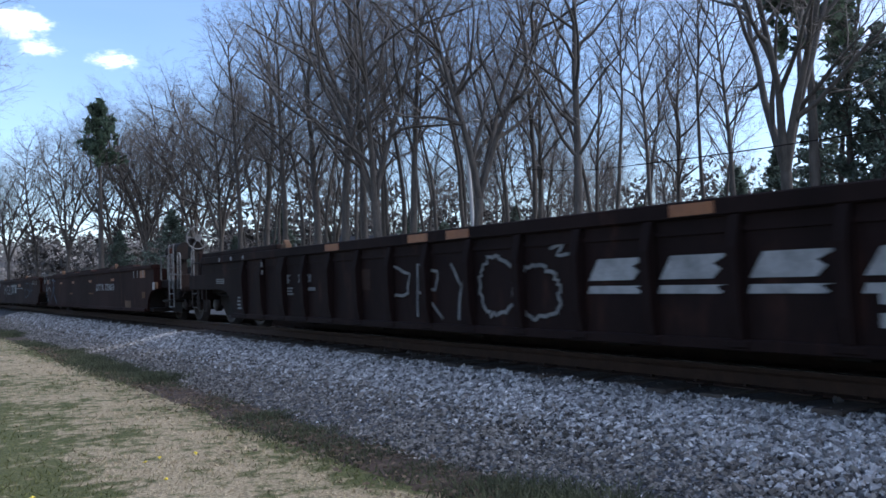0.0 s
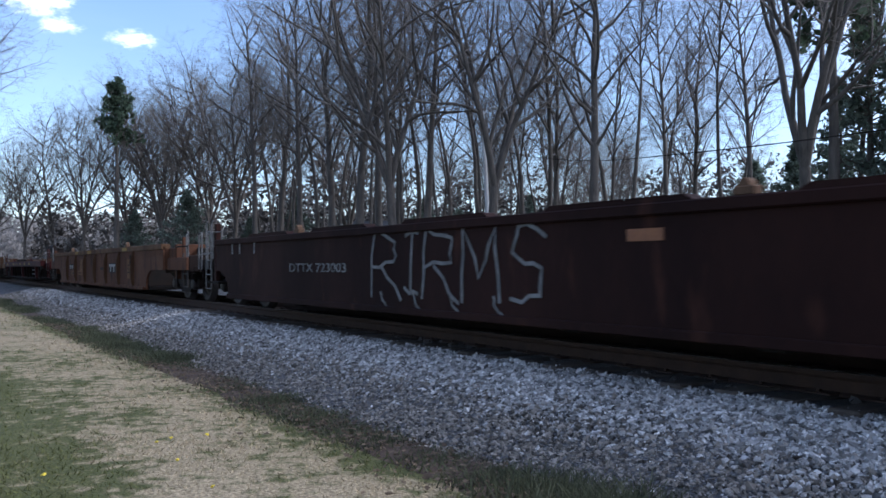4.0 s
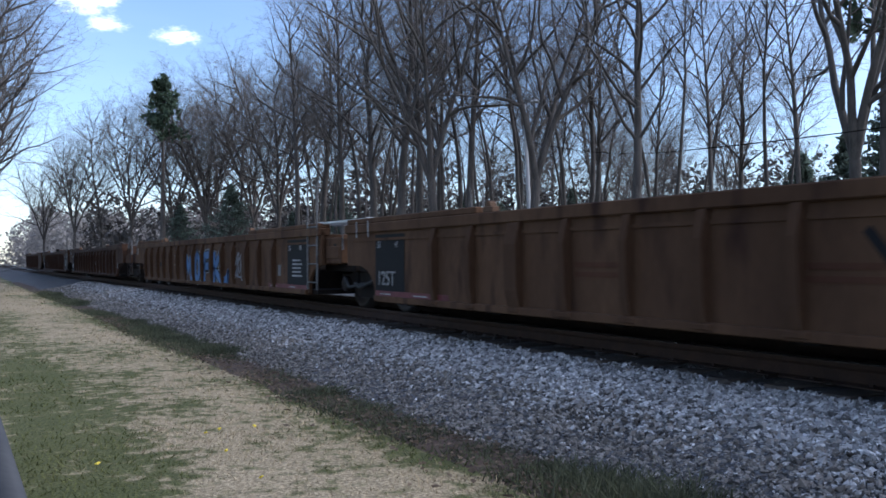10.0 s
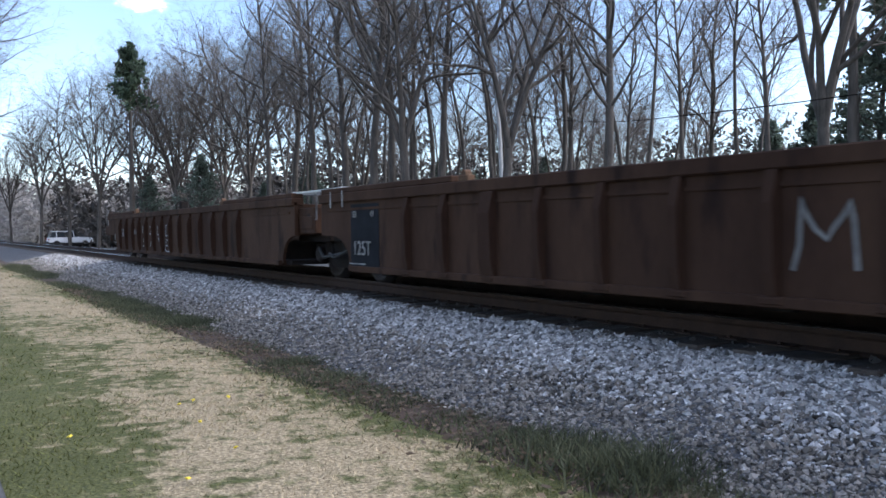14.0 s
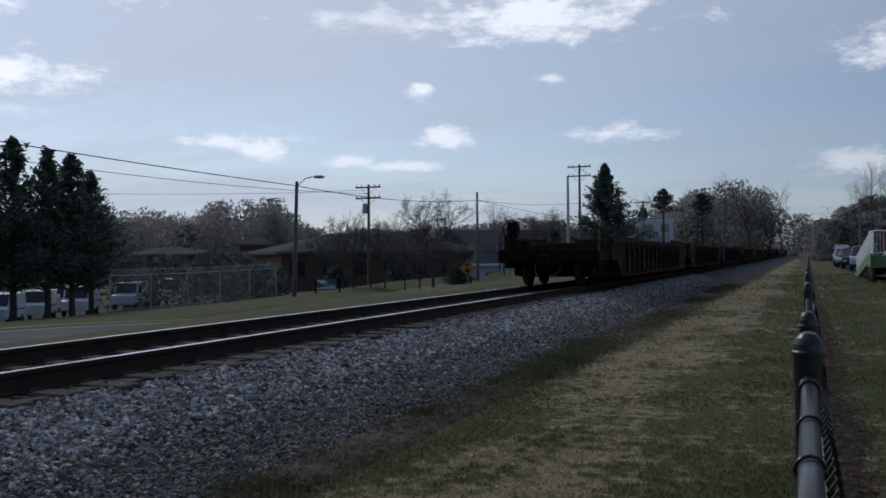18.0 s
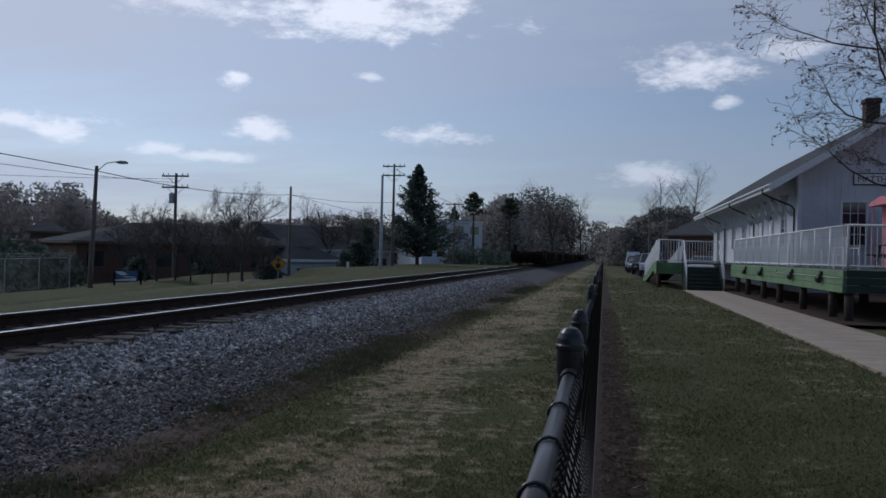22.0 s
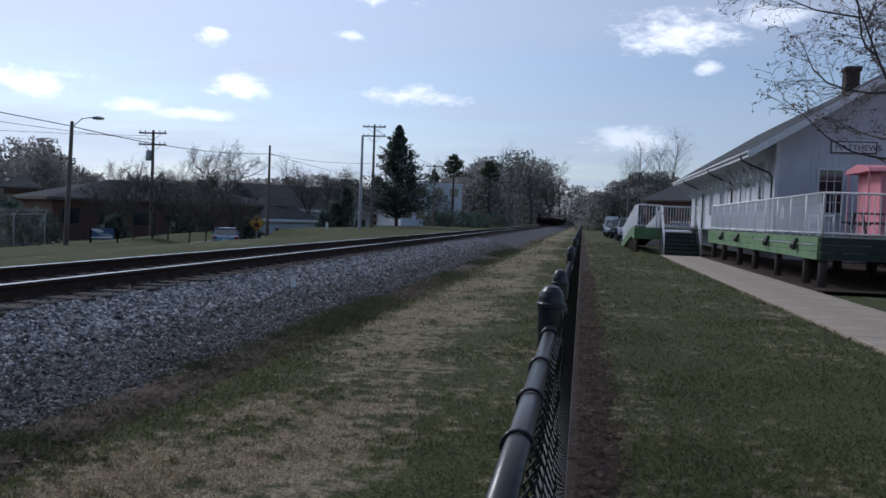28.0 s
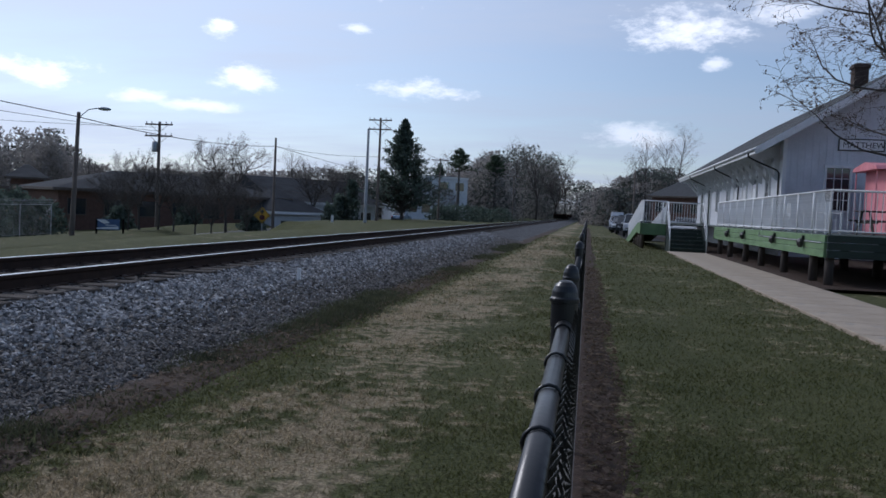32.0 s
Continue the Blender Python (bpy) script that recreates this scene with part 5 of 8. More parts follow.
# ---- lettering and graffiti on the train ----
GLYPH = {"N": [[(0, 0), (0.05, 1), (0.8, 0.05), (0.9, 1)]], "U": [[(0.05, 1), (0.1, 0.05), (0.9, 0.1), (0.85, 0.95)]], "M": [[(0, 0), (0.12, 1), (0.5, 0.35), (0.85, 1), (0.95, 0)]], "I": [[(0.1, 1), (0.9, 0.95)], [(0.55, 0.95), (0.4, 0.05)], [(0.0, 0.1), (0.85, 0.05)]], "L": [[(0.2, 1), (0.05, 0.05), (0.95, 0.15)]],
         "O": [arc(0.5, 0.5, 0.48, 0.48, 90, 450, 16)], "D": [[(0.05, 0), (0.1, 1)], [(0.1, 1), (0.9, 0.95), (1.0, 0.5), (0.8, 0.08), (0.05, 0)]], "E": [[(0.95, 1), (0.2, 0.95), (0.0, 0.02), (0.95, 0.0)], [(0.1, 0.5), (0.75, 0.52)]],
         "S": [[(0.95, 0.9), (0.2, 0.98), (0.1, 0.6), (0.85, 0.45), (0.75, 0.08), (0.0, 0.05)]], "A": [[(0.0, 0), (0.55, 1), (0.75, 0)], [(0.2, 0.4), (0.85, 0.45)]], "V": [[(0.0, 1), (0.55, 0), (0.9, 1)]], "W": [[(0, 1), (0.25, 0), (0.5, 0.7), (0.75, 0), (1, 1)]], "Y": [[(0, 1), (0.5, 0.5), (0.9, 1)], [(0.5, 0.5), (0.35, -0.2)]],
         "C": [arc(0.55, 0.5, 0.5, 0.5, 40, 320, 12)], "R": [[(0, 0), (0.1, 1), (0.8, 0.85), (0.75, 0.5), (0.1, 0.45)], [(0.35, 0.45), (0.95, -0.05)]], "F": [[(0.9, 1), (0.15, 0.98), (0.05, 0)], [(0.1, 0.55), (0.7, 0.55)]], "H": [[(0.05, 0), (0.1, 1)], [(0.85, 0), (0.9, 1)], [(0.1, 0.5), (0.88, 0.5)]], "K": [[(0.05, 0), (0.1, 1)], [(0.85, 1), (0.1, 0.45), (0.95, 0)]], "P": [[(0, 0), (0.08, 1), (0.85, 0.85), (0.75, 0.5), (0.05, 0.42)]]}
SOFTPAINT = mat("thin_pale_spray", (0.17, 0.165, 0.16), (0.08, 0.078, 0.075), 0.75, 5, 60, 0)
rg = random.Random(3)


def home(car):
    return car["home"]


def scrawl(car, shapes, s, z, w, h, material, width, name="graffiti", label="", wob=0.03, lift=0.0):
    """Strokes in a unit box, w wide and h high, with the left foot at s along the train and z over the rail."""
    for pts in shapes:
        fine = []
        for (a, b) in zip(pts, pts[1:]):
            for k in range(3):
                f = k / 3
                fine.append((s - home(car) + w * (a[0] + (b[0] - a[0]) * f + rg.gauss(0, wob)), z + h * (a[1] + (b[1] - a[1]) * f + rg.gauss(0, wob))))
        fine.append((s - home(car) + w * pts[-1][0], z + h * pts[-1][1]))
        part(name, stroke(bmesh.new(), fine, width, pose(HW + 0.007 + lift, 0, 0, 0, 0, 90)), material, car, label)


def plate(car, s0, s1, z0, z1, material, name="patch", label="", lift=0.0):
    return part(name, Box(HW - 0.01, HW + 0.006 + lift, s0 - home(car), s1 - home(car), z0, z1), material, car, label)


def words(car, text, s, z, size, material, squash=1.0, lift=0.0):
    bm = text_bm(text, size, 0.003, squash)
    bmesh.ops.transform(bm, matrix=pose(HW + 0.010 + lift, s - home(car), z, 0, 0, 90), verts=bm.verts)
    return part("lettering", bm, material, car)


def bars(car, s, z, w, rows, h, material, gap=1.7):
    for i in range(rows):
        part("writing_bar", Box(HW - 0.01, HW + 0.008, s - home(car), s - home(car) + w * (0.75 + 0.25 * rg.random()), z + i * h * gap, z + i * h * gap + h), material, car)


def slant(car, s0, s1, z0, z1, material, lean=0.12, name="letter_block"):
    """A plain leaning block with a notch: stands for one letter of a company name."""
    m = (z0 + z1) / 2
    a, b = s0 - home(car), s1 - home(car)
    bm = slab(bmesh.new(), [(a, z0), (b - 0.05, z0), (b + lean * 0.5 - 0.03, m - 0.02), (b + lean * 0.4 - 0.09, m + 0.02), (b + lean, z1), (a + lean, z1)], "x", HW - 0.005, HW + 0.007)
    return part(name, bm, material, car)


def decorate():
    # first car: slanted company letters, underlines, scrawl
    for s0 in (-5.46, -4.66, -3.83, -2.99):
        slant(A, s0, s0 + 0.56, 0.72, 0.90, M["letter"])
        slant(A, s0 - 0.02, s0 + 0.62, 0.61, 0.675, M["letter"], 0.03, "underline")
    bars(A, -2.9, 0.40, 0.9, 2, 0.09, M["letter"], 1.6)
    for g, s0, z0, w0, h0 in (("P", -8.9, 0.32, 0.55, 0.62), ("R", -8.3, 0.38, 0.55, 0.55), ("Y", -7.6, 0.45, 0.4, 0.5), ("C", -7.1, 0.40, 0.6, 0.58), ("O", -6.55, 0.38, 0.75, 0.5)):
        scrawl(A, GLYPH[g], s0, z0, w0, h0, SOFTPAINT, 0.035)
    scrawl(A, [[(0, 0.8), (0.6, 1.0), (0.3, 0.45), (1, 0.5)]], -5.95, 0.86, 0.3, 0.2, SOFTPAINT, 0.03)
    for s0 in (-4.5, -7.6, -8.4, -10.6):
        part("reflector", Box(HW + 0.04, HW + 0.05, s0 - home(A), s0 + 0.42 - home(A), 1.19, 1.28), M["orange"], A, "orange reflector strip")
    bars(A, -7.2, 1.20, 0.7, 1, 0.06, M["letter"])
    for k, t in enumerate(("53", "48", "45")):
        words(A, t, -15.0 + 0.6 * k, 1.19, 0.07, M["letter"], 1.0, 0.05)
    bars(A, -15.3, 0.80, 0.45, 3, 0.02, SOFTPAINT); bars(A, -14.2, 0.36, 0.5, 4, 0.03, SOFTPAINT, 2.0)
    slant(A, -12.31, -11.93, 0.77, 0.90, SOFTPAINT, 0.04); words(A, "211600", -11.62, 0.78, 0.12, SOFTPAINT, 0.95)
    bars(A, -12.2, 0.60, 0.4, 3, 0.025, SOFTPAINT); bars(A, -11.5, 0.66, 0.5, 1, 0.05, SOFTPAINT)
    plate(A, -9.82, -9.41, 0.66, 0.92, CAR["maroonpatch"], "repaint_patch")
    words(A, "20", -12.85, 1.04, 0.08, SOFTPAINT, 0.8, 0.09); words(A, "40", -12.85, 0.92, 0.08, SOFTPAINT, 0.8, 0.09)
    # smooth red-brown three-unit car
    words(B1, "DTTX 723003", -25.85, 0.72, 0.185, M["letter"], 1.52)
    plate(B1, -20.85, -20.4, 1.0, 1.17, M["orange"], label="faded orange patch")
    plate(B1, -22.37, -21.8, 0.27, 0.46, CAR["topcap"]); plate(B1, -20.7, -20.4, 0.52, 0.67, CAR["orange"])
    plate(B1, -19.75, -19.62, 0.72, 0.88, M["letter"]); plate(B1, -19.5, -19.32, 0.74, 0.88, M["creampatch"])
    for s0 in (-23.95, -26.9, -29.6, -31.8):
        plate(B1, s0, s0 + 0.38, 0.96, 1.03, M["orange"], "reflector")
    plate(B1, -26.9, -26.3, 0.62, 0.66, M["creampatch"], "tape_mark"); plate(B1, -30.0, -29.5, 0.62, 0.67, M["creampatch"], "tape_mark")
    scrawl(B1, [arc(0.5, 0.5, 0.5, 0.5, 60, 330, 12)], -34.8, 0.4, 0.7, 0.6, M["sprayblue"], 0.03)
    words(B1, "125T", -35.28, 1.02, 0.12, M["letter"])
    words(B2, "125T", -51.96, 1.03, 0.12, M["letter"]); plate(B2, -51.23, -50.83, 0.96, 1.12, M["orange"], label="faded orange patch"); plate(B2, -51.44, -51.30, 0.77, 0.94, M["letter"], "notice")
    plate(B1, -34.6, -34.25, 0.98, 1.14, M["orange"]); plate(B1, -34.75, -34.65, 0.72, 0.88, M["letter"], "notice")
    scrawl(B1, [arc(0.5, 0.5, 0.5, 0.5, 30, 260, 12)], -34.5, 0.35, 0.8, 0.5, SOFTPAINT, 0.04)
    scrawl(B1, [[(0, 0), (0.45, 0.5), (1.0, 0.0)], [(0.2, 1.0), (0.75, 0.85), (0.6, 0.55), (0.4, 0.5), (0.9, 0.05)], [(0.42, 0.6), (0.5, 0.8), (0.58, 0.62), (0.42, 0.6)]], -33.9, 0.3, 1.4, 0.85, M["sprayblue"], 0.035)
    plate(B2, -45.3, -43.2, 0.62, 1.12, M["blackpaint"], "black_panel")
    for k in range(2):
        b0 = -45.2 + 0.62 * k
        plate(B2, b0, b0 + 0.56, 0.96, 1.06, M["letter"], "emblem_bar", lift=0.004); plate(B2, b0 + 0.2, b0 + 0.38, 0.68, 0.96, M["letter"], "emblem_bar", lift=0.004)
    slant(B2, -43.95, -43.45, 0.68, 1.06, M["letter"], 0.1, "emblem_block")
    scrawl(B2, [[(0, 0.5), (0.4, 0.55), (1, 0.5)]], -43.5, 0.78, 2.2, 0.2, M["spray"], 0.03)
    for g, s0, w0 in (("W", -48.1, 0.6), ("Y", -47.45, 0.4), ("S", -47.0, 0.42), ("C", -46.5, 0.42), ("R", -46.0, 0.42), ("L", -45.5, 0.45), ("V", -44.95, 0.4)):
        scrawl(B2, GLYPH[g], s0, 0.62, w0, 0.42, M["spray"], 0.028)
    for g, s0 in (("E", -40.6), ("S", -40.0), ("A", -39.4), ("P", -38.8)):
        scrawl(B2, GLYPH[g], s0, 0.5, 0.55, 0.6, M["sprayblue"], 0.03)
    plate(B2, -42.8, -42.0, 0.95, 1.08, M["orange"]); plate(B2, -46.9, -46.5, 0.98, 1.06, M["orange"])
    for g, s0, w0 in (("R", -62.6, 0.85), ("I", -61.7, 0.35), ("R", -61.3, 0.8), ("M", -60.5, 0.75), ("S", -59.6, 0.6)):
        scrawl(B3, GLYPH[g], s0, 0.42, w0, 0.78, SOFTPAINT, 0.04)
    for k in range(4):
        scrawl(B3, [[(0, 1), (0.15, 0.5), (0.6, 0)]], -62.3 + 0.8 * k, 0.26, 0.3, 0.2, SOFTPAINT, 0.03)
    for g, s0, w0 in (("P", -55.4, 0.26), ("N", -55.15, 0.22), ("I", -54.95, 0.16), ("E", -54.8, 0.22), ("R", -54.62, 0.25)):
        scrawl(B3, GLYPH[g], s0, 0.52 + 0.04 * (g in "PE"), w0, 0.50, M["spray"], 0.026, wob=0.05)
    scrawl(B3, [[(0.0, 0.4), (1.0, 0.55), (0.4, 0.9)]], -54.5, 0.68, 0.3, 0.3, M["spray"], 0.024)
    words(B3, "DTTX 723003", -65.3, 0.70, 0.13, SOFTPAINT, 1.9)
    plate(B3, -54.40, -54.04, 0.93, 1.09, M["orange"], label="faded orange patch"); plate(B3, -58.0, -57.6, 0.98, 1.08, M["orange"])
    # tan car
    plate(C, -76.55, -75.97, 0.47, 0.97, M["creampatch"], "cream_patch")
    words(C, "53", -76.5, 0.60, 0.26, M["blackpaint"], 0.95)
    plate(C, -78.95, -77.55, 0.61, 0.88, M["blackpaint"], "black_panel")
    for k in range(2):
        b0 = -78.88 + 0.42 * k
        plate(C, b0, b0 + 0.38, 0.78, 0.85, M["letter"], "emblem_bar", lift=0.004); plate(C, b0 + 0.13, b0 + 0.25, 0.64, 0.78, M["letter"], "emblem_bar", lift=0.004)
    slant(C, -78.02, -77.7, 0.64, 0.85, M["letter"], 0.06, "emblem_block")
    plate(C, -85.8, -84.5, 0.695, 0.87, M["blackpaint"], "black_panel")
    words(C, "DTTX 680979", -85.74, 0.715, 0.125, M["letter"], 1.12, 0.002)
    plate(C, -85.4, -84.45, 0.50, 0.63, M["creampatch"], "cream_patch"); bars(C, -85.2, 0.53, 0.6, 1, 0.05, M["blackpaint"])
    plate(C, -84.05, -82.85, 0.51, 0.65, M["creampatch"], "cream_patch"); plate(C, -83.72, -83.27, 0.652, 1.02, M["creampatch"], "cream_patch")
    scrawl(C, [arc(0.5, 0.5, 0.5, 0.5, 0, 360, 18), [(0.1, 0.45), (0.9, 0.45)]], -83.66, 0.72, 0.34, 0.28, CAR["tan"], 0.02, "emblem_ring", wob=0)
    bars(C, -83.95, 0.55, 0.95, 1, 0.05, CAR["tan"]); bars(C, -80.2, 0.68, 0.5, 1, 0.08, M["blackpaint"])
    words(C, "20", -75.86, 0.98, 0.11, M["blackpaint"], 0.8, 0.09); words(C, "40", -75.86, 0.84, 0.11, M["blackpaint"], 0.8, 0.09)
    plate(C, -86.6, -86.25, 0.7, 0.95, M["creampatch"]); plate(C, -86.7, -85.9, 0.32, 0.40, CAR["orange"])
    for s0 in (-84.4, -82.1, -77.0):
        part("reflector", Box(HW + 0.04, HW + 0.05, s0 - home(C), s0 + 0.55 - home(C), 1.19, 1.28), M["fadedyellow"], C, "faded yellow strip")
    # red car
    for s0 in (-97.2, -99.06, -100.82, -103.95, -106.8):
        part("reflector", Box(HW + 0.04, HW + 0.05, s0 - home(D), s0 + 0.42 - home(D), 0.87, 0.97), M["fadedyellow"], D, "faded yellow strip")
    for k in range(14):
        part("writing_bar", Box(HW + 0.04, HW + 0.05, -103.4 + 0.14 * k - home(D), -103.31 + 0.14 * k - home(D), 0.88, 0.94), CAR["topcap"], D)
    bars(D, -96.1, 0.45, 0.6, 2, 0.02, M["letter"], 9)
    # ochre three-unit car
    words(E1, "DTTX 786831", -116.55, 0.77, 0.13, M["letter"], 1.05)
    def end_marks(car, s0, s1, num, stripe, field=M["blackpaint"]):
        lo, hi = min(s0, stripe), max(s1, stripe)
        red = hi - lo > s1 - s0
        plate(car, s0, s1, 0.36 if red else 0.255, 1.13, field, "dark_panel")
        if red:
            plate(car, lo, hi, 0.245, 0.36, M["redstripe"], "red_stripe")
        if num:
            words(car, num, s0 + 0.08, 0.44, 0.20, M["letter"], 0.95, 0.004)
        else:
            bars(car, s0 + 0.25, 0.5, 0.5, 5, 0.03, M["letter"], 2.2)
        words(car, "53", s0 + 0.08, 0.95, 0.09, M["letter"], 0.9, 0.004); words(car, "41" if num else "48", s0 + 0.62, 0.95, 0.09, M["letter"], 0.9, 0.004)
        bars(car, lo + 0.15, 0.27, 0.35, 2, 0.018, M["letter"], 2.2); bars(car, hi - 0.9, 0.27, 0.4, 2, 0.018, M["letter"], 2.2)
    end_marks(E1, -126.42, -125.60, "125T", -124.2)
    end_marks(E2, -130.09, -129.06, "", -131.17)
    end_marks(E2, -142.94, -142.05, "125T", -140.9)
    end_marks(E3, -146.61, -145.62, "", -147.69)
    end_marks(F1, -179.18, -178.37, "125T", -178.37, M["bluepanel"])
    end_marks(F2, -182.91, -181.85, "", -182.91, M["bluepanel"])
    end_marks(F2, -195.65, -194.80, "125T", -194.80, M["bluepanel"])
    plate(E1, -114.58, -112.53, 0.245, 0.36, M["redstripe"], "red_stripe"); bars(E1, -114.1, 0.27, 0.4, 2, 0.018, M["letter"], 2.2); bars(E1, -113.3, 0.27, 0.4, 2, 0.018, M["letter"], 2.2)
    for s0 in (-123.6, -122.0, -120.2, -138.5, -136.0):
        bars(E1 if s0 > -127 else E2, s0, 0.62, 0.8, 2, 0.045, CAR["tan"], 2.0)
    scrawl(E2, [[(0, 1), (0.5, 0), (1, 1)]], -135.5, 0.55, 0.7, 0.4, M["blackpaint"], 0.07)
    words(E2, "53", -130.75, 0.62, 0.22, CAR["brown"], 0.95)
    words(E1, "53", -113.99, 0.55, 0.22, CAR["brown"], 0.95)
    for g, s0, w0 in (("M", -154.45, 0.85), ("O", -153.45, 0.65), ("F", -152.6, 0.75), ("K", -151.7, 0.85)):
        scrawl(E3, GLYPH[g], s0 + 0.1, 0.32, w0 - 0.2, 0.58, M["spray"], 0.30, "graffiti_outline", "pale outline of a graffiti letter", 0.008)
        scrawl(E3, GLYPH[g], s0 + 0.1, 0.32, w0 - 0.2, 0.58, M["blackpaint"], 0.25, "graffiti_shade", wob=0.008, lift=0.003)
        scrawl(E3, GLYPH[g], s0 + 0.09, 0.33, w0 - 0.2, 0.58, M["brightblue"], 0.17, "graffiti_letter", "blue graffiti letter", 0.008, 0.006)
    scrawl(E3, [arc(0.3, 0.6, 0.6, 0.45, 200, 360, 8), [(0.9, 0.6), (0.8, 0.0)]], -150.85, 0.3, 0.45, 0.4, M["brightblue"], 0.14, "graffiti_letter", "blue graffiti tail", 0.01)
    for k in range(2):
        for g, s0 in (("W", -149.95), ("M", -149.75), ("L", -149.5)):
            scrawl(E3, GLYPH[g], s0, 0.68 - 0.26 * k, 0.34, 0.26, M["spray"], 0.032)
    scrawl(E3, [[(0, 1), (0.7, 0.6), (1, 0)]], -149.9, 0.34, 0.6, 0.14, M["spray"], 0.03)
    for g, s0 in (("S", -155.7), ("M", -155.5), ("E", -155.3)):
        scrawl(E3, GLYPH[g], s0, 0.66, 0.22, 0.24, SOFTPAINT, 0.022)
    plate(E3, -157.6, -157.2, 0.62, 0.74, M["blackpaint"], "black_panel"); bars(E3, -153.9, 1.205, 1.6, 1, 0.05, M["blackpaint"])
    # brown three-unit car
    for g, s0, z0, w0, h0 in (("M", -174.07, 0.43, 0.56, 0.38), ("I", -173.27, 0.48, 0.52, 0.30), ("L", -172.12, 0.44, 0.44, 0.44), ("O", -171.37, 0.49, 0.58, 0.38), ("U", -170.49, 0.46, 0.36, 0.36), ("E", -169.68, 0.34, 0.50, 0.36)):
        scrawl(F1, GLYPH[g], s0, z0, w0, h0, SOFTPAINT, 0.04)
    words(F1, "DTTX", -169.57, 0.75, 0.13, SOFTPAINT, 0.9); words(F1, "785011", -168.94, 0.75, 0.13, SOFTPAINT, 0.9)
    words(F1, "53", -166.6, 0.60, 0.2, CAR["maroon"], 0.95)
    for g, s0 in (("M", -188.6), ("L", -187.4), ("A", -186.25), ("I", -185.1), ("E", -184.3)):
        scrawl(F2, GLYPH[g], s0, 0.5, 0.5, 0.45, SOFTPAINT, 0.035)
    for g, s0, z0, h0 in (("M", -208.72, 0.76, 0.18), ("S", -208.66, 0.40, 0.21), ("I", -207.92, 0.72, 0.19), ("A", -207.82, 0.42, 0.24), ("L", -207.08, 0.69, 0.23), ("V", -206.92, 0.40, 0.24), ("D", -206.18, 0.68, 0.26), ("E", -206.2, 0.32, 0.26)):
        scrawl(F3, GLYPH[g], s0, z0, 0.40, h0, M["spray"], 0.033)
    scrawl(F3, [[(0, 0.1), (0.9, 0.0)]], -206.25, 0.26, 0.5, 0.06, M["spray"], 0.04)
    for g, s0 in (("S", -211.50), ("A", -211.37), ("M", -211.25), ("E", -211.12), ("K", -211.01)):
        scrawl(F3, GLYPH[g], s0, 0.66, 0.13, 0.22, M["spray"], 0.02)
    scrawl(F3, [arc(0.5, 0.72, 0.45, 0.28, 60, 420, 12), arc(0.45, 0.25, 0.4, 0.25, 0, 360, 12)], -211.08, 0.36, 0.16, 0.32, M["spray"], 0.022)
    words(F3, "DTTX", -210.40, 0.73, 0.13, SOFTPAINT, 0.95); words(F3, "785011", -209.87, 0.73, 0.13, SOFTPAINT, 0.92)
    plate(F3, -212.62, -212.49, 0.55, 0.72, SOFTPAINT, "notice")
    for car in (E1, E3, F1):
        plate(car, home(car) + 6.25, home(car) + 6.4, 0.5, 0.7, SOFTPAINT, "notice")


decorate()

# ---- station building and platform ----
DECK_Z = 1.26


def railing(name, a, b, label, z0=DECK_Z, z1=None, high=1.1, gap=0.13, slope_posts=True):
    """White pipe railing from a to b (x, y), foot heights z0 and z1."""
    z1 = z0 if z1 is None else z1
    ob = thing(name, pose(0, 0, 0), label, "railing", "white platform railings")
    A0, B0 = Vector((*a, z0)), Vector((*b, z1))
    up = Vector((0, 0, 1))
    n = max(1, round((B0 - A0).length / 1.75))
    part("top_rail", tube(bmesh.new(), A0 + up * high, B0 + up * high, 0.028, n=8), M["white"], ob, smooth=True)
    part("bottom_rail", tube(bmesh.new(), A0 + up * 0.1, B0 + up * 0.1, 0.022, n=8), M["white"], ob, smooth=True)
    for i in range(n + 1):
        p = A0.lerp(B0, i / n)
        part("post", tube(bmesh.new(), p, p + up * high, 0.028, n=8), M["white"], ob, smooth=True)
    m = int((B0 - A0).length / gap)
    bal = mesh_of(tube(bmesh.new(), (0, 0, 0.1), (0, 0, high), 0.011, n=5), "baluster", M["white"])
    for i in range(1, m):
        share("baluster", bal, ob, Matrix.Translation(A0.lerp(B0, i / m)))
    return ob


M["darkpile"] = mat("weathered_pile", (0.075, 0.06, 0.05), (0.045, 0.037, 0.032), 0.9, 2, 30, 0.4, stretch=(5, 5, 0.4))


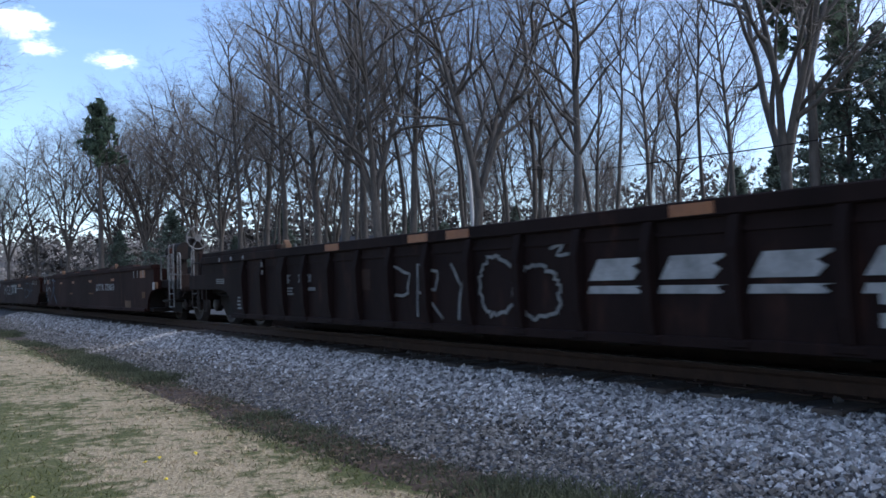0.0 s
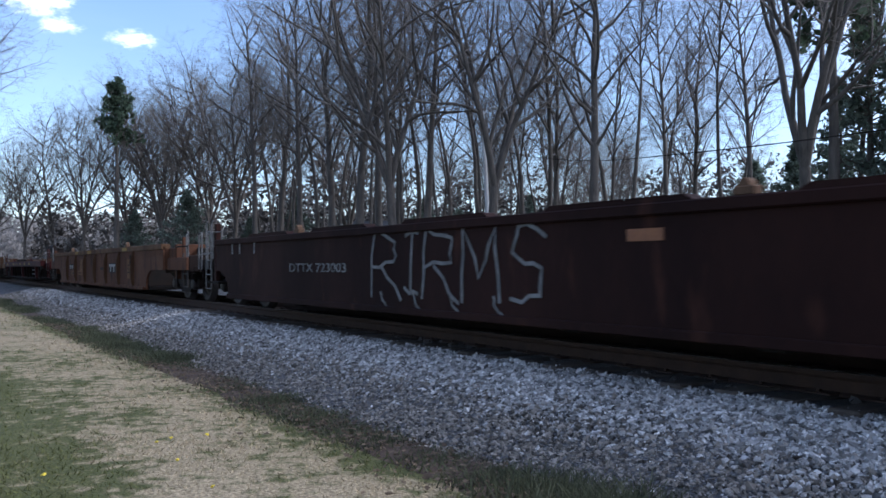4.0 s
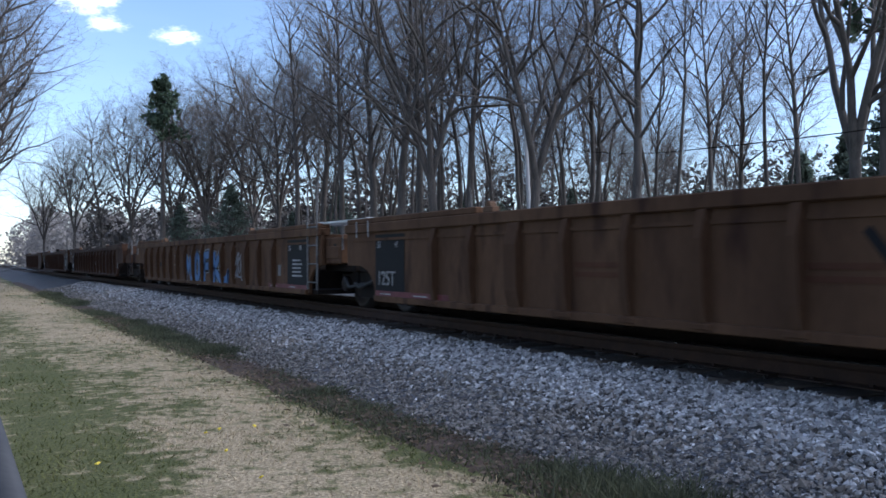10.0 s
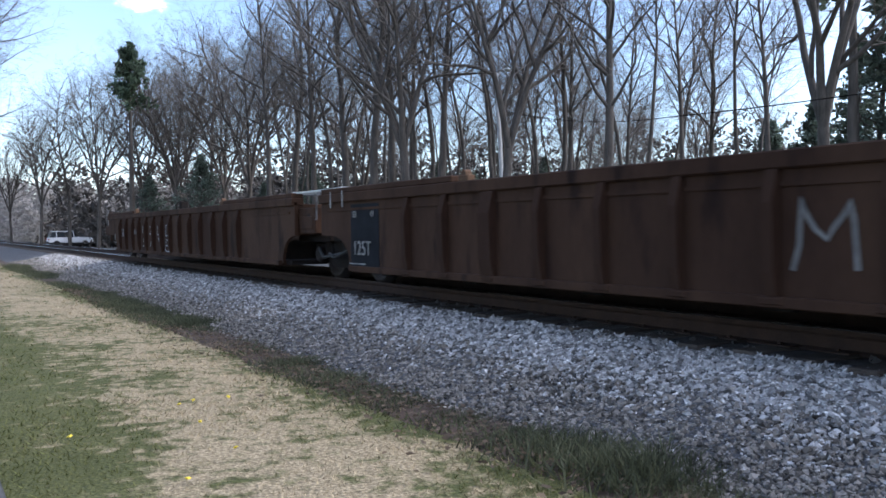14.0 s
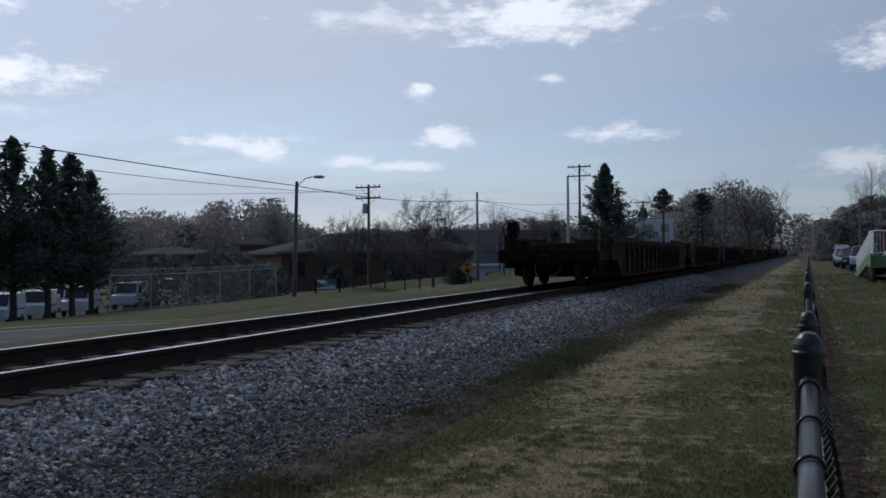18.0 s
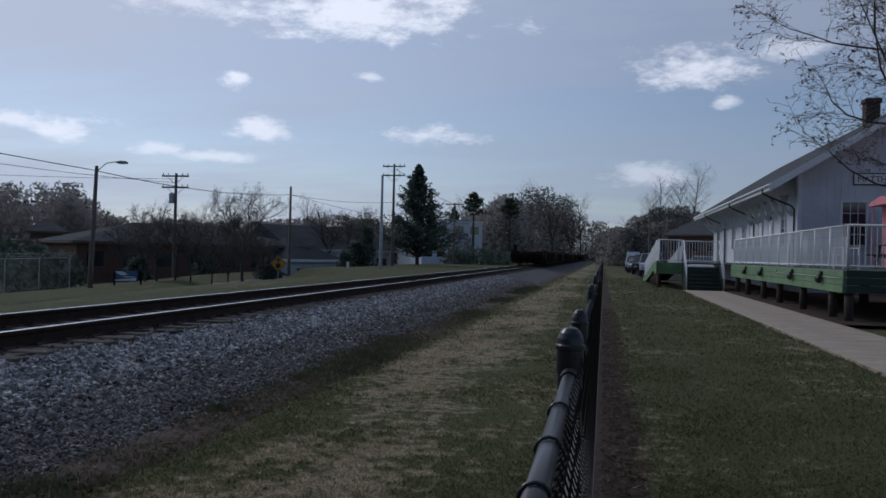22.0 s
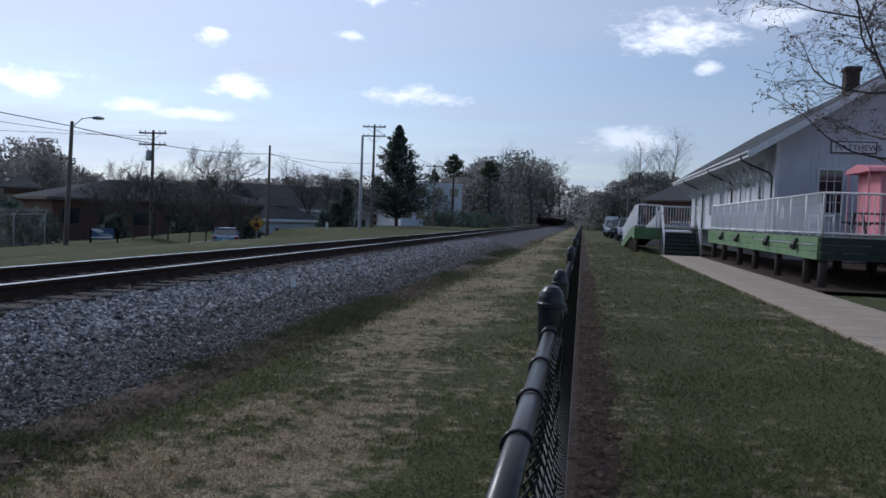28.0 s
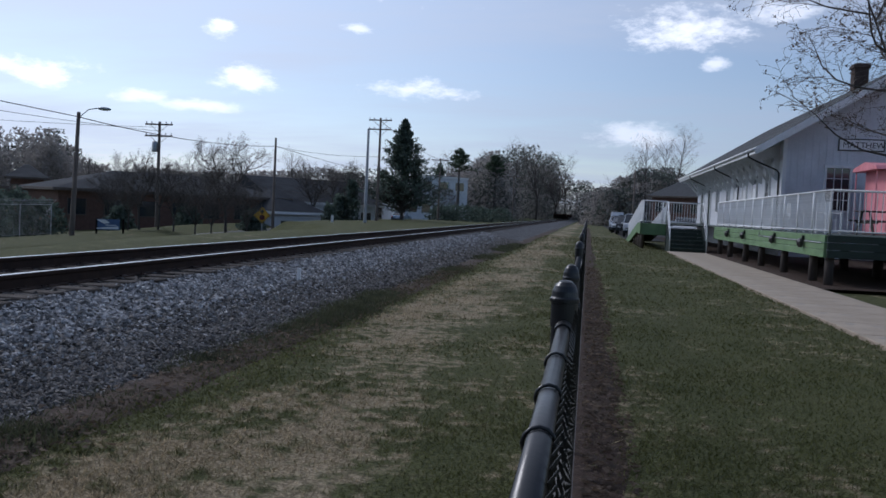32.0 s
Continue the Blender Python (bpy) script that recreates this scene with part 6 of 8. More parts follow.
def make_platform():
    deck = thing("station_platform", pose(0, 0, 0), "raised timber platform with green fascia boards on round posts", "platform", kind="structure")
    for i in range(22):
        part("deck_board", Box(5.82, 8.78, 22.42 + i * 0.93, 22.42 + i * 0.93 + 0.92, DECK_Z - 0.05, DECK_Z, 0.006), M["greendark"], deck)
    part("deck_field", Box(8.8, 17.5, 22.42, 34.6, DECK_Z - 0.05, DECK_Z - 0.004), M["greendark"], deck)
    part("deck_field", Box(5.82, 8.78, 42.9, 73.0, DECK_Z - 0.05, DECK_Z - 0.004), M["greendark"], deck)
    for k, (z0, z1) in enumerate(((0.70, 0.885), (0.893, 1.075), (1.083, 1.255))):
        for y0, y1 in ((22.40, 29.2), (29.21, 36.0), (36.01, 41.2)):
            part("fascia_board", Box(5.72 + 0.006 * k, 5.80, y0, y1, z0, z1, 0.008), M["green"], deck)
    for x0, x1 in ((5.80, 9.7), (9.71, 13.6), (13.61, 17.5)):
        for k, (z0, z1) in enumerate(((0.70, 0.885), (0.893, 1.075), (1.083, 1.255))):
            part("fascia_board", Box(x0, x1, 22.33 + 0.004 * k, 22.40, z0, z1, 0.008), M["greendark"], deck)
    for y in (22.6, 24.1, 27.5, 31.0, 34.0, 37.6, 40.4):
        part("pile", lathe(bmesh.new(), [(0.115, -0.1), (0.11, 0.5), (0.105, 0.72)], 12, pose(5.93, y, 0)), M["darkpile"], deck, smooth=True)
        for x in (8.6, 11.8, 15.0):
            if y < 36:
                part("pile", lathe(bmesh.new(), [(0.16, -0.1), (0.15, 0.72)], 10, pose(x, y, 0)), M["darkpile"], deck, smooth=True)
    for y in (24.4, 28.0, 33.2, 36.8):
        bm = lathe(bmesh.new(), [(0.05, 0), (0.12, 0.02), (0.13, 0.10), (0.06, 0.16)], 10, pose(5.70, y, 1.0, 0, -90, 0))
        box(bm, 5.66, 5.72, y - 0.05, y + 0.05, 1.05, 1.2)
        part("flood_lamp", bm, M["black"], deck, "small black flood lamp on the fascia")
    part("conduit", pipe(bmesh.new(), [(5.71, 22.6, 1.06), (5.71, 30.5, 1.06), (5.71, 30.5, 1.2)], 0.015, 6), M["galv"], deck)
    sheet("gravel_bed", [(5.36, 0.0), (5.5, 0.02), (6.5, 0.03), (17.5, 0.02)], 21.0, 73, 2, M["mulch"], "dark bark and gravel under the platform", "gravel", wave=0.02)
    # steps
    st = thing("platform_steps", pose(0, 0, 0), "dark green timber steps up to the platform", "stairs", kind="structure")
    for i in range(6):
        z = DECK_Z * (i + 1) / 7
        y = 41.4 + 0.29 * i
        part("riser", Box(3.82, 5.40, y, y + 0.03, z - DECK_Z / 7, z - 0.045), M["greendark"], st)
        part("tread", Box(3.80, 5.42, y - 0.03, y + 0.30, z - 0.04, z, 0.008), M["greendark"], st)
    for x in (3.78, 5.44):
        part("stringer", slab(bmesh.new(), [(41.35, 0), (43.2, 0), (43.2, DECK_Z - 0.05), (42.9, DECK_Z - 0.05)], "x", x - 0.03, x + 0.03), M["greendark"], st)
        bm = pipe(bmesh.new(), [(x, 41.2, 0.0), (x, 41.25, 1.0), (x, 43.1, DECK_Z + 1.08), (x, 43.1, DECK_Z)], 0.026, 8)
        tube(bm, (x, 41.23, 0.55), (x, 43.1, DECK_Z + 0.62), 0.02, n=8)
        part("handrail", bm, M["white"], st, smooth=True)
    lan = thing("platform_landing", pose(0, 0, 0), "landing and long ramp of green timber beside the steps", "ramp", kind="structure")
    part("landing_deck", Box(2.6, 5.80, 43.2, 45.6, DECK_Z - 0.06, DECK_Z, 0.01), M["greendark"], lan)
    part("fascia_board", Box(2.55, 3.76, 43.14, 43.2, 0.70, DECK_Z, 0.01), M["green"], lan)
    part("fascia_board", Box(2.52, 2.6, 43.14, 45.6, 0.72, DECK_Z, 0.01), M["green"], lan)
    part("ramp_deck", slab(bmesh.new(), [(45.6, DECK_Z - 0.06), (45.6, DECK_Z), (58.0, 0.06), (58.0, 0.0)], "x", 2.6, 4.1), M["greendark"], lan)
    part("ramp_fascia", slab(bmesh.new(), [(45.6, DECK_Z - 0.42), (45.6, DECK_Z), (58.0, 0.08), (58.0, 0.0), (54.0, 0.03)], "x", 2.53, 2.597), M["green"], lan)
    for y in (44.5, 46.5, 48.5, 50.5):
        zt = DECK_Z - 0.05 if y < 45.6 else DECK_Z - 0.1 - (y - 45.6) * 0.097
        part("pile", lathe(bmesh.new(), [(0.11, -0.1), (0.1, zt)], 10, pose(2.72, y, 0)), M["pole"], lan, smooth=True)
    railing("platform_railing", (5.86, 22.48), (5.86, 41.1), "white metal platform railing with closely set balusters")
    railing("platform_railing", (5.86, 22.48), (17.4, 22.48), "white metal railing along the platform end")
    railing("platform_railing", (2.66, 43.25), (3.74, 43.25), "short white metal railing beside the steps")
    railing("platform_railing", (3.74, 45.5), (5.8, 45.5), "white metal railing at the back of the landing")
    railing("ramp_railing", (2.66, 43.3), (2.66, 45.6), "white metal railing at the ramp head")
    railing("ramp_railing", (2.66, 45.7), (2.66, 57.8), "white metal railing sloping down the ramp", DECK_Z, 0.06)
    railing("ramp_railing", (4.06, 45.7), (4.06, 57.8), "white metal railing on the inner side of the ramp", DECK_Z, 0.06)


make_platform()


def sash(name, x, y, z, w, h, face, label="white-framed dark sash window with small panes", cols=3, rows=4):
    """A window with frame, bars and panes. face: -90 looks to -x, 0 looks to -y."""
    ob = thing(name, pose(x, y, z, 0, 0, face), label, "window", kind="structure")
    for a in ((-w / 2 - 0.1, -w / 2, 0, h), (w / 2, w / 2 + 0.1, 0, h), (-w / 2 - 0.13, w / 2 + 0.13, h, h + 0.12), (-w / 2 - 0.15, w / 2 + 0.15, -0.1, 0)):
        part("window_frame", Box(a[0], a[1], -0.09, 0.02, a[2], a[3], 0.008), M["white"], ob)
    for i in range(cols):
        for j in range(rows):
            x0, z0 = -w / 2 + w * i / cols, h * j / rows
            part("pane", Box(x0 + 0.015, x0 + w / cols - 0.015, -0.03, -0.015, z0 + 0.015, z0 + h / rows - 0.015), M["glassy"], ob)
    bm = bmesh.new()
    for i in range(1, cols):
        box(bm, -w / 2 + w * i / cols - 0.014, -w / 2 + w * i / cols + 0.014, -0.045, 0.01, 0, h)
    for j in range(1, rows):
        box(bm, -w / 2, w / 2, -0.047 if j * 2 == rows else -0.043, 0.01, h * j / rows - 0.014, h * j / rows + 0.014)
    part("glazing_bars", bm, M["white"], ob)
    return ob


def make_depot():
    X0, X1, Y0, Y1, ZE, ZR, XR = 8.8, 19.2, 42.2, 73.2, 5.55, 8.96, 14.0
    dep = thing("station_building", pose(0, 0, 0), "white wooden railway depot with a wide bracketed eave and dark roof", "building", kind="structure")
    part("wall_north", Box(X0, X0 + 0.2, Y0 + 0.2, Y1, 0.0, ZE), M["whitewall"], dep)
    part("wall_east", Box(X1 - 0.2, X1, Y0 + 0.2, Y1, 0.0, ZE), M["whitewall"], dep)
    gable = [(X0, 0), (X1, 0), (X1, ZE), (XR, ZR - 0.25), (X0, ZE)]
    part("wall_gable", slab(bmesh.new(), gable, "y", Y0, Y0 + 0.2), M["whitewall"], dep)
    part("wall_gable", slab(bmesh.new(), gable, "y", Y1, Y1 + 0.2), M["whitewall"], dep)
    # upright boards
    n = 34
    for i in range(n):
        x = X0 + (X1 - X0) * i / n
        w = (X1 - X0) / n
        xc = x + w / 2
        top = ZE + (ZR - 0.3 - ZE) * (1 - abs(xc - XR) / (XR - X0)) - 0.1
        part("board", Box(x + 0.008, x + w - 0.008, Y0 - 0.022, Y0 - 0.001, 0.9, top), M["whitewall"], dep)
    plank = mesh_of(Box(-0.022, -0.001, 0.008, 0.302, 0.9, ZE - 0.4), "board", M["whitewall"])
    for i in range(100):
        share("board", plank, dep, pose(X0, Y0 + 0.31 * i, 0.003 * (i % 3)))
    part("corner_board", Box(X0 - 0.05, X0 + 0.12, Y0 - 0.05, Y0 + 0.12, 0.5, ZE - 0.1, 0.008), M["white"], dep)
    # roof
    s = (ZR - 4.85) / (XR - 7.4)
    for sgn, name in ((-1, "roof"), (1, "roof")):
        xe = XR + sgn * 6.6
        pts = [(xe, 4.85), (xe, 4.97), (XR, ZR + 0.12), (XR, ZR)]
        part(name, slab(bmesh.new(), pts, "y", Y0 - 1.0, Y1 + 1.0), M["shingle"], dep)
    courses = 22
    for i in range(courses):
        a, b = i / courses, (i + 1.12) / courses
        xa, xb = 7.38 + 6.6 * a, 7.38 + 6.6 * min(b, 1)
        za, zb = 4.98 + (ZR - 4.85) * a, 4.98 + (ZR - 4.85) * min(b, 1)
        part("shingle_course", slab(bmesh.new(), [(xa, za + 0.002), (xa, za + 0.024), (xb, zb + 0.012), (xb, zb)], "y", Y0 - 1.02, Y1 + 1.02), M["shingle"], dep)
    for yb in (Y0 - 1.06, Y1 + 1.0):
        part("barge_board", slab(bmesh.new(), [(7.36, 4.62), (7.36, 4.98), (XR, ZR + 0.14), (XR, ZR - 0.26)], "y", yb, yb + 0.06), M["white"], dep)
        part("barge_board", slab(bmesh.new(), [(20.64, 4.62), (20.64, 4.98), (XR + 0.002, ZR + 0.14), (XR + 0.002, ZR - 0.26)], "y", yb, yb + 0.06), M["white"], dep)
    part("eave_fascia", Box(7.32, 7.38, Y0 - 1.0, Y1 + 1.0, 4.66, 4.97, 0.01), M["white"], dep)
    part("gutter", tube(bmesh.new(), (7.27, Y0 - 1.0, 4.86), (7.27, Y1 + 1.0, 4.86), 0.06, n=8), M["white"], dep, smooth=True)
    for yd in (Y0 + 0.5, Y0 + 11.5, Y0 + 24):
        bm = pipe(bmesh.new(), [(7.27, yd, 4.82), (7.3, yd, 4.62), (7.7, yd, 4.42), (8.6, yd, 4.05), (8.72, yd, 3.9), (8.72, yd, 1.3)], 0.042, 8)
        part("downpipe", bm, M["black"], dep, "black downpipe", smooth=True)
    for i in range(16):
        y = Y0 + 0.9 + i * 1.95
        bm = slab(bmesh.new(), [(8.78, 3.55), (8.78, 5.3), (7.5, 4.72), (7.5, 4.56), (8.55, 4.62), (8.6, 3.6)], "y", y - 0.05, y + 0.05)
        slab(bm, [(8.77, 3.6), (8.62, 3.6), (7.75, 4.55), (7.9, 4.6)], "y", y - 0.045, y + 0.045)
        part("eave_bracket", bm, M["white"], dep)
    part("soffit", slab(bmesh.new(), [(7.4, 4.80), (8.8, 5.64), (8.8, 5.60), (7.4, 4.77)], "y", Y0 - 0.98, Y1 + 0.98), M["whitewall"], dep)
    bm = Box(13.15, 13.85, 47.7, 48.4, 8.2, 10.0, 0.02)
    box(bm, 13.08, 13.92, 47.63, 48.47, 9.75, 9.95, 0.02)
    part("chimney", bm, M["darkbrick"], dep, "dark brick chimney")
    sash("window_1", 11.2, Y0 - 0.02, 2.25, 1.0, 1.95, 0)
    for y in (45.2, 57.5, 62.0):
        sash("window_2", X0 - 0.02, y, 2.2, 0.9, 1.8, -90)
    for y in (48.6, 51.6, 54.6, 66, 70):
        d = thing("door_1", pose(X0 - 0.02, y, DECK_Z, 0, 0, -90), "grey-green panelled depot door in a white frame", "door", kind="structure")
        part("door_leaf", Box(-0.55, 0.55, -0.05, 0.0, 0, 2.3, 0.01), M["greendark"] if y > 60 else M["whitewall"], d)
        for zz in (0.2, 1.25):
            part("door_panel", Box(-0.4, 0.4, -0.065, -0.05, zz, zz + 0.85, 0.01), M["greendark"] if y > 60 else M["white"], d)
        for a in ((-0.68, -0.56), (0.56, 0.68)):
            part("door_frame", Box(a[0], a[1], -0.08, 0.0, 0, 2.42, 0.008), M["white"], d)
        part("transom_pane", Box(-0.5, 0.5, -0.03, -0.01, 2.36, 2.75), M["glassy"], d)
        part("door_handle", lathe(bmesh.new(), [(0.015, 0), (0.035, 0.02), (0.02, 0.05)], 8, pose(0.45, -0.06, 1.05, 90)), M["chrome"], d)
    sg = thing("station_sign", pose(12.12, Y0 - 0.06, 5.05), "white station name board with black letters and frame", "sign")
    part("board_panel", Box(-0.95, 0.95, -0.02, 0.02, 0, 0.46, 0.004), M["white"], sg)
    for a in ((-1.0, 1.0, -0.05, 0.0), (-1.0, 1.0, 0.46, 0.51), (-1.0, -0.95, 0.0, 0.46), (0.95, 1.0, 0.0, 0.46)):
        part("sign_frame", Box(a[0], a[1], -0.03, 0.02, a[2], a[3]), M["black"], sg)
    bm = text_bm("MATTHEWS", 0.27, 0.006)
    bmesh.ops.transform(bm, matrix=pose(-0.82, -0.026, 0.1), verts=bm.verts)
    part("lettering", bm, M["black"], sg)


make_depot()


def make_caboose():
    cb = thing("caboose", pose(11.05, 36.4, 0.0), "faded pinkish-red wooden caboose behind the platform", "railway car")
    part("body", Box(0.5, 9.5, 0, 2.9, 1.25, 3.85, 0.03), M["pink"], cb)
    bm = slab(bmesh.new(), [(-0.15, 3.85), (3.05, 3.85), (2.9, 4.0), (1.45, 4.2), (0.0, 4.0)], "x", 0.0, 10.0)
    part("roof", bm, M["pink"], cb)
    part("frame_sill", Box(0.0, 10.0, 0.2, 2.7, 1.0, 1.25, 0.02), M["steel_dark"], cb)
    for x in (1.2, 4.4, 7.6):
        part("window", Box(x, x + 0.6, -0.02, 0.03, 2.4, 3.2, 0.008), M["glassy"], cb)
        part("window_frame", box(box(Box(x - 0.06, x, -0.03, 0.02, 2.34, 3.26), x + 0.6, x + 0.66, -0.03, 0.02, 2.34, 3.26), x - 0.06, x + 0.66, -0.034, 0.02, 3.2, 3.27), M["pink"], cb)
    for k in range(8):
        part("letter_bar", Box(2.05 + k * 0.27, 2.24 + k * 0.27, -0.012, 0.0, 3.42, 3.66), M["white"], cb)
    bm = bmesh.new()
    pts = arc(2.95, 2.75, 0.42, 0.5, 0, 360, 24)
    stroke(bm, pts, 0.05, pose(0, -0.002, 0))
    stroke(bm, [(2.75, 2.45), (2.95, 3.1), (3.15, 2.45)], 0.05, pose(0, -0.002, 0))
    part("emblem", bm, M["white"], cb, "plain white round emblem")
    for z in (1.45, 1.6, 2.05):
        part("writing_bar", Box(2.4, 3.5, -0.012, 0.0, z, z + 0.08), M["white"], cb)
    for x in (2.0, 8.0):
        bogie(cb, 0).matrix_basis = pose(x, 1.45, 0.1, 0, 0, 90)
    part("end_post", tube(tube(bmesh.new(), (0.1, 0.1, 1.2), (0.1, 0.1, 3.9), 0.03, n=6), (0.1, 2.8, 1.2), (0.1, 2.8, 3.9), 0.03, n=6), M["pink"], cb)


make_caboose()


def picnic_table(m, label):
    t = thing("picnic_table", m, label, "table", "picnic tables on the platform")
    for i in range(5):
        part("tabletop_board", Box(-0.9, 0.9, -0.36 + i * 0.145, -0.225 + i * 0.145, 0.72, 0.76, 0.006), M["bark"], t)
    for y in (-0.7, 0.56):
        part("bench_board", Box(-0.9, 0.9, y, y + 0.14, 0.42, 0.46, 0.006), M["bark"], t)
        part("bench_board", Box(-0.9, 0.9, y + 0.0, y + 0.14, 0.465, 0.475), M["bark"], t)
    for x in (-0.65, 0.65):
        for s in (-1, 1):
            part("leg", slab(bmesh.new(), [(s * 0.22, 0.72), (s * 0.32, 0.72), (s * 0.62, 0.0), (s * 0.52, 0.0)], "x", x - 0.02, x + 0.02), M["bark"], t)
        part("crossbeam", Box(x + 0.02, x + 0.06, -0.7, 0.7, 0.36, 0.42), M["bark"], t)


picnic_table(pose(9.1, 28.6, DECK_Z, 0, 0, 8), "dark wooden picnic table on the platform")
picnic_table(pose(10.9, 30.4, DECK_Z, 0, 0, -4), "dark wooden picnic table beside the caboose")


def chair(m):
    c = thing("platform_chair", m, "white slatted outdoor chair on the platform", "chair", "white chairs on the platform")
    for i in range(4):
        part("seat_slat", Box(-0.25, 0.25, -0.22 + i * 0.12, -0.12 + i * 0.12, 0.42, 0.44), M["white"], c)
        part("back_slat", Box(-0.25 + i * 0.135, -0.15 + i * 0.135, 0.24, 0.26, 0.5, 1.0), M["white"], c)
    for x in (-0.25, 0.25):
        part("arm", Box(x - 0.04, x + 0.04, -0.28, 0.26, 0.62, 0.65), M["white"], c)
        for y in (-0.24, 0.24):
            part("leg", Box(x - 0.025, x + 0.025, y - 0.025, y + 0.025, 0, 0.62), M["white"], c)


for x, y, r in ((7.3, 28.2, 20), (7.5, 30.1, -15), (7.2, 32.2, 100), (7.4, 35.5, 90)):
    chair(pose(x, y, DECK_Z, 0, 0, r))

# ---- poles, lamps, wires ----


def wood_pole(x, y, top, kind, label, lean=0.0, material="pole"):
    z = ground_z(x, y)
    p = thing("utility_pole", pose(x, y, z, 0, lean, 0), label, "utility pole", "utility poles")
    h = top - z
    part("shaft", lathe(bmesh.new(), [(0.17, -0.5), (0.16, 0), (0.10, h)], 10), M[material], p, smooth=True)
    if "arm" in kind:
        for k in range(1 if kind == "arm" else 2):
            zz = h - 0.3 - 0.9 * k
            part("crossarm", Box(-1.15, 1.15, -0.16, -0.06, zz, zz + 0.12, 0.01), M["pole"], p)
            for xx in (-1.05, -0.6, 0.6, 1.05):
                part("insulator", lathe(bmesh.new(), [(0.03, 0), (0.05, 0.04), (0.035, 0.08), (0.05, 0.12), (0.02, 0.18)], 8, pose(xx, -0.11, zz + 0.12)), M["galv"], p)
            for s in (-1, 1):
                part("brace", tube(bmesh.new(), (s * 0.7, -0.1, zz), (0, -0.1, zz - 0.6), 0.02, n=5), M["galv"], p)
    if "can" in kind:
        part("transformer", lathe(bmesh.new(), [(0.2, 0), (0.22, 0.05), (0.22, 0.75), (0.12, 0.85)], 12, pose(-0.35, 0, h - 2.4)), M["galv"], p, smooth=True)
    if "lamp" in kind:
        s = 1 if "right" in kind else -1
        part("lamp_arm", pipe(bmesh.new(), [(0, 0, h - 0.35), (s * 0.5, s * 0.2, h + 0.2), (s * 0.95, s * 0.4, h + 0.32)], 0.03, 6), M["galv"], p)
        bm = bmesh.new()
        bmesh.ops.create_icosphere(bm, subdivisions=2, radius=0.5, matrix=pose(s * 1.28, s * 0.56, h + 0.32, 0, 0, 24) @ Matrix.Diagonal((0.8, 0.4, 0.22, 1)))
        part("lamp_head", bm, M["galv"], p, "cobra-head street lamp", smooth=True)
    return p


wood_pole(-32.6, 3.4, 7.6, "lamp right", "brown timber pole with a street lamp arm")
wood_pole(-30.1, 46.7, 6.2, "lamp right", "brown timber pole with a cobra-head street lamp", 2.0)
wood_pole(-33.6, 63.5, 7.35, "arms can", "brown timber pole with crossarms and a transformer")
wood_pole(-29.9, 79.2, 7.6, "plain", "plain brown timber pole")
wood_pole(-18.9, 72.0, 8.1, "plain", "grey plain pole beside the railway", 0, "greypole")
wood_pole(-20.6, 83.0, 10.2, "arms", "tall brown timber pole with double crossarms")
wood_pole(-19.5, 112, 8.2, "arm", "distant timber pole with crossarm")
wood_pole(-13.0, 150, 8.0, "arm", "distant timber pole with crossarm")
wood_pole(-29.5, -41.5, 10.4, "lamp left", "pale grey pole with a street lamp arm at the wood's edge", 3.2, "greypole")
wood_pole(5.9, 118, 8.0, "lamp right", "distant pole with a lamp at the car park")


def wire(a, b, sag, r=0.012, label="dark overhead cable between poles"):
    ob = tagged(new("overhead_wire"), label, "cable", "overhead cables")
    a, b = Vector(a), Vector(b)
    pts = [a.lerp(b, i / 14) - Vector((0, 0, 4 * sag * (i / 14) * (1 - i / 14))) for i in range(15)]
    part("cable", pipe(bmesh.new(), pts, r, 4), M["steel_dark"], ob)


wire((-32.6, 3.4, 7.4), (-30.1, 46.7, 5.95), 0.25, 0.03)
wire((-30.1, 46.7, 5.95), (-29.9, 79.2, 6.8), 0.5, 0.03)
wire((-29.9, 79.2, 6.8), (-20.6, 83.0, 6.4), 0.3, 0.02)
wire((-29.9, 79.2, 6.8), (-22, 130, 5.0), 0.4, 0.02)
wire((-32.6, 3.4, 7.4), (-31.0, -30.0, 6.6), 0.5, 0.03)
wire((-31.0, -30.0, 6.6), (-29.5, -41.5, 8.2), 0.4, 0.02)
wire((-32.6, 3.4, 6.9), (-33.6, 63.5, 6.6), 0.9, 0.02)
wire((-33.6, 63.5, 6.9), (-60, 20, 6.5), 0.9, 0.018)
wire((-20.6, 83.0, 9.9), (-19.5, 112, 8.0), 0.4, 0.02)
wire((-19.5, 112, 8.0), (-13.0, 150, 7.8), 0.5, 0.02)

# ---- signs ----


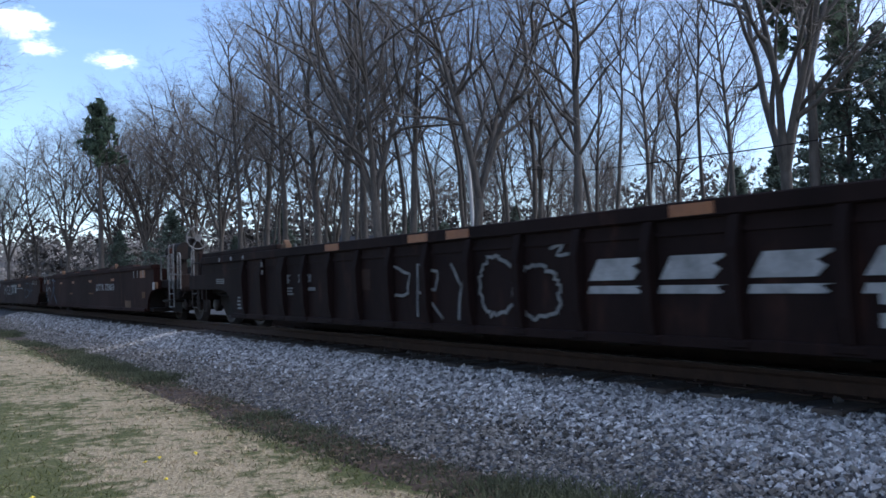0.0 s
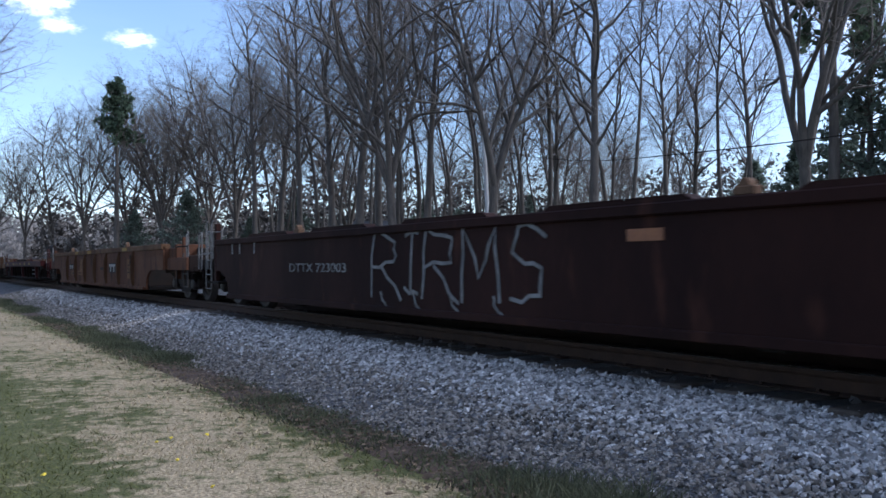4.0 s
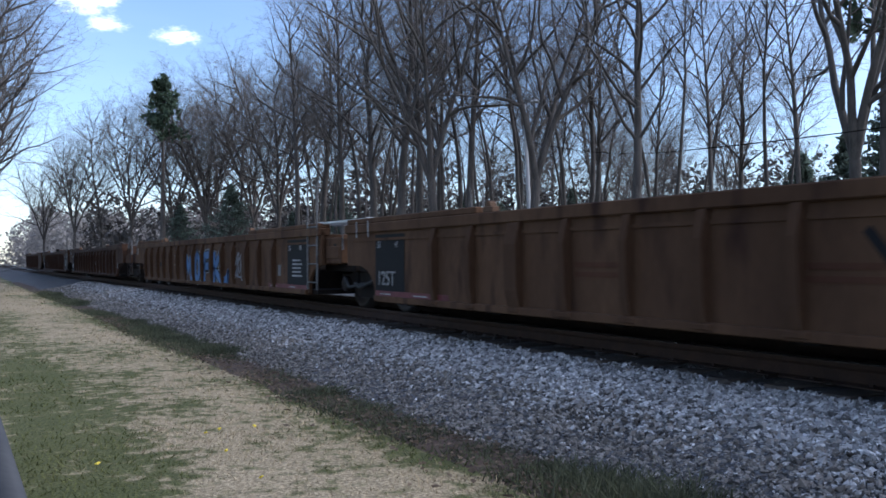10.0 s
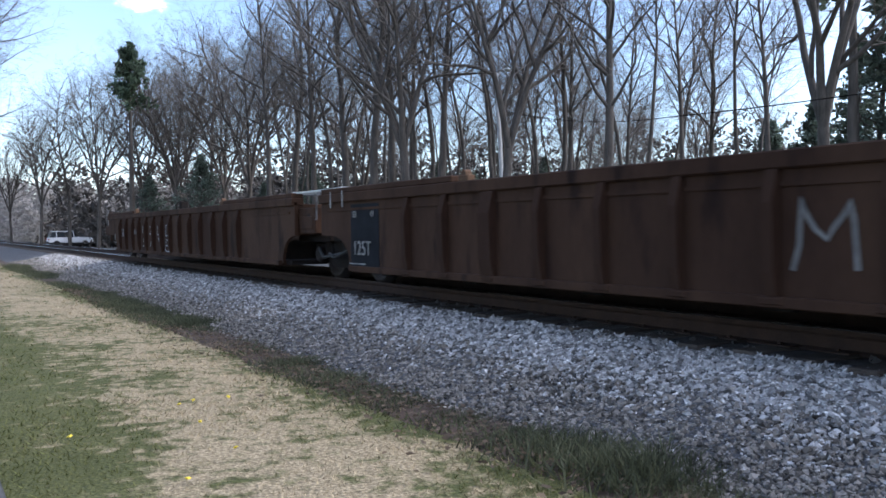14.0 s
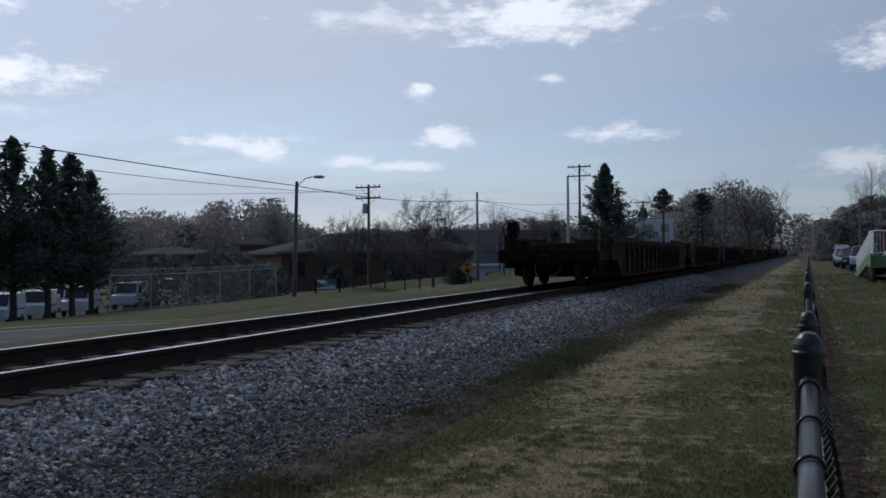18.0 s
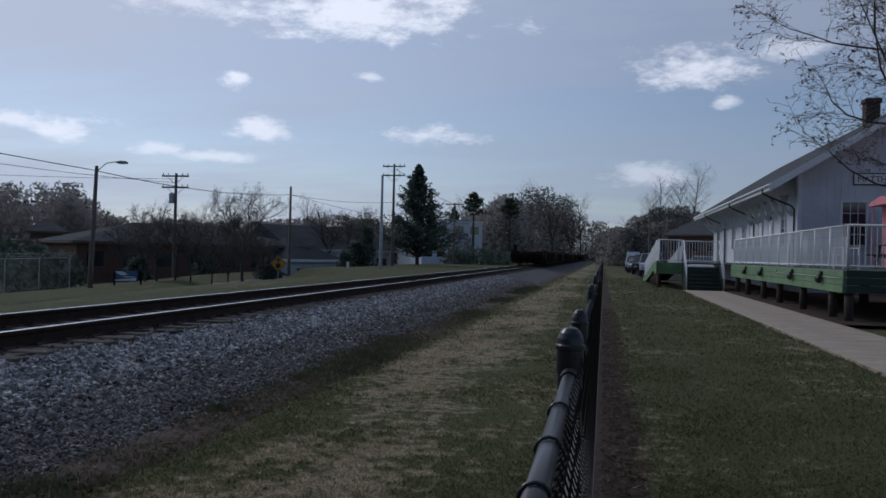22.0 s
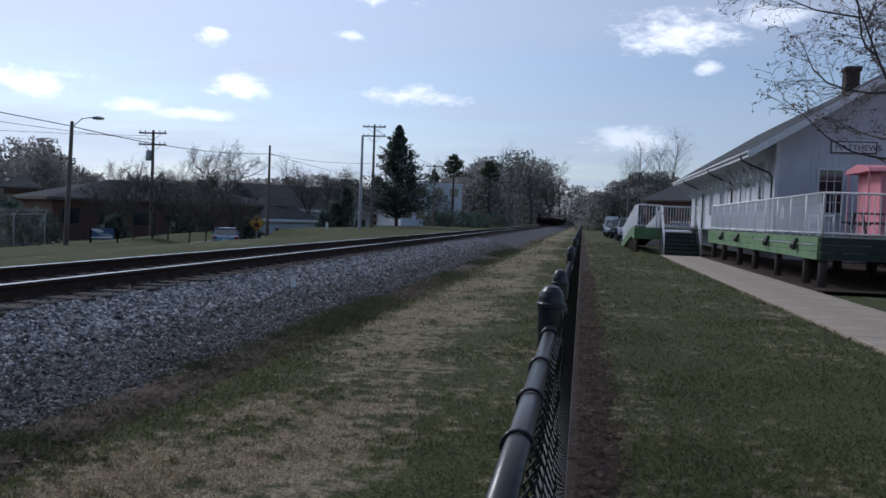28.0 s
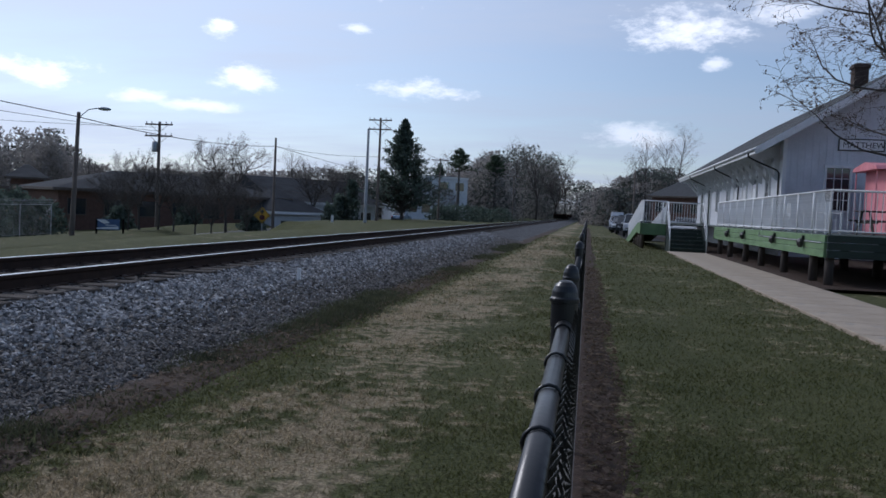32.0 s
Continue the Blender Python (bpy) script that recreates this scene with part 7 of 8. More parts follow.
def make_signs():
    z = ground_z(-24.0, 61)
    s = thing("warning_sign", pose(-24.0, 61.3, z, 0, 0, 20), "yellow diamond signal-ahead warning sign with dark arrow and disc", "road sign")
    part("post", Box(-0.04, 0.04, 0.02, 0.08, 0, 1.9 - z * 0.2, 0.004), M["galv"], s)
    c = 0.42 - z
    part("plate", slab(bmesh.new(), [(0, c - 0.62), (0.62, c), (0, c + 0.62), (-0.62, c)], "y", -0.01, 0.01), M["yellow"], s)
    part("border", stroke(bmesh.new(), [(0, c - 0.55), (0.55, c), (0, c + 0.55), (-0.55, c), (0, c - 0.55)], 0.03, pose(0, -0.011, 0)), M["black"], s)
    part("arrow", slab(slab(bmesh.new(), [(-0.06, c + 0.08), (0.06, c + 0.08), (0.06, c + 0.24), (-0.06, c + 0.24)], "y", -0.016, -0.011), [(-0.2, c + 0.22), (0.2, c + 0.22), (0, c + 0.45)], "y", -0.0165, -0.011), M["black"], s)
    bm = lathe(bmesh.new(), [(0.2, 0), (0.2, 0.006)], 20, pose(0, -0.011, c - 0.17, 90))
    part("disc", bm, M["redstripe"], s)
    z = ground_z(-29.4, 49.4)
    b = thing("sign_board", pose(-29.4, 49.4, z, 0, 0, 30) @ Matrix.Scale(0.74, 4), "low blue and white sign board on dark legs", "sign board")
    part("panel", Box(-0.95, 0.95, -0.05, 0.05, 0.35, 1.25, 0.01), M["blue"], b)
    part("light_band", slab(bmesh.new(), [(-0.85, 0.42), (0.85, 0.42), (0.85, 0.68), (-0.85, 0.5)], "y", -0.062, -0.05), M["white"], b)
    part("light_band", slab(bmesh.new(), [(-0.9, 1.2), (-0.2, 1.2), (0.2, 0.95), (-0.3, 0.85)], "y", -0.062, -0.05), M["white"], b)
    part("writing_bar", Box(-0.2, 0.7, -0.066, -0.05, 0.72, 0.78), M["white"], b)
    for x in (-0.95, 1.15):
        part("leg", Box(x, x + 0.16, -0.06, 0.06, 0, 1.3, 0.01), M["steel_dark"], b)
    x, y = ray_spot(135.2, 50)
    w = thing("small_sign", pose(x, y, ground_z(x, y), 0, 0, 135), "small white notice on a post at the wood's edge", "sign")
    part("post", tube(bmesh.new(), (0, 0, 0), (0, 0, 4.6), 0.035, n=6), M["galv"], w)
    part("plate", Box(-0.26, 0.26, -0.05, -0.035, 4.1, 4.75), M["white"], w)
    part("writing_bar", Box(-0.16, 0.16, -0.056, -0.05, 4.4, 4.5), M["black"], w)
    mp = thing("marker_post", pose(-20.0, 66.0, ground_z(-20, 66)), "small white marker post in the grass", "marker")
    part("stake", Box(-0.1, 0.1, -0.05, 0.05, 0, 0.55), M["white"], mp)


def ray_spot(t_yaw, dist):
    return (-math.sin(radians(t_yaw)) * dist, math.cos(radians(t_yaw)) * dist)


make_signs()

# ---- buildings beyond the road ----


def hip_building(name, m, L, W, wall, roof_h, label, wallmat, roofmat, windows=6, base=-0.5, gable=False, over=0.6):
    b = thing(name, m, label, "building", kind="structure")
    part("wall", Box(0, L, 0, 0.3, base, wall), M[wallmat], b)
    part("wall", Box(0, L, W - 0.3, W, base, wall), M[wallmat], b)
    part("wall", Box(0, 0.3, 0.3, W - 0.3, base, wall), M[wallmat], b)
    part("wall", Box(L - 0.3, L, 0.3, W - 0.3, base, wall), M[wallmat], b)
    bm = bmesh.new()
    o = over
    ins = 0.0 if gable else min(W / 2, 0.42 * L)
    v = [bm.verts.new(p) for p in ((-o, -o, wall), (L + o, -o, wall), (L + o, W + o, wall), (-o, W + o, wall), (ins - (o if gable else 0), W / 2, wall + roof_h), (L - ins + (o if gable else 0), W / 2, wall + roof_h))]
    for f in ((0, 1, 5, 4), (1, 2, 5), (2, 3, 4, 5), (3, 0, 4), (3, 2, 1, 0)):
        bm.faces.new([v[i] for i in f])
    part("roof", bm, M[roofmat], b)
    part("eave_trim", box(box(Box(-o - 0.04, L + o + 0.04, -o - 0.04, -o, wall - 0.22, wall + 0.03), -o - 0.04, -o, -o, W + o, wall - 0.22, wall + 0.03), L + o, L + o + 0.04, -o, W + o, wall - 0.22, wall + 0.03), M["pole"] if wallmat == "brick" else M["white"], b)
    for i in range(windows):
        x = L * (i + 0.5) / windows
        w = part("window", Box(x - 0.75, x + 0.75, -0.04, 0.02, wall - 2.3, wall - 0.9), M["glassy"], b)
        part("frame", box(box(Box(x - 0.83, x - 0.75, -0.06, 0.02, wall - 2.38, wall - 0.82), x + 0.75, x + 0.83, -0.06, 0.02, wall - 2.38, wall - 0.82), x - 0.83, x + 0.83, -0.064, 0.02, wall - 2.4, wall - 2.3), M["pole"] if wallmat == "brick" else M["white"], w)
    return b


def facing(yaw0, d0, yaw1, d1, z):
    """Pose whose x axis runs from the first spot to the second."""
    a, b = Vector(ray_spot(yaw0, d0)), Vector(ray_spot(yaw1, d1))
    d = b - a
    return pose(a.x, a.y, z, 0, 0, math.degrees(math.atan2(d.y, d.x))), d.length


m, l = facing(33.6, 84, 20.0, 92, -1.9)
hip_building("post_office", m, l, 14, 3.75, 2.0, "long low brown-brick building with a grey hipped roof", "brick", "roofgrey", 7, gable=False)
m, l = facing(20.5, 96, 13.9, 104, -1.6)
hip_building("white_building", m, l, 12, 3.2, 2.8, "white-walled building with a grey roof", "whitewall", "roofgrey", 4, gable=True)
m, l = facing(20.6, 88, 17.6, 92, -1.7)
hip_building("porch_building", m, l, 8, 2.2, 2.3, "low building with a sloping dark porch roof", "whitewall", "roofgrey", 2)
m, l = facing(11.2, 150, 8.0, 152, -0.8)
hip_building("pale_building", m, l, 14, 8.0, 0.6, "tall pale flat-roofed building among trees", "whitewall", "roofgrey", 3, over=0.1)
m, l = facing(12.0, 140, 10.3, 142, -0.8)
hip_building("pale_wing", m, l, 10, 4.0, 1.4, "low pale wing with a light roof", "whitewall", "roofgrey", 2)
m, l = facing(73.0, 78, 60.0, 84, -3.2)
hip_building("brick_hall", m, l, 18, 6.4, 0.5, "long flat-roofed brown-brick hall beyond the parking lot", "brick", "roofgrey", 8, over=0.15)
m, l = facing(71.0, 68, 66.5, 70, -3.1)
c = thing("entrance_canopy", m, "pale flat entrance canopy on thin posts", "canopy", kind="structure")
part("canopy_slab", Box(0, l, 0, 4, 4.6, 5.0, 0.02), M["whitewall"], c)
for x in (0.4, l / 2, l - 0.4):
    part("post", tube(bmesh.new(), (x, 0.4, -0.3), (x, 0.4, 4.6), 0.09, n=8), M["white"], c)
m, l = facing(42.0, 96, 36.5, 100, -2.2)
hip_building("far_shop", m, l, 10, 4.0, 0.8, "low distant shop with a pale roof edge", "brick", "roofgrey", 4, over=0.3)
m, l = facing(36.2, 112, 34.4, 112, -2.2)
hip_building("small_house", m, l, 8, 5.2, 1.6, "small distant house with a dark roof", "brick", "roofgrey", 2)
m, l = facing(155.4, 96, 151.4, 92, -2.2)
hip_building("wood_house", m, l, 9, 6.0, 2.6, "pale house glimpsed between the trees", "whitewall", "roofgrey", 3, gable=True)
m, l = facing(131.5, 84, 128.4, 82, -2.0)
hip_building("wood_house", m, l, 9, 4.6, 2.6, "pale house with a low roof behind bare trees", "whitewall", "roofgrey", 2)
m, l = facing(356.0, 130, 351.5, 124, -0.05)
hip_building("dark_house", m, l, 12, 5.0, 4.0, "dark-roofed brown house behind the car park", "brick", "shingle", 4)

# ---- galvanised fence by the parking lot ----
f = thing("lot_fence", pose(0, 0, 0), "grey galvanised chain-link fence with raked barbed-wire arms", "fence")
y = 34.0
while y < 50:
    x = -33.0
    z = ground_z(x, y)
    part("post", tube(bmesh.new(), (x, y, z - 0.1), (x, y, z + 1.9), 0.035, n=6), M["galv"], f)
    part("arm", tube(bmesh.new(), (x, y, z + 1.9), (x + 0.3, y, z + 2.2), 0.025, n=5), M["galv"], f)
    y += 3.0
for zz in (1.9, 0.1, 2.02, 2.12, 2.2):
    bm = pipe(bmesh.new(), [(-33.0 + (0.1 * (zz > 2)), yy, ground_z(-33, yy) + zz) for yy in range(34, 50, 3)], 0.02 if zz == 1.9 else 0.008, 5)
    part("top_rail" if zz == 1.9 else "fence_wire", bm, M["galv"], f)
bm = bmesh.new()
yy = 34.0
while yy < 48.9:
    for s in (-1, 1):
        tube(bm, (-33.0, yy, ground_z(-33, yy) + 0.1), (-33.0, min(max(yy + s * 1.8, 34), 49), ground_z(-33, yy) + 1.9), 0.004, n=3, cap=False)
    yy += 0.16
part("wire_mesh", bm, M["galv"], f)

# ---- vehicles ----


def tyre(parent, x, y, r=0.32, w=0.2):
    wh = part("wheel", lathe(bmesh.new(), [(r * 0.55, -w / 2), (r * 0.92, -w / 2), (r, -w * 0.3), (r, w * 0.3), (r * 0.92, w / 2), (r * 0.55, w / 2)], 18, pose(x, y, r, 0, 90, 0)), M["tyre"], parent, smooth=True)
    part("rim", lathe(bmesh.new(), [(r * 0.2, -w * 0.42), (r * 0.56, -w * 0.4), (r * 0.56, w * 0.4), (r * 0.2, w * 0.42)], 12, pose(x, y, r, 0, 90, 0)), M["chrome"], wh)


def car(name, m, paint, label, L=4.6, W=1.8, profile="sedan", group="parked cars"):
    """A road car; front towards +y."""
    c = thing(name, m, label, "car", group)
    h = L / 2
    P = {"sedan": ([(-h, 0.35), (-h + 0.05, 0.85), (-h + 0.6, 0.95), (h - 1.5, 0.92), (h - 0.25, 0.75), (h, 0.55), (h, 0.3)], [(-h + 0.55, 0.94), (-h + 1.2, 1.38), (-h + 2.3, 1.43), (h - 1.35, 0.92)], 1.43),
         "suv": ([(-h, 0.42), (-h + 0.04, 1.0), (h - 1.25, 1.02), (h - 0.15, 0.95), (h, 0.75), (h, 0.4)], [(-h + 0.12, 1.0), (-h + 0.45, 1.68), (h - 2.1, 1.70), (h - 1.3, 1.02)], 1.7),
         "pickup": ([(-h, 0.5), (-h, 1.05), (-h + 2.1, 1.05), (h - 1.4, 1.08), (h - 0.1, 1.0), (h, 0.8), (h, 0.45)], [(-h + 2.05, 1.05), (-h + 2.25, 1.78), (h - 2.1, 1.8), (h - 1.4, 1.08)], 1.8),
         "van": ([(-h, 0.4), (-h, 1.1), (h - 1.1, 1.1), (h - 0.2, 0.98), (h, 0.7), (h, 0.38)], [(-h + 0.02, 1.1), (-h + 0.05, 2.15), (h - 1.5, 2.18), (h - 1.0, 1.1)], 2.2)}[profile]
    low, cab, top = P
    bm = slab(bmesh.new(), low, "x", -W / 2, W / 2)
    bmesh.ops.bevel(bm, geom=[e for e in bm.edges], offset=0.05, segments=2, affect="EDGES")
    part("body", bm, paint, c, smooth=False)
    bm = bmesh.new()
    n = len(cab)
    base = [(a, b) for a, b in cab]
    L0 = [bm.verts.new((-W / 2 + 0.04 + (0.16 if b > 1.2 else 0), a, b)) for a, b in base]
    R0 = [bm.verts.new((W / 2 - 0.04 - (0.16 if b > 1.2 else 0), a, b)) for a, b in base]
    bm.faces.new(L0); bm.faces.new(R0[::-1])
    for i in range(n):
        bm.faces.new((L0[i], R0[i], R0[(i + 1) % n], L0[(i + 1) % n]))
    bmesh.ops.recalc_face_normals(bm, faces=bm.faces)
    part("cabin_glass", bm, M["glassy"] if profile != "van" else paint, c)
    rf = [p for p in cab if p[1] > 1.2]
    a0, a1 = min(p[0] for p in rf), max(p[0] for p in rf)
    part("roof", Box(-W / 2 + 0.18, W / 2 - 0.18, a0 - 0.02, a1 + 0.02, top - 0.05, top + 0.03, 0.02), paint, c)
    for s in (-1, 1):
        for k in range(3):
            yy = cab[0][0] + (cab[-1][0] - cab[0][0]) * (0.22 + 0.28 * k)
            part("pillar", tube(bmesh.new(), (s * (W / 2 - 0.02), yy, cab[0][1]), (s * (W / 2 - 0.185), min(max(yy, a0), a1), top - 0.02), 0.035, n=5), paint, c)
        for yy in (-h + 0.85, h - 0.85):
            tyre(c, s * (W / 2 - 0.08), yy, 0.34 if profile != "sedan" else 0.31)
        part("headlight", Box(s * (W / 2 - 0.42), s * (W / 2 - 0.1), h - 0.12, h + 0.015, 0.6, 0.75, 0.015), M["chrome"], c)
        part("tail_light", Box(s * (W / 2 - 0.3), s * (W / 2 - 0.02), -h - 0.015, -h + 0.1, 0.72, 0.9, 0.015), M["lamp_red"], c)
        part("side_mirror", Box(s * (W / 2), s * (W / 2 + 0.16), cab[-1][0] - 0.35, cab[-1][0] - 0.22, 1.0, 1.12, 0.02), paint, c)
    part("bumper", Box(-W / 2 + 0.05, W / 2 - 0.05, h - 0.02, h + 0.06, 0.32, 0.52, 0.02), M["tyre"], c)
    part("bumper", Box(-W / 2 + 0.05, W / 2 - 0.05, -h - 0.06, -h + 0.02, 0.36, 0.56, 0.02), M["tyre"], c)
    part("number_plate", Box(-0.26, 0.26, -h - 0.075, -h - 0.055, 0.6, 0.73), M["white"], c)
    return c


PAINT = dict(paleblue=mat("pale_blue_car_paint", (0.22, 0.33, 0.46), (0.18, 0.28, 0.4), 0.28, 1, 20, 0, 0.3), white=mat("white_car_paint", (0.7, 0.7, 0.72), (0.62, 0.62, 0.64), 0.3, 1, 20, 0), silver=mat("silver_car_paint", (0.40, 0.42, 0.45), (0.34, 0.36, 0.38), 0.28, 1, 20, 0, 0.4),
             dark=mat("dark_car_paint", (0.03, 0.032, 0.036), (0.02, 0.02, 0.022), 0.28, 1, 20, 0), navy=mat("dark_blue_car_paint", (0.03, 0.05, 0.12), (0.025, 0.04, 0.09), 0.28, 1, 20, 0))
for x, y, r, p, k, lab in ((3.75, 71, 178, "white", "pickup", "white pickup parked beyond the ramp"), (3.5, 79, 176, "dark", "suv", "dark sport-utility car parked beside others"), (3.3, 86, 176, "silver", "sedan", "silver saloon parked beside the lawn"), (3.3, 94, 176, "white", "suv", "white sport-utility car parked beside the lawn"),
                           (3.5, 103, 176, "silver", "suv", "silver sport-utility car parked beside the lawn"), (3.8, 116, 176, "white", "van", "white van parked far along the lawn"), (8.2, 76, 170, "white", "suv", "white sport-utility car behind the ramp"), (8.0, 86, 170, "silver", "sedan", "silver saloon in the second row")):
    car("parked_car", pose(x, y, 0.012, 0, 0, r), PAINT[p], lab, 4.8 if k != "pickup" else 5.5, 1.85, k)


def mail_van(m):
    """Boxy white delivery van; front towards +y."""
    c = thing("delivery_van", m, "boxy white delivery van parked in a row", "van", "parked delivery vans")
    pts = [(-1.9, 0.45), (-1.9, 2.15), (0.75, 2.15), (1.15, 1.3), (1.75, 1.15), (1.85, 0.45)]
    bm = slab(bmesh.new(), pts, "x", -0.92, 0.92)
    bmesh.ops.bevel(bm, geom=list(bm.edges), offset=0.04, segments=1, affect="EDGES")
    part("body", bm, PAINT["white"], c)
    part("windscreen", slab(bmesh.new(), [(0.80, 2.08), (0.83, 2.08), (1.19, 1.33), (1.16, 1.33)], "x", -0.8, 0.8), M["glassy"], c)
    for s in (-1, 1):
        part("side_window", Box(s * 0.915, s * 0.93, 0.1, 0.78, 1.3, 1.95), M["glassy"], c)
        part("stripe", Box(s * 0.915, s * 0.925, -1.8, 0.9, 1.0, 1.1), M["blue"], c)
        for yy in (-1.2, 1.15):
            tyre(c, s * 0.84, yy, 0.33)
        part("tail_light", Box(s * 0.7, s * 0.88, -1.92, -1.89, 0.8, 1.05), M["lamp_red"], c)
        part("mirror", Box(s * 0.95, s * 1.15, 0.9, 0.98, 1.35, 1.65), M["black"], c)
    part("rear_door", Box(-0.75, 0.75, -1.93, -1.895, 0.65, 2.0, 0.01), M["blackpaint"], c, "dark rear door")
    return c


for i, (yw, d, turn) in enumerate(((60.8, 64, 165), (57.2, 62, 150), (54.5, 61, 140), (53.0, 67, 170), (50.1, 66, 160), (48.2, 70, 165), (45.8, 70, 165), (42.9, 73, 160), (40.4, 75, 165), (51.6, 76, 172), (47.0, 80, 160), (64.6, 70, 20))):
    x, y = ray_spot(yw, d)
    m = pose(x, y, ground_z(x, y) + 0.06, 0, 0, turn + yw)
    if i in (1, 2):
        car("parked_car", m, PAINT["silver" if i == 1 else "dark"], "silver sport-utility car parked among vans" if i == 1 else "dark sport-utility car parked among vans", 4.7, 1.85, "suv")
    else:
        mail_van(m)
x, y = ray_spot(69.6, 41)
car("pickup_truck", pose(x, y, ground_z(x, y) + 0.06, 0, 0, 225), PAINT["dark"], "dark pickup truck parked by the cedars", 5.6, 1.95, "pickup")
ped = thing("yellow_bollard", pose(-33.2, 3.0, ground_z(-33.2, 3.0)), "small yellow utility cabinet near the pole", "cabinet")
part("box", Box(-0.25, 0.25, -0.25, 0.25, 0, 0.8, 0.03), M["yellow"], ped)
part("lid", Box(-0.28, 0.28, -0.28, 0.28, 0.8, 0.86, 0.015), M["yellow"], ped)
# vehicles at the level crossing
for x, y, r, p, k in ((-14.5, -106.2, 92, "white", "suv"), (-21, -109.5, -88, "silver", "sedan"), (-27, -109.6, -90, "dark", "sedan")):
    car("waiting_car", pose(x, y, ground_z(x, y) + 0.1, 0, 0, r), PAINT[p], "car waiting at the level crossing", 4.7, 1.8, k, "cars at the crossing")
moving_a = car("passing_car", pose(-60, -200, -1.0), PAINT["silver"], "silver saloon driving along the road", 4.6, 1.8, "sedan", "passing cars")
moving_b = car("passing_car", pose(-60, -210, -1.0), PAINT["paleblue"], "pale blue saloon driving along the road", 4.5, 1.78, "sedan", "passing cars")

# ---- trees ----
def tubes(name, segs, sides, material):
    """One mesh of tapered tubes. segs: rows of x0 y0 z0 x1 y1 z1 r0 r1."""
    s = np.array(segs, float)
    n = len(s)
    a, b, r0, r1 = s[:, :3], s[:, 3:6], s[:, 6], s[:, 7]
    d = b - a
    d /= np.linalg.norm(d, axis=1, keepdims=True) + 1e-9
    ref = np.where(np.abs(d[:, 2:3]) > 0.9, np.array([[1.0, 0, 0]]), np.array([[0, 0, 1.0]]))
    u = np.cross(d, ref)
    u /= np.linalg.norm(u, axis=1, keepdims=True)
    w = np.cross(d, u)
    ring = []
    for k in range(sides):
        c, q = math.cos(2 * math.pi * k / sides), math.sin(2 * math.pi * k / sides)
        ring.append(u * c + w * q)
    v = np.stack([a + g * r0[:, None] for g in ring] + [b + g * r1[:, None] for g in ring], 1)
    f = [[k, (k + 1) % sides, sides + (k + 1) % sides, sides + k] for k in range(sides)]
    f = (np.array(f)[None] + (np.arange(n) * 2 * sides)[:, None, None]).reshape(-1, 4)
    me = bpy.data.meshes.new(name)
    me.from_pydata(v.reshape(-1, 3).tolist(), [], f.tolist())
    me.materials.append(material)
    for p in me.polygons:
        p.use_smooth = True
    return me


def grow(rnd, height, radius, clear, n1, spread, droop=0.0, n2=8, n3=6, n4=3, lean=0.03, fork=False, open_=0.26):
    """Segments of a bare tree: thick (trunk and limbs) and thin (twigs)."""
    thick, thin = [], []

    def limb(p, d, length, r, segs, kids, level):
        pts = [p]
        step = length / segs
        for i in range(segs):
            wob = Vector((rnd.gauss(0, 1), rnd.gauss(0, 1), rnd.gauss(0, 1))) * (0.05 if level == 0 else 0.16)
            d = (d + wob + Vector((0, 0, 0.10 if level in (1, 2) else 0.0)) - Vector((0, 0, droop if level > 1 else 0))).normalized()
            q = p + d * step
            ra, rb = r * (1 - 0.88 * (i / segs)), r * (1 - 0.88 * ((i + 1) / segs))
            (thick if level < 2 else thin).append((*p, *q, max(ra, 0.004), max(rb, 0.003)))
            p = q
            pts.append(p)
        if level >= 4 or not kids:
            return
        count = kids[0]
        for j in range(count):
            f = (clear + (1 - clear) * (j + rnd.random()) / count) if level == 0 else 0.2 + 0.8 * (j + rnd.random()) / count
            f = min(f, 0.99)
            k = int(f * segs)
            base = pts[k].lerp(pts[k + 1], f * segs - k)
            az = j * 2.4 + rnd.random() * 1.2
            up = spread if level == 0 else 0.75
            side = Vector((math.cos(az), math.sin(az), 0))
            main = (pts[k + 1] - pts[k]).normalized()
            side = (side - main * side.dot(main)).normalized()
            nd = (main * (1 - up * 0.5) + side * up).normalized()
            if level == 0:
                ln = height * (0.36 - 0.22 * f) * (0.7 + 0.6 * rnd.random()) * (1.0 + 0.3 * (f > 0.5))
                rr = radius * (0.42 - 0.22 * f)
            else:
                ln = length * (0.5 - 0.2 * f) * (0.7 + 0.6 * rnd.random())
                rr = r * (1 - 0.8 * f) * 0.5
            limb(base, nd, ln, max(rr, 0.006), {0: 6, 1: 4, 2: 3, 3: 2}[level], kids[1:], level + 1)

    d0 = Vector((rnd.gauss(0, lean), rnd.gauss(0, lean), 1)).normalized()
    if fork:
        limb(Vector((0, 0, -0.3)), d0, height * (0.32 if open_ < 0.5 else 0.16), radius, 5, [], 0)
        top = Vector(thick[-1][3:6])
        thick[:] = [(*t[:6], radius * (1 - 0.06 * i), radius * (1 - 0.06 * (i + 1))) for i, t in enumerate(thick)]
        keep_clear = clear
        clear = 0.15
        for k in range(4):
            az = k * 1.7 + rnd.random()
            limb(top, Vector((open_ * math.cos(az), open_ * math.sin(az), 1)).normalized(), height * (0.55 + 0.15 * rnd.random()), radius * 0.6, 8, [n1 // 3, n2, n3, n4], 0)
    else:
        limb(Vector((0, 0, -0.3)), d0, height, radius, 12, [n1, n2, n3, n4], 0)
    return thick, thin


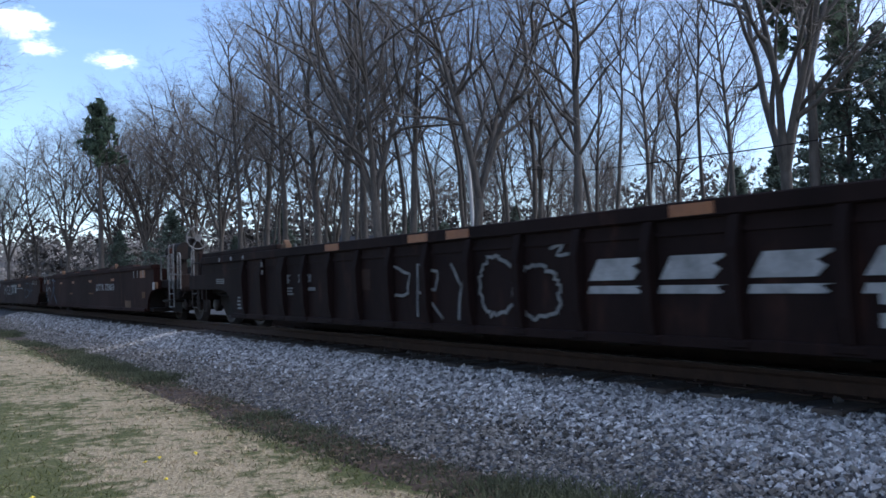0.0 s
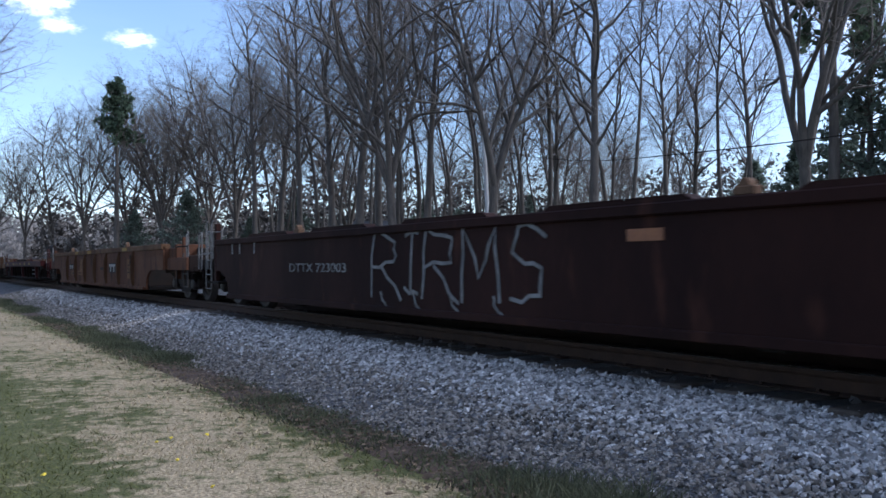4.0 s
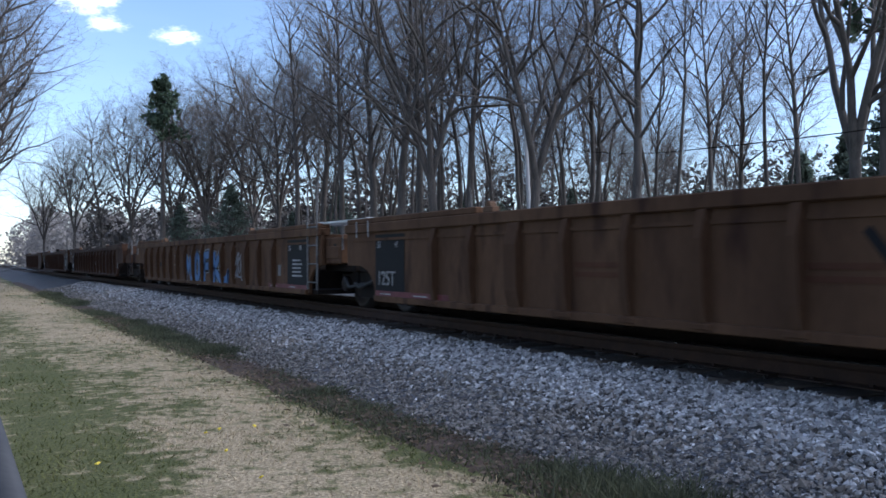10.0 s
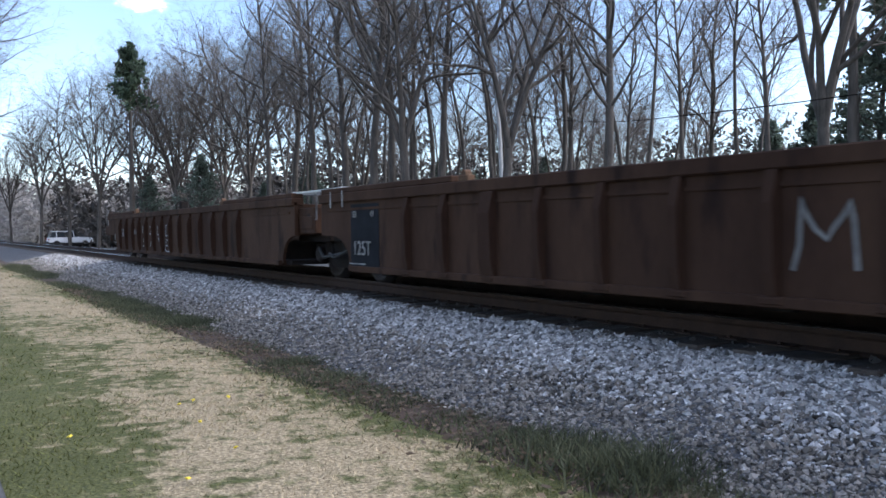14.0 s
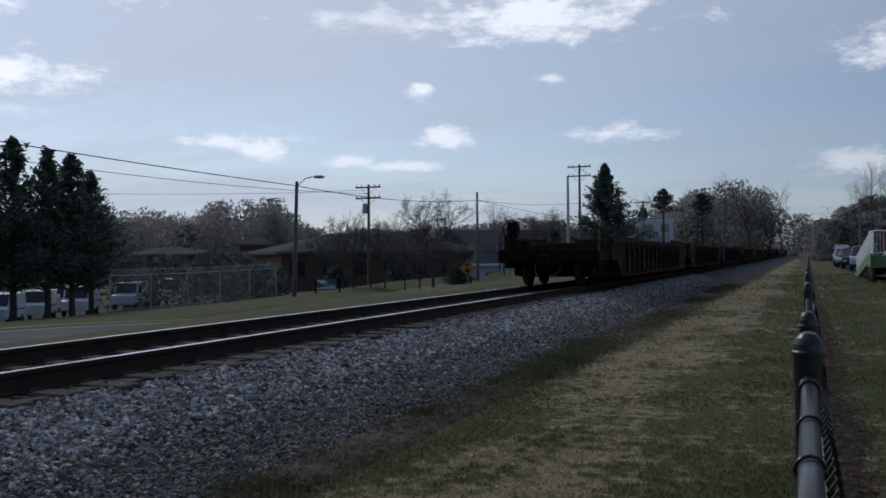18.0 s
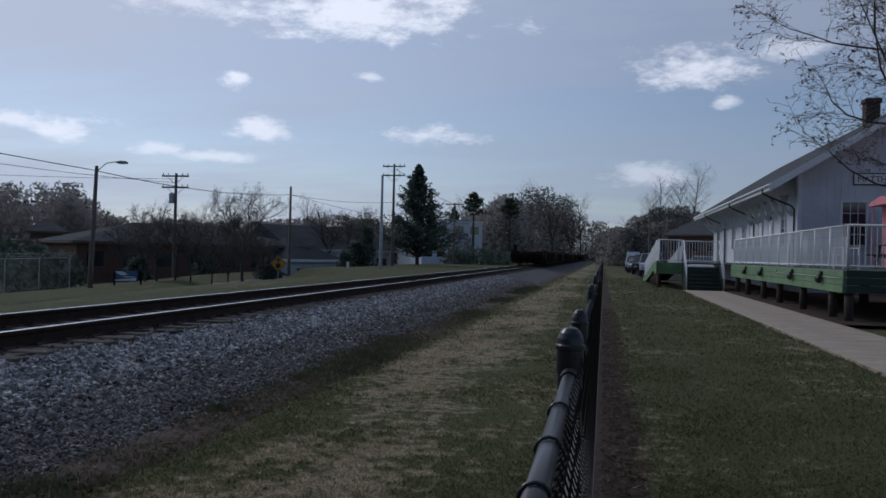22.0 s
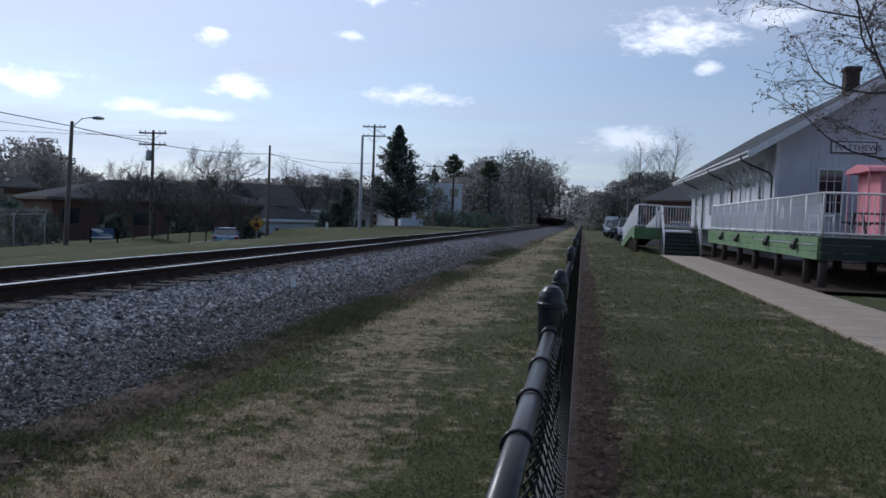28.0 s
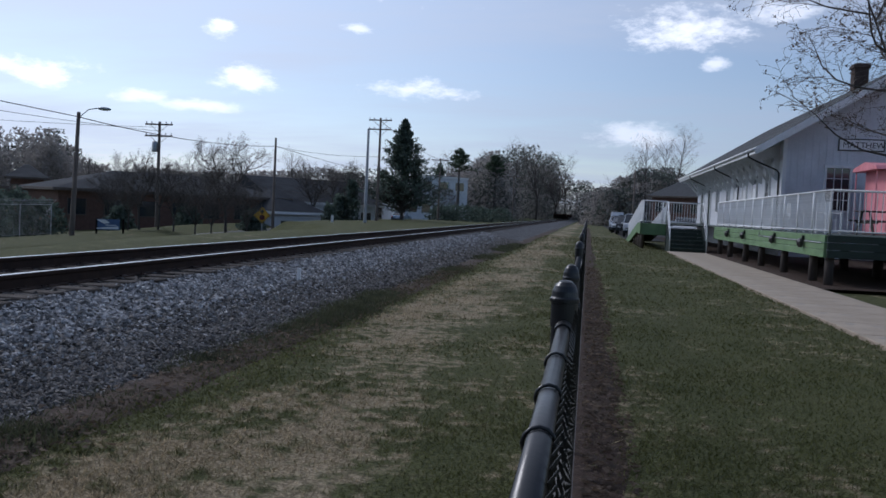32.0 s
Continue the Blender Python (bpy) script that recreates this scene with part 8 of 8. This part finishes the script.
def bare_tree(seed, name="bare_tree", label="tall leafless deciduous tree with a bare twiggy crown", **k):
    rnd = random.Random(seed)
    thick, thin = grow(rnd, **k)
    ob = thing(name, pose(0, 0, 0), label, "tree", "bare trees in the wood")
    for nm, segs, sides, m in (("trunk", thick, 7, M["bark"]), ("crown", thin, 3, M["twig"])):
        o = new(nm, tubes(nm, segs, sides, m))
        o.parent = ob
    return ob


def leaf_mesh(name, centres, size, rnd_seed, material, per=2):
    """Many small leaf clumps: crossed ragged quads at the centres."""
    r = np.random.default_rng(rnd_seed)
    c = np.repeat(np.array(centres, float), per, 0)
    n = len(c)
    s = np.repeat(np.array(size, float), per) if np.ndim(size) else np.full(n, size)
    a = r.standard_normal((n, 3)); a /= np.linalg.norm(a, axis=1, keepdims=True)
    b = np.cross(a, r.standard_normal((n, 3))); b /= np.linalg.norm(b, axis=1, keepdims=True)
    k = s[:, None] * (0.6 + 0.8 * r.random((n, 1)))
    q = s[:, None] * (0.25 + 0.35 * r.random((n, 1)))
    c = c + r.standard_normal((n, 3)) * s[:, None] * 0.5
    v = np.stack([c - a * k, c + b * q - a * k * 0.1, c + a * k, c - b * q + a * k * 0.2], 1).reshape(-1, 3)
    me = bpy.data.meshes.new(name)
    me.from_pydata(v.tolist(), [], np.arange(4 * n).reshape(-1, 4).tolist())
    me.materials.append(material)
    return me


def evergreen(seed, height, wide, clear=0.06, label="dense dark evergreen cedar with ragged outline", name="cedar_tree", group="evergreen row", material="needle", clump=0.16, count=2600, taper=0.85, layers=0):
    rnd = random.Random(seed)
    ob = thing(name, pose(0, 0, 0), label, "tree", group)
    segs = [(0, 0, -0.3, 0, 0, height * 0.5, 0.035 * height ** 0.8, 0.02 * height ** 0.8), (0, 0, height * 0.5, 0, 0, height * 0.98, 0.02 * height ** 0.8, 0.01)]
    pts, sz = [], []
    n = max(24, count // 17)
    for i in range(n):
        f = (i + rnd.random()) / n
        if layers:
            f = (round(f * layers) + 0.25 * rnd.gauss(0, 0.5)) / layers
            f = min(max(f, 0), 0.99)
        z = height * (clear + (1 - clear) * f)
        reach = wide * (1 - f) ** taper * (0.35 + 0.55 * rnd.random() + 0.5 * rnd.random() ** 4) + 0.10
        az = rnd.random() * 6.283
        rise = reach * (0.15 + 0.5 * rnd.random())
        e = Vector((reach * math.cos(az), reach * math.sin(az), z + rise))
        segs.append((0, 0, z, *e, 0.03 + 0.01 * reach, 0.006))
        for j in range(17):
            g = 0.25 + 0.75 * rnd.random() ** 0.6
            w = 0.05 * reach + 0.04
            pts.append((e.x * g + rnd.gauss(0, w), e.y * g + rnd.gauss(0, w), z + rise * g + rnd.gauss(0, 0.07 + 0.03 * reach)))
            sz.append(clump * (0.6 + 0.8 * rnd.random()))
    o = new("trunk", tubes("trunk", segs, 5, M["bark"])); o.parent = ob
    o = new("crown", leaf_mesh("crown", pts, sz, seed, M[material], 2)); o.parent = ob
    return ob


def brush(name, spots, height, label, seed, material="brushwood", clump=0.5, per=40):
    """Far woods or shrubs: clumps in one mesh."""
    rnd = random.Random(seed)
    pts, sz = [], []
    for x, y, h, w in spots:
        for j in range(per):
            u = rnd.random()
            rr = w * math.sqrt(rnd.random()) * (1 - 0.6 * u * u)
            a = rnd.random() * 6.283
            pts.append((x + rr * math.cos(a), y + rr * math.sin(a), ground_z(x, y) + h * u))
            sz.append(clump * (0.5 + rnd.random()))
    ob = new(name, leaf_mesh(name, pts, sz, seed, M[material], 2))
    return tagged(ob, label, "woods", kind="stuff")


proto = [bare_tree(11, height=21, radius=0.26, clear=0.42, n1=20, spread=0.62), bare_tree(12, height=19, radius=0.2, clear=0.5, n1=17, spread=0.55), bare_tree(13, height=22, radius=0.3, clear=0.35, n1=22, spread=0.7),
         bare_tree(14, height=20, radius=0.3, clear=0.3, n1=24, spread=0.7, fork=True), bare_tree(15, height=17, radius=0.14, clear=0.55, n1=13, spread=0.5), bare_tree(16, height=20, radius=0.17, clear=0.6, n1=14, spread=0.5),
         bare_tree(17, label="leafless tree with a broad rounded twiggy crown", height=20, radius=0.24, clear=0.25, n1=30, spread=0.85, n2=9, n3=7, n4=3),
         bare_tree(18, label="leafless tree whose stems fan out into a rounded crown", height=20, radius=0.26, clear=0.2, n1=48, spread=0.72, n2=9, n3=6, n4=3, fork=True, open_=0.34)]
rnd = random.Random(5)
# heading (degrees), distance, which tree, scale
WOOD = [
        (157.2, 58, 0, 0.95), (156.2, 62, 1, 1.0), (155.2, 54, 2, 1.0), (154.3, 63, 5, 1.0), (153.4, 50, 2, 1.05), (152.7, 58, 4, 1.1), (152.0, 52, 0, 1.1), (151.2, 46, 3, 1.0), (150.4, 60, 5, 1.1),
        (149.7, 53, 1, 1.05), (149.0, 49, 0, 1.05), (147.8, 58, 4, 1.1), (147.2, 55, 5, 1.0), (146.0, 60, 1, 1.05), (145.3, 52, 5, 1.1), (144.6, 46, 3, 1.08), (143.3, 62, 4, 1.1), (142.4, 55, 5, 1.05),
        (141.4, 50, 1, 1.1), (140.5, 56, 0, 1.0), (139.6, 60, 4, 1.1), (138.2, 44, 2, 1.05), (137.2, 54, 5, 1.1), (136.1, 58, 1, 1.0), (135.0, 50, 5, 1.05), (133.9, 56, 4, 1.1), (132.8, 52, 1, 1.05),
        (131.6, 60, 0, 1.0), (130.3, 48, 5, 1.0), (129.2, 56, 4, 1.1), (127.6, 46, 1, 1.0), (124.5, 40, 3, 1.12), (122.6, 47, 1, 1.05)]
for k in range(40):
    WOOD.append((129 + 31 * rnd.random(), 62 + 60 * rnd.random(), rnd.choice((0, 1, 4, 5, 5)), 0.85 + 0.3 * rnd.random()))
for k in range(34):
    WOOD.append((127 + 33 * rnd.random(), 58 + 55 * rnd.random(), rnd.choice((4, 5)), 0.8 + 0.2 * rnd.random()))
# the lower edge of the wood: heading, elevation of the top, distance, which tree
EDGE = [(175.4, 6.6, 92, 7), (173.8, 8.4, 86, 7), (172.2, 9.4, 88, 6), (170.6, 10.6, 84, 7), (167.8, 11.2, 90, 7), (166.0, 12.6, 84, 7), (164.2, 12.0, 90, 6), (163.0, 12.8, 82, 7), (161.4, 14.6, 74, 7), (160.0, 16.2, 66, 0), (158.6, 17.0, 70, 2), (165.0, 9.6, 112, 6)]
HIGH = [21.5, 19.5, 22.5, 21.5, 17.5, 20.5, 20.5, 22.0]
for h, el, d, k in EDGE:
    x, y = ray_spot(h, d)
    WOOD.append((h, d, k, (EYE_Z + d * math.tan(radians(el)) - ground_z(x, y)) / HIGH[k]))
for i, (h, d, k, sc) in enumerate(WOOD):
    x, y = ray_spot(h, d)
    copy_thing(proto[k], pose(x, y, ground_z(x, y), rnd.gauss(0, 1.2), rnd.gauss(0, 1.2), rnd.random() * 360) @ Matrix.Scale(sc, 4))
for ob in proto:
    x, y = ray_spot(145 + 3 * proto.index(ob), 75 + 4 * proto.index(ob))
    ob.matrix_basis = pose(x, y, ground_z(x, y))
# evergreens: heading, elevation of the top, distance, which
ev = [evergreen(21, 10, 4.0, count=3300, clear=0.17, taper=1.0, clump=0.13), evergreen(22, 10, 4.6, count=3500, taper=0.9, clear=0.17, clump=0.13), evergreen(23, 10, 3.4, count=2900, clear=0.15, taper=0.95, clump=0.13), evergreen(24, 16, 3.9, count=2700, clump=0.17, clear=0.10, taper=0.8, label="tall dark evergreen with dense layered boughs")]
EVER = [(121.4, 15.6, 46, 3), (119.6, 14.0, 44, 3), (117.8, 15.0, 45, 3), (115.9, 12.5, 47, 1), (113.8, 11.0, 44, 0), (111.2, 15.5, 42, 0), (110.2, 13.4, 43, 1), (108.7, 11.8, 43, 2), (106.8, 12.5, 42, 1), (105.6, 10.6, 44, 0), (103.2, 11.2, 42, 2), (101.3, 9.2, 43, 1), (98.6, 11.3, 41, 0), (97.0, 11.6, 42, 0), (95.2, 9.6, 42, 1), (93.5, 12.0, 40, 0), (92.0, 10.6, 42, 1),
        (89.9, 12.3, 40, 2), (87.5, 12.0, 40, 0), (85.8, 9.4, 41, 1), (84.4, 9.8, 42, 2), (80.0, 11.0, 39, 1), (78.4, 8.2, 41, 0), (75.4, 9.6, 40, 1), (71.1, 7.8, 41, 1), (59.0, 5.8, 52, 0), (56.1, 6.9, 53, 1), (55.0, 6.6, 54, 1), (53.1, 6.7, 52, 0), (51.6, 6.1, 54, 1), (49.5, 7.0, 52, 1), (47.6, 6.5, 52, 0), (46.3, 6.2, 53, 1), (45.2, 5.2, 55, 1),
        (164.4, 4.7, 72, 1), (167.5, 3.4, 80, 1), (157.5, 4.5, 85, 0), (149.0, 4.4, 88, 1), (142.0, 4.5, 90, 2), (134.0, 4.2, 84, 1), (128.0, 6.2, 66, 1), (125.5, 7.2, 60, 0), (116.5, 9.5, 56, 1), (179.4, 3.4, 42, 1), (182.0, 4.0, 40, 1), (160.5, 3.0, 88, 1), (146.8, 3.6, 92, 1), (138.5, 3.6, 92, 0)]
HT = [10, 10, 10, 16]


def top_scale(x, y, el, d, h):
    return (EYE_Z + d * math.tan(radians(el)) - ground_z(x, y)) / h


for h, el, d, k in EVER:
    x, y = ray_spot(h, d)
    sc = top_scale(x, y, el, d, HT[k])
    copy_thing(ev[k], pose(x, y, ground_z(x, y), 0, 0, rnd.random() * 360) @ Matrix.Scale(sc, 4))
for i, ob in enumerate(ev):
    h, el, d = ((94.6, 8.8, 45), (100.2, 8.6, 46), (90.9, 9.0, 45), (123.0, 11.0, 52))[i]
    x, y = ray_spot(h, d)
    ob.matrix_basis = pose(x, y, ground_z(x, y)) @ Matrix.Scale(top_scale(x, y, el, d, HT[i]), 4)
# tall conical conifer by the crossing poles
con = evergreen(31, 13, 6.8, count=7600, clump=0.19, clear=0.06, taper=1.0, label="tall conical dark conifer beside the railway", name="conifer", group="")
x, y = ray_spot(12.3, 100)
con.matrix_basis = pose(x, y, ground_z(x, y)) @ Matrix.Scale(top_scale(x, y, 5.75, 100, 13), 4)
pine = evergreen(33, 12, 1.6, count=950, clump=0.18, clear=0.7, taper=0.5, label="tall pine with an open layered crown", name="pine_tree", group="pines", material="needle2", layers=6)
for h, el, d, wide in ((8.6, 4.0, 140, 1.5), (6.2, 3.7, 170, 1.5), (168.6, 11.2, 78, 0.85), (13.6, 2.4, 170, 1.3), (123.4, 20.0, 44, 1.0)):
    x, y = ray_spot(h, d)
    copy_thing(pine, pose(x, y, ground_z(x, y), 0, 0, rnd.random() * 360) @ Matrix.Scale(top_scale(x, y, el, d, 12), 4) @ Matrix.Diagonal((wide, wide, 1, 1)))
x, y = ray_spot(9.9, 160)
pine.matrix_basis = pose(x, y, ground_z(x, y)) @ Matrix.Scale(top_scale(x, y, 3.0, 160, 12), 4)

# single bare trees of the station side and the road
small = bare_tree(41, "small_bare_tree", "small leafless tree with many rising stems", height=7, radius=0.12, clear=0.2, n1=33, spread=0.8, n2=9, n3=7, fork=True, open_=0.45)
for h, el, d in ((28.9, 3.1, 66), (27.8, 2.6, 66), (23.6, 4.5, 70), (18.2, 3.0, 96), (16.8, 3.1, 100), (30.8, 1.6, 82), (2.2, 3.0, 210), (26.9, 1.7, 64), (24.6, 1.5, 60), (22.4, 1.5, 60), (25.6, 1.2, 62), (29.6, 1.3, 64)):
    x, y = ray_spot(h, d)
    copy_thing(small, pose(x, y, ground_z(x, y), 0, 0, rnd.random() * 360) @ Matrix.Scale(top_scale(x, y, el, d, 7.2), 4))
x, y = ray_spot(25.2, 90)
small.matrix_basis = pose(x, y, ground_z(x, y)) @ Matrix.Scale(top_scale(x, y, 2.6, 90, 7.2), 4)
for h, el, d, k in ((180.8, 19.0, 36, 7), (179.6, 15.0, 62, 7), (184.0, 18.0, 40, 7), (178.6, 14.0, 50, 7), (178.4, 9.0, 90, 2), (356.4, 4.6, 150, 0), (354.6, 5.6, 160, 1), (355.4, 4.2, 165, 2), (4.8, 3.9, 230, 2), (3.4, 4.2, 240, 3), (6.8, 3.4, 220, 0), (1.5, 3.2, 260, 2), (358.2, 2.8, 240, 3), (357.0, 3.4, 200, 2), (10.0, 2.8, 190, 0), (14.8, 2.6, 150, 3), (19.6, 2.7, 150, 2), (26.0, 2.4, 150, 0), (31.5, 2.2, 150, 3), (9.2, 3.2, 210, 2), (5.6, 3.6, 250, 3), (2.6, 3.8, 280, 1)):
    x, y = ray_spot(h, d)
    copy_thing(proto[k], pose(x, y, ground_z(x, y), 0, 0, rnd.random() * 360) @ Matrix.Scale(top_scale(x, y, el, d, 20), 4))
# crape myrtle with seed heads by the platform end
rc = random.Random(77)
thick, thin = grow(rc, height=11.5, radius=0.11, clear=0.1, n1=48, spread=0.95, n2=10, n3=8, n4=3, fork=True, droop=0.06, open_=0.62)
myr = thing("crape_myrtle", pose(9.0, 20.6, 0.0, 0, 0, 40), "leafless crape myrtle with dry seed heads beside the platform", "tree")
thin = [g for g in thin if g[5] > 3.9 and g[2] > 3.6]
for nm, segs, sides, mm in (("trunk", thick, 7, M["bark"]), ("crown", thin, 3, M["twig"])):
    o = new(nm, tubes(nm, segs, sides, mm)); o.parent = myr
tips = [s[3:6] for s in thin if s[7] < 0.0045]
rc.shuffle(tips)
o = new("seed_foliage", leaf_mesh("seed_foliage", tips[:4200], 0.04, 5, M["leafdry"], 3)); o.parent = myr; tagged(o, kind="stuff")

M["undergrowth"] = mat("brown_undergrowth", (0.075, 0.066, 0.058), (0.045, 0.04, 0.036), 0.95, 1, 6, 0, vary=0.4, island=True)
# far woods along the skyline: heading, elevation of the top
SKYLINE = [(64, 2.6), (52, 3.0), (44, 3.4), (40, 2.9), (36.4, 3.9), (33.7, 3.8), (32.8, 2.3), (30.2, 1.4), (28.9, 1.9), (26, 1.7), (21.3, 2.1), (18.4, 2.4), (16.6, 2.5), (14, 1.8), (10.7, 1.5), (8.8, 2.9), (7.6, 3.3), (6.3, 4.2), (4.8, 4.7), (3.5, 4.6), (1.7, 3.5), (-0.2, 1.9), (-1.3, 2.0), (-2.7, 3.0), (-3.7, 3.4), (-5.4, 3.4), (-8, 3.0), (-14, 2.6)]
spots, dark = [], []
for i in range(700):
    h = rnd.uniform(-14, 66) if i < 540 else rnd.uniform(-6, 9)
    el = np.interp(-h, [-a for a, _ in SKYLINE], [b for _, b in SKYLINE]) * rnd.uniform(0.55, 1.0)
    d = rnd.uniform(150, 200) if h > 9 else (rnd.uniform(260, 340) if -0.8 < h < 5.5 else rnd.uniform(170, 260))
    if h < -0.8:
        d = rnd.uniform(150, 230)
    x, y = ray_spot(h, d)
    if abs(x - TRACK_X) < 3.4:
        continue
    (spots if rnd.random() < (0.84 if h > 9 else 0.55) else dark).append((x, y, EYE_Z + d * math.tan(radians(el)) - ground_z(x, y), d * 0.025))
for i in range(330):
    h = rnd.uniform(158, 192)
    d = rnd.uniform(120, 230)
    x, y = ray_spot(h, d)
    if abs(x - TRACK_X) < 3.4:
        continue
    spots.append((x, y, EYE_Z + d * math.tan(radians(rnd.uniform(1.2, 3.3))) - ground_z(x, y), 3.4))
brush("distant_woods", spots, 0, "grey-brown leafless woods on the skyline, paled for haze", 51, "brushwood", 0.30, 420)
brush("distant_evergreens", dark, 0, "dark evergreen clumps on the skyline, paled for haze", 52, "needle3", 0.32, 420)
spots = []
for i in range(640):
    h = rnd.uniform(100, 182) if i < 420 else rnd.uniform(122, 162)
    d = rnd.uniform(105, 150)
    x, y = ray_spot(h, d)
    if abs(x - TRACK_X) < 8:
        continue
    spots.append((x, y, EYE_Z + d * math.tan(radians(rnd.uniform(0.6, 4.4) if i < 420 else rnd.uniform(3.0, 7.5))) - ground_z(x, y), 3.0))
brush("wood_undergrowth", spots, 0, "low brown undergrowth and far trees behind the wood", 53, "undergrowth", 0.35, 130)
spots = []
for i in range(120):
    h = rnd.uniform(60, 130)
    d = rnd.uniform(52, 70) if h < 100 else rnd.uniform(58, 95)
    x, y = ray_spot(h, d)
    spots.append((x, y, rnd.uniform(1.5, 4.0), 2.0))
brush("shrubs_behind_cedars", spots, 0, "dark shrubs behind the row of cedars", 54, "needle", 0.3, 110)
spots = [(*ray_spot(a, b), c, w) for a, b, c, w in ((38.0, 62, 3.6, 2.6), (36.2, 66, 3.2, 2.4), (34.5, 66, 2.4, 2.0), (40.5, 70, 4.0, 2.6), (42.8, 74, 4.2, 2.6), (16.4, 86, 3.4, 0.9), (15.6, 86, 4.2, 0.8), (17.0, 84, 2.6, 0.9), (30.0, 78, 2.0, 1.2), (26.0, 80, 1.6, 1.2), (22.0, 80, 1.8, 1.2), (8.4, 120, 2.2, 3.0), (7.2, 125, 2.0, 3.0), (9.6, 118, 1.8, 2.5), (5.8, 140, 2.0, 3.0))]
brush("hedge_shrubs", spots, 0, "rounded dark evergreen shrubs near the buildings", 55, "needle", 0.22, 420)


def motions():
    """Everything that moves: the train, and two cars on the road."""
    for car in TRAIN:
        y = car["home"]
        walk(car, [(t, pose(TRACK_X, y + SPEED * t, RAIL_Z)) for t in (0, 8, 16, 24, 32)])
    for ob, t0, v in ((moving_a, 23.6, 14.7), (moving_b, 25.62, 14.0)):
        rows = []
        for t in [0.0, 8.0, 16.0, 20.0] + [21.0 + 0.5 * k for k in range(23)]:
            y = 26.5 + v * (t - t0)
            x = road_x(y) + 1.0
            dx = road_x(y + 2.5) - road_x(y - 2.5)
            dz = ground_z(road_x(y + 2.5) + 1, y + 2.5) - ground_z(road_x(y - 2.5) + 1, y - 2.5)
            rows.append((t, pose(x, y, ground_z(x, y) + 0.07, math.degrees(math.atan2(dz, 5.0)), 0, math.degrees(math.atan2(-dx, 5.0)))))
        walk(ob, rows)


motions()
